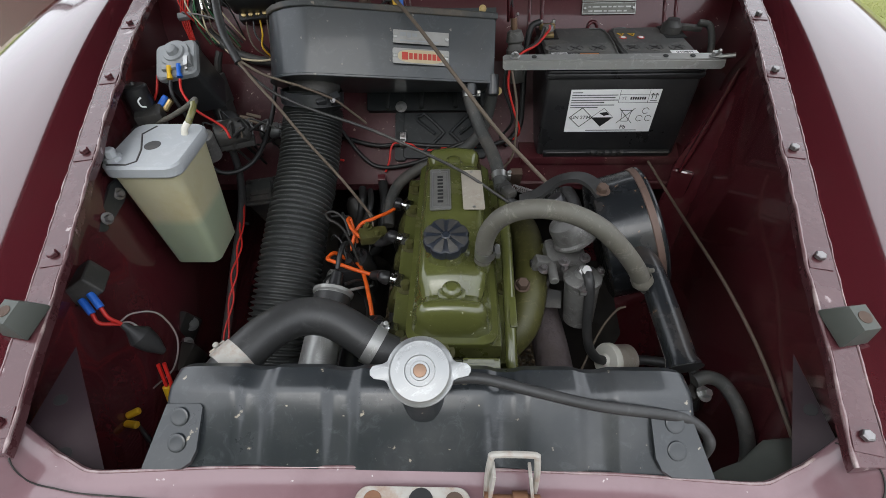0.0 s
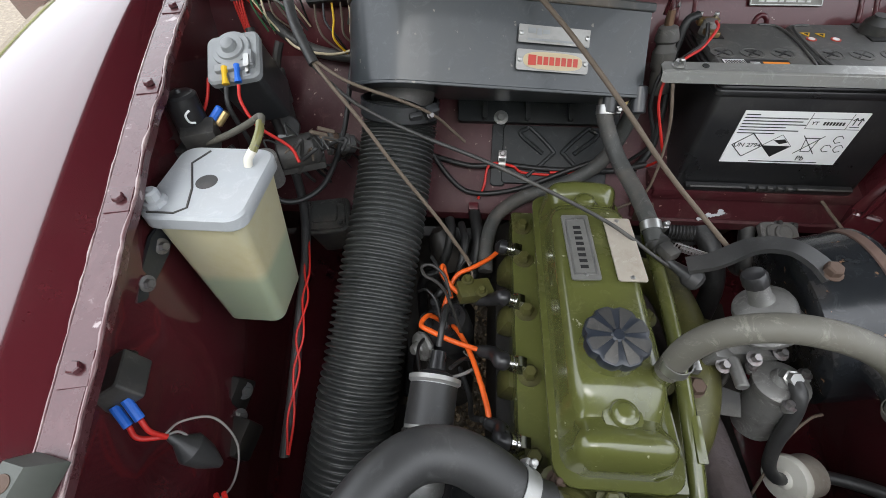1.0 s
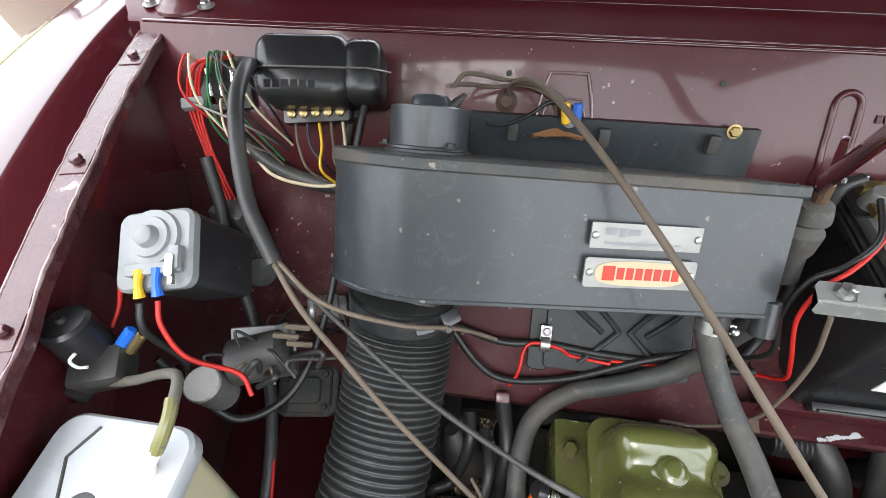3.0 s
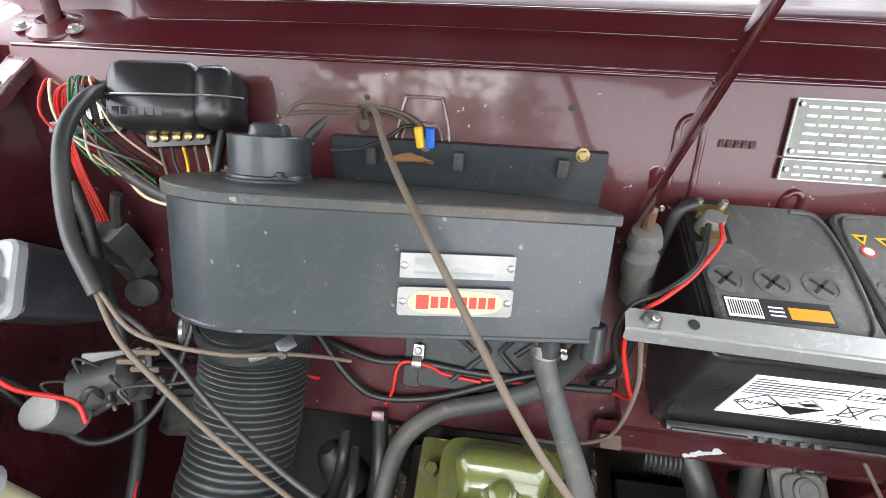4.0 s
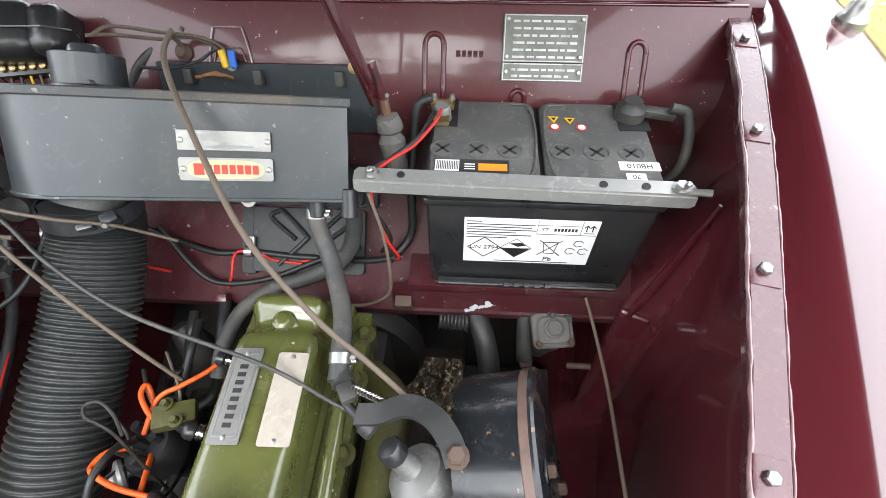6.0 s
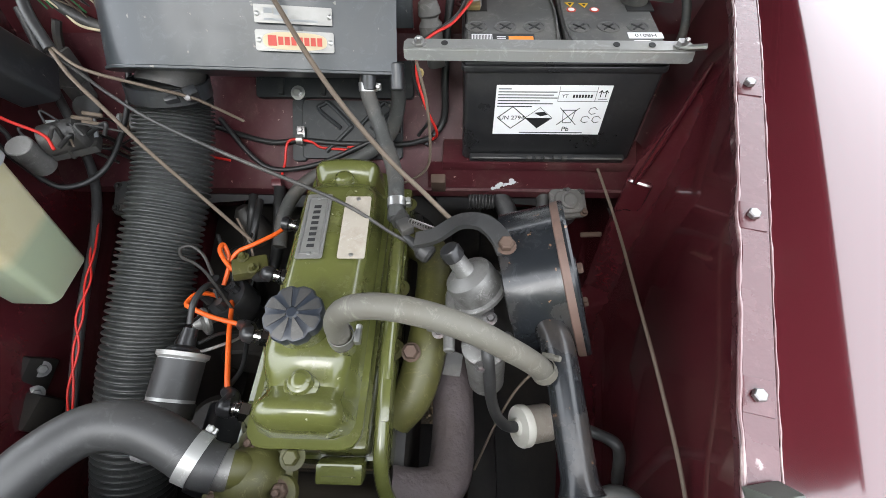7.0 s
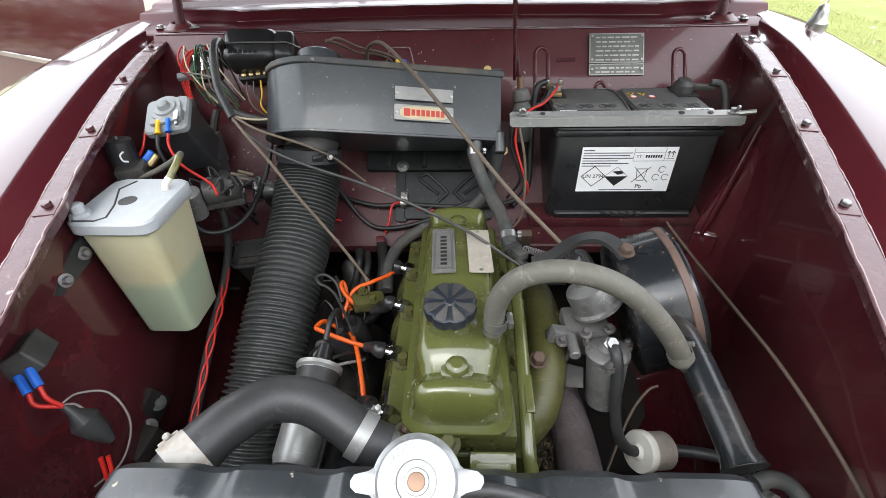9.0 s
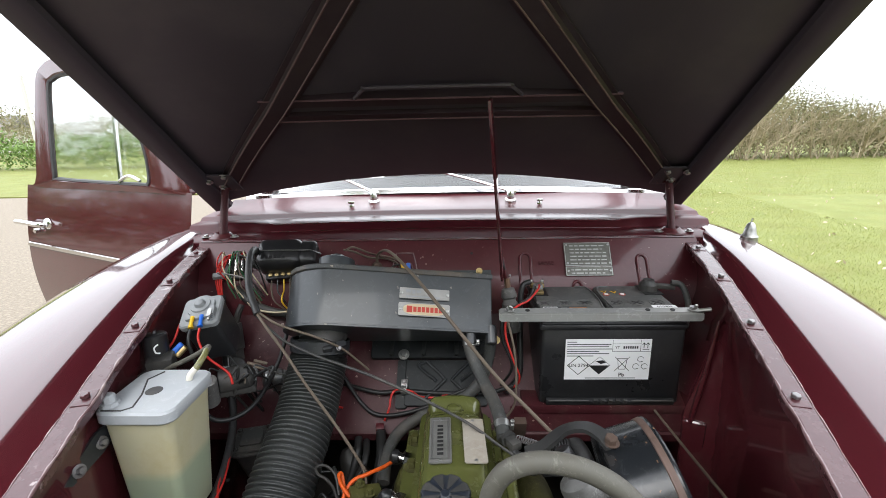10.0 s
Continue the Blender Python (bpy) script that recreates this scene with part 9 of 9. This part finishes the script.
# front left: relay and loose wires
rl = thing("relay", (-0.425, 0.333, 1.05), "black plastic relay screwed to the inner wing", "relay")
RS = Vector((-0.024, -0.004, -0.012))
RX = frame_of((-0.443, 0.334, 1.061), (0.35, -0.93, 0.1), (0.85, 0.32, 0.42))
bm = bmesh.new()
prism(bm, rounded(-0.020, 0.022, -0.019, 0.019, 0.003), -0.013, 0.017, bev=0.0015)
bmesh.ops.transform(bm, matrix=RX, verts=bm.verts)
part("case", bm, DUSTY, rl)
bars(rl, RX @ Matrix.Translation((0.0, 0.0, 0.015)), [(-0.012, 0.004 - 0.006 * i, 0.012, 0.0065 - 0.006 * i) for i in range(3)], 0.0003, DUSTY)
bm = bmesh.new()
prism(bm, rounded(-0.034, -0.016, -0.008, 0.008, 0.005), -0.004, 0.001)
bmesh.ops.transform(bm, matrix=RX, verts=bm.verts)
part("tab", bm, PLASTIC, rl)
bolt(rl, RX @ Vector((-0.026, 0, 0.002)), RX.to_3x3() @ Vector((0, 0, 1)), 0.005, 0.004, DUSTY)
for dy_ in (0.006, -0.008):
    a = RX @ Vector((0.021, dy_, -0.004))
    b = a + Vector((0.013, -0.012, -0.014))
    bm = bmesh.new()
    tube(bm, [a, b], 0.0046, 10, 2)
    part("blue_terminal", bm, BLUE, rl)
    wire("relay_wire", [b, b + Vector((0.006, -0.006, -0.012)), RS + Vector((-0.378, 0.304, 1.032))], 0.0026, RED, "short red relay wire", n=6)
wire("relay_loom", [RS + Vector(p) for p in ((-0.380, 0.305, 1.034), (-0.368, 0.318, 1.036), (-0.345, 0.328, 1.022), (-0.330, 0.315, 0.985), (-0.335, 0.285, 0.955), (-0.360, 0.262, 0.940))], 0.0012, GREYWIRE, "thin grey wire loop below the relay", n=7)
wire("relay_loom", [RS + Vector(p) for p in ((-0.378, 0.306, 1.032), (-0.372, 0.312, 1.022), (-0.352, 0.304, 1.000))], 0.0014, GREYWIRE, "thin grey wire below the relay", n=7)
bm = bmesh.new()
lathe(bm, RS + Vector((-0.380, 0.306, 1.030)), (0.45, -0.1, -0.75), [(0, 0.0035), (0.012, 0.006), (0.028, 0.016), (0.046, 0.013), (0.066, 0.004)], 12)
solo("wire_boot", bm, RUBBER, "black rubber connector boot on loose wires", "connector")
wire("loose_wire", [(-0.352, 0.262, 0.985), (-0.350, 0.250, 0.955), (-0.352, 0.24, 0.92), (-0.36, 0.225, 0.89)], 0.0024, RED, "loose red wire with yellow joiner", n=7)
wire("loose_wire", [(-0.345, 0.264, 0.985), (-0.343, 0.250, 0.955), (-0.350, 0.238, 0.92), (-0.365, 0.222, 0.885)], 0.0024, RED, "loose red wire hanging by the radiator", n=7)
bm = bmesh.new()
cyl(bm, (-0.3505, 0.249, 0.953), (-0.351, 0.2400, 0.926), 0.0046, n=10)
solo("wire_joiner", bm, YELLOW, "yellow crimp joiner on a red wire", "crimp")
for p, q in (((-0.428, 0.229, 0.910), (-0.438, 0.246, 0.912)), ((-0.414, 0.226, 0.910), (-0.399, 0.234, 0.912)), ((-0.412, 0.217, 0.908), (-0.393, 0.214, 0.910))):
    bm = bmesh.new()
    cyl(bm, p, q, 0.0050, n=10)
    tagged(part("wire_joiner", bm, YELLOW), "yellow crimp terminal on a loose lead", "crimp", "yellow crimps")
wire("loose_lead", [(-0.415, 0.227, 0.905), (-0.405, 0.22, 0.885), (-0.39, 0.205, 0.86), (-0.375, 0.19, 0.82)], 0.003, WIRE, "black lead with yellow crimps", n=7)
bs = thing("steering_bracket", (-0.43, 0.38, 0.82), "black bracket with two bolts low on the wing", "bracket")
bm = bmesh.new()
box(bm, (-0.445, 0.405, 0.84), (0.018, 0.07, 0.05), turn(20, 0, -10), 0.005)
box(bm, (-0.432, 0.365, 0.82), (0.04, 0.05, 0.05), turn(10, 0, -10), 0.006)
part("bracket_plate", bm, IRON, bs)
bolt(bs, (-0.433, 0.421, 0.847), (0.9, -0.3, 0.5), 0.007, 0.006, STEEL)
bolt(bs, (-0.433, 0.388, 0.835), (0.9, -0.3, 0.5), 0.007, 0.006, STEEL)

# ================= grounds: hedge, far trees, grass, stones =================


def stuff(name, verts, faces, material, label, category, smooth=False):
    me = bpy.data.meshes.new(name)
    me.from_pydata(verts, [], faces)
    me.materials.append(material)
    ob = new(name, me)
    return tagged(ob, label, category, kind="stuff")


rng = np.random.default_rng(5)


def leaves(centres, size, material, name, label):
    """Many small leaf quads about the given centres."""
    n = len(centres)
    a = rng.normal(size=(n, 3))
    a /= np.linalg.norm(a, axis=1)[:, None]
    b = np.cross(a, rng.normal(size=(n, 3)))
    b /= np.linalg.norm(b, axis=1)[:, None]
    s = (size * rng.uniform(0.5, 1.4, n))[:, None]
    v = np.stack([centres - a * s, centres + b * s * 0.5, centres + a * s, centres - b * s * 0.5], axis=1).reshape(-1, 3)
    f = [(4 * i, 4 * i + 1, 4 * i + 2, 4 * i + 3) for i in range(n)]
    return stuff(name, v.tolist(), f, material, label, "hedge")


def twigs(x0, x1, y0, y1, h, count, name, label, lean=0.35):
    verts, faces = [], []
    for _ in range(count):
        t = rng.uniform()
        base = np.array([x0 + (x1 - x0) * t, y0 + (y1 - y0) * t + rng.uniform(-0.8, 0.8), GROUND])
        hh = h * rng.uniform(0.6, 1.08)
        d = np.array([rng.normal() * lean, rng.normal() * lean, 1.0])
        stems = [(base, d, hh, 0.015)]
        for _k in range(9):
            s = rng.uniform(0.2, 0.8)
            stems.append((base + d * hh * s, d + rng.normal(size=3) * 0.6, hh * rng.uniform(0.15, 0.4), 0.007))
        for p, dd, L, r in stems:
            q = p + dd * L
            u = np.cross(dd, [0.3, 1, 0.2])
            u = u / np.linalg.norm(u)
            w = np.cross(dd, u)
            w = w / np.linalg.norm(w)
            k = len(verts)
            for c, rr in ((p, r), (q, r * 0.3)):
                for aa in (0, 2.1, 4.2):
                    verts.append((c + (u * math.cos(aa) + w * math.sin(aa)) * rr).tolist())
            faces += [(k, k + 1, k + 4, k + 3), (k + 1, k + 2, k + 5, k + 4), (k + 2, k, k + 3, k + 5)]
    return stuff(name, verts, faces, BARK, label, "hedge")


def thicket(x0, y0, x1, y1, h, count, deep=1.0):
    t = rng.uniform(size=count)
    hump = 1 + 0.18 * np.sin(t * 23) + 0.12 * np.sin(t * 57 + 1) + 0.08 * np.sin(t * 131)
    z = GROUND + h * hump * np.sqrt(rng.uniform(size=count)) * rng.uniform(0.75, 1.0, count)
    return np.stack([x0 + (x1 - x0) * t + rng.normal(size=count) * 0.3, y0 + (y1 - y0) * t + rng.normal(size=count) * 0.55 * deep, z], axis=1)


twigs(6, 60, 16.9, 16.4, 1.9, 1500, "hedge_twigs", "bare brown twigs of the boundary hedge", 0.5)
leaves(thicket(6, 17.4, 60, 16.9, 2.15, 190000), 0.036, LEAF, "hedge_leaves", "dull green and brown hedge leaves")
leaves(thicket(6, 18.6, 60, 18.0, 1.9, 60000), 0.06, LEAF, "hedge_leaves", "dense low growth inside the boundary hedge")
twigs(-60, -14, 26, 30, 3.2, 320, "tree_twigs", "far bare trees beyond the verge")
leaves(thicket(-60, 27, -14, 31, 3.0, 30000, 2), 0.08, LEAF, "tree_leaves", "far brown-green tree foliage")
leaves(thicket(-40, 17.5, -9, 18.5, 1.5, 24000), 0.065, LEAFG, "shrub_leaves", "bright green shrubs along the verge")
# Unseen hedges behind and beside the camera, added to darken low reflections.
twigs(-40, 40, -11, -11.5, 3.2, 500, "hedge_twigs", "bare brown twigs of the unseen hedge added behind the camera")
leaves(thicket(-13.5, -11, -13, 5, 2.7, 14000), 0.12, LEAF, "hedge_leaves", "dull green unseen hedge added at the side to darken door reflections")
leaves(thicket(-40, -11, 40, -11.5, 3.2, 30000), 0.13, LEAF, "hedge_leaves", "dull green unseen hedge added behind the camera to cut low sky light")
# Trees added out of view, sized to block the sky mirrored in the bulkhead.
twigs(-11, 1.6, -8.5, -9.5, 5.2, 150, "tree_twigs", "bare branches of unseen trees added to darken the bulkhead's reflection", 0.12)
leaves(thicket(-11, -8.5, -5.5, -9.0, 4.6, 7000, 1.2), 0.15, LEAFG, "tree_leaves", "dark green foliage of lower unseen trees added to darken reflections")
leaves(thicket(-5.2, -9.0, 1.4, -9.5, 8.6, 24000, 1.2), 0.15, LEAFG, "tree_leaves", "dark green foliage of tall unseen trees added to darken reflections")
bm = bmesh.new()
tube(bm, [(-22.5, 24, GROUND), (-22.5, 24, GROUND + 4.4)], 0.09, 8, 2)
solo("telegraph_pole", bm, RENDERW, "pale telegraph pole far beyond the verge", "pole")
hb = thing("far_house", (-44, 42, GROUND), "low pale house far beyond the verge", "house")
bm = bmesh.new()
box(bm, (-44, 43, GROUND + 1.1), (6, 4, 2.2))
part("wall", bm, RENDERW, hb)
bm = bmesh.new()
loft(bm, [[Vector((x, y, z)) for y, z in ((40.8, GROUND + 2.2), (43, GROUND + 3.4), (45.2, GROUND + 2.2))] for x in (-47.2, -40.8)])
part("roof", bm, SLATE, hb)
for x in (-45.4, -43.2, -41.8):
    bm = bmesh.new()
    box(bm, (x, 40.97, GROUND + 1.3), (0.8, 0.05, 0.9))
    part("window", bm, PLASTIC, hb)


def blades(x0, x1, y0, y1, n, hmax, name):
    p = np.stack([rng.uniform(x0, x1, n), rng.uniform(y0, y1, n), np.full(n, GROUND + 0.02)], axis=1)
    a = rng.uniform(0, 2 * math.pi, n)
    u = np.stack([np.cos(a), np.sin(a), np.zeros(n)], axis=1) * (0.0016 + 0.0014 * rng.uniform(size=n))[:, None]
    tip = p + np.stack([rng.normal(size=n) * 0.016, rng.normal(size=n) * 0.016, hmax * rng.uniform(0.35, 1, n)], axis=1)
    v = np.stack([p - u, p + u, tip], axis=1).reshape(-1, 3)
    return stuff(name, v.tolist(), [(3 * i, 3 * i + 1, 3 * i + 2) for i in range(n)], BLADE, "short green grass blades of the lawn", "grass")


blades(1.25, 5.0, 0.0, 9.0, 90000, 0.032, "grass_blades")
blades(1.25, 14.0, 8.0, 17.0, 130000, 0.04, "grass_blades")
fallen = np.stack([rng.uniform(1.3, 8, 500), rng.uniform(0.4, 15, 500), np.full(500, GROUND + 0.045)], axis=1)
leaves(fallen, 0.022, CREAMW, "fallen_leaves", "pale fallen leaves scattered on the lawn")

# loose stones of the drive below the engine bay and beside the car
verts, faces = [], []
ico = bmesh.new()
bmesh.ops.create_icosphere(ico, subdivisions=1, radius=1)
iv = np.array([v.co[:] for v in ico.verts])
ifc = [[v.index for v in f.verts] for f in ico.faces]
ico.free()
for cnt, x0, x1, y0, y1, smin, smax in ((4200, -0.45, 0.5, 0.15, 1.0, 0.004, 0.011), (3200, -2.6, -0.8, 1.0, 4.5, 0.006, 0.016)):
    for _ in range(cnt):
        s = rng.uniform(smin, smax)
        R = Euler(rng.uniform(0, 6.28, 3)).to_matrix()
        sc = np.array([1, rng.uniform(0.6, 1), rng.uniform(0.45, 0.8)]) * s
        c = np.array([rng.uniform(x0, x1), rng.uniform(y0, y1), GROUND + s * 0.25])
        k = len(verts)
        verts += ((iv * sc) @ np.array(R) + c).tolist()
        faces += [[q + k for q in f] for f in ifc]
stuff("gravel_stones", verts, faces, STONE, "loose brown and cream gravel stones", "gravel")
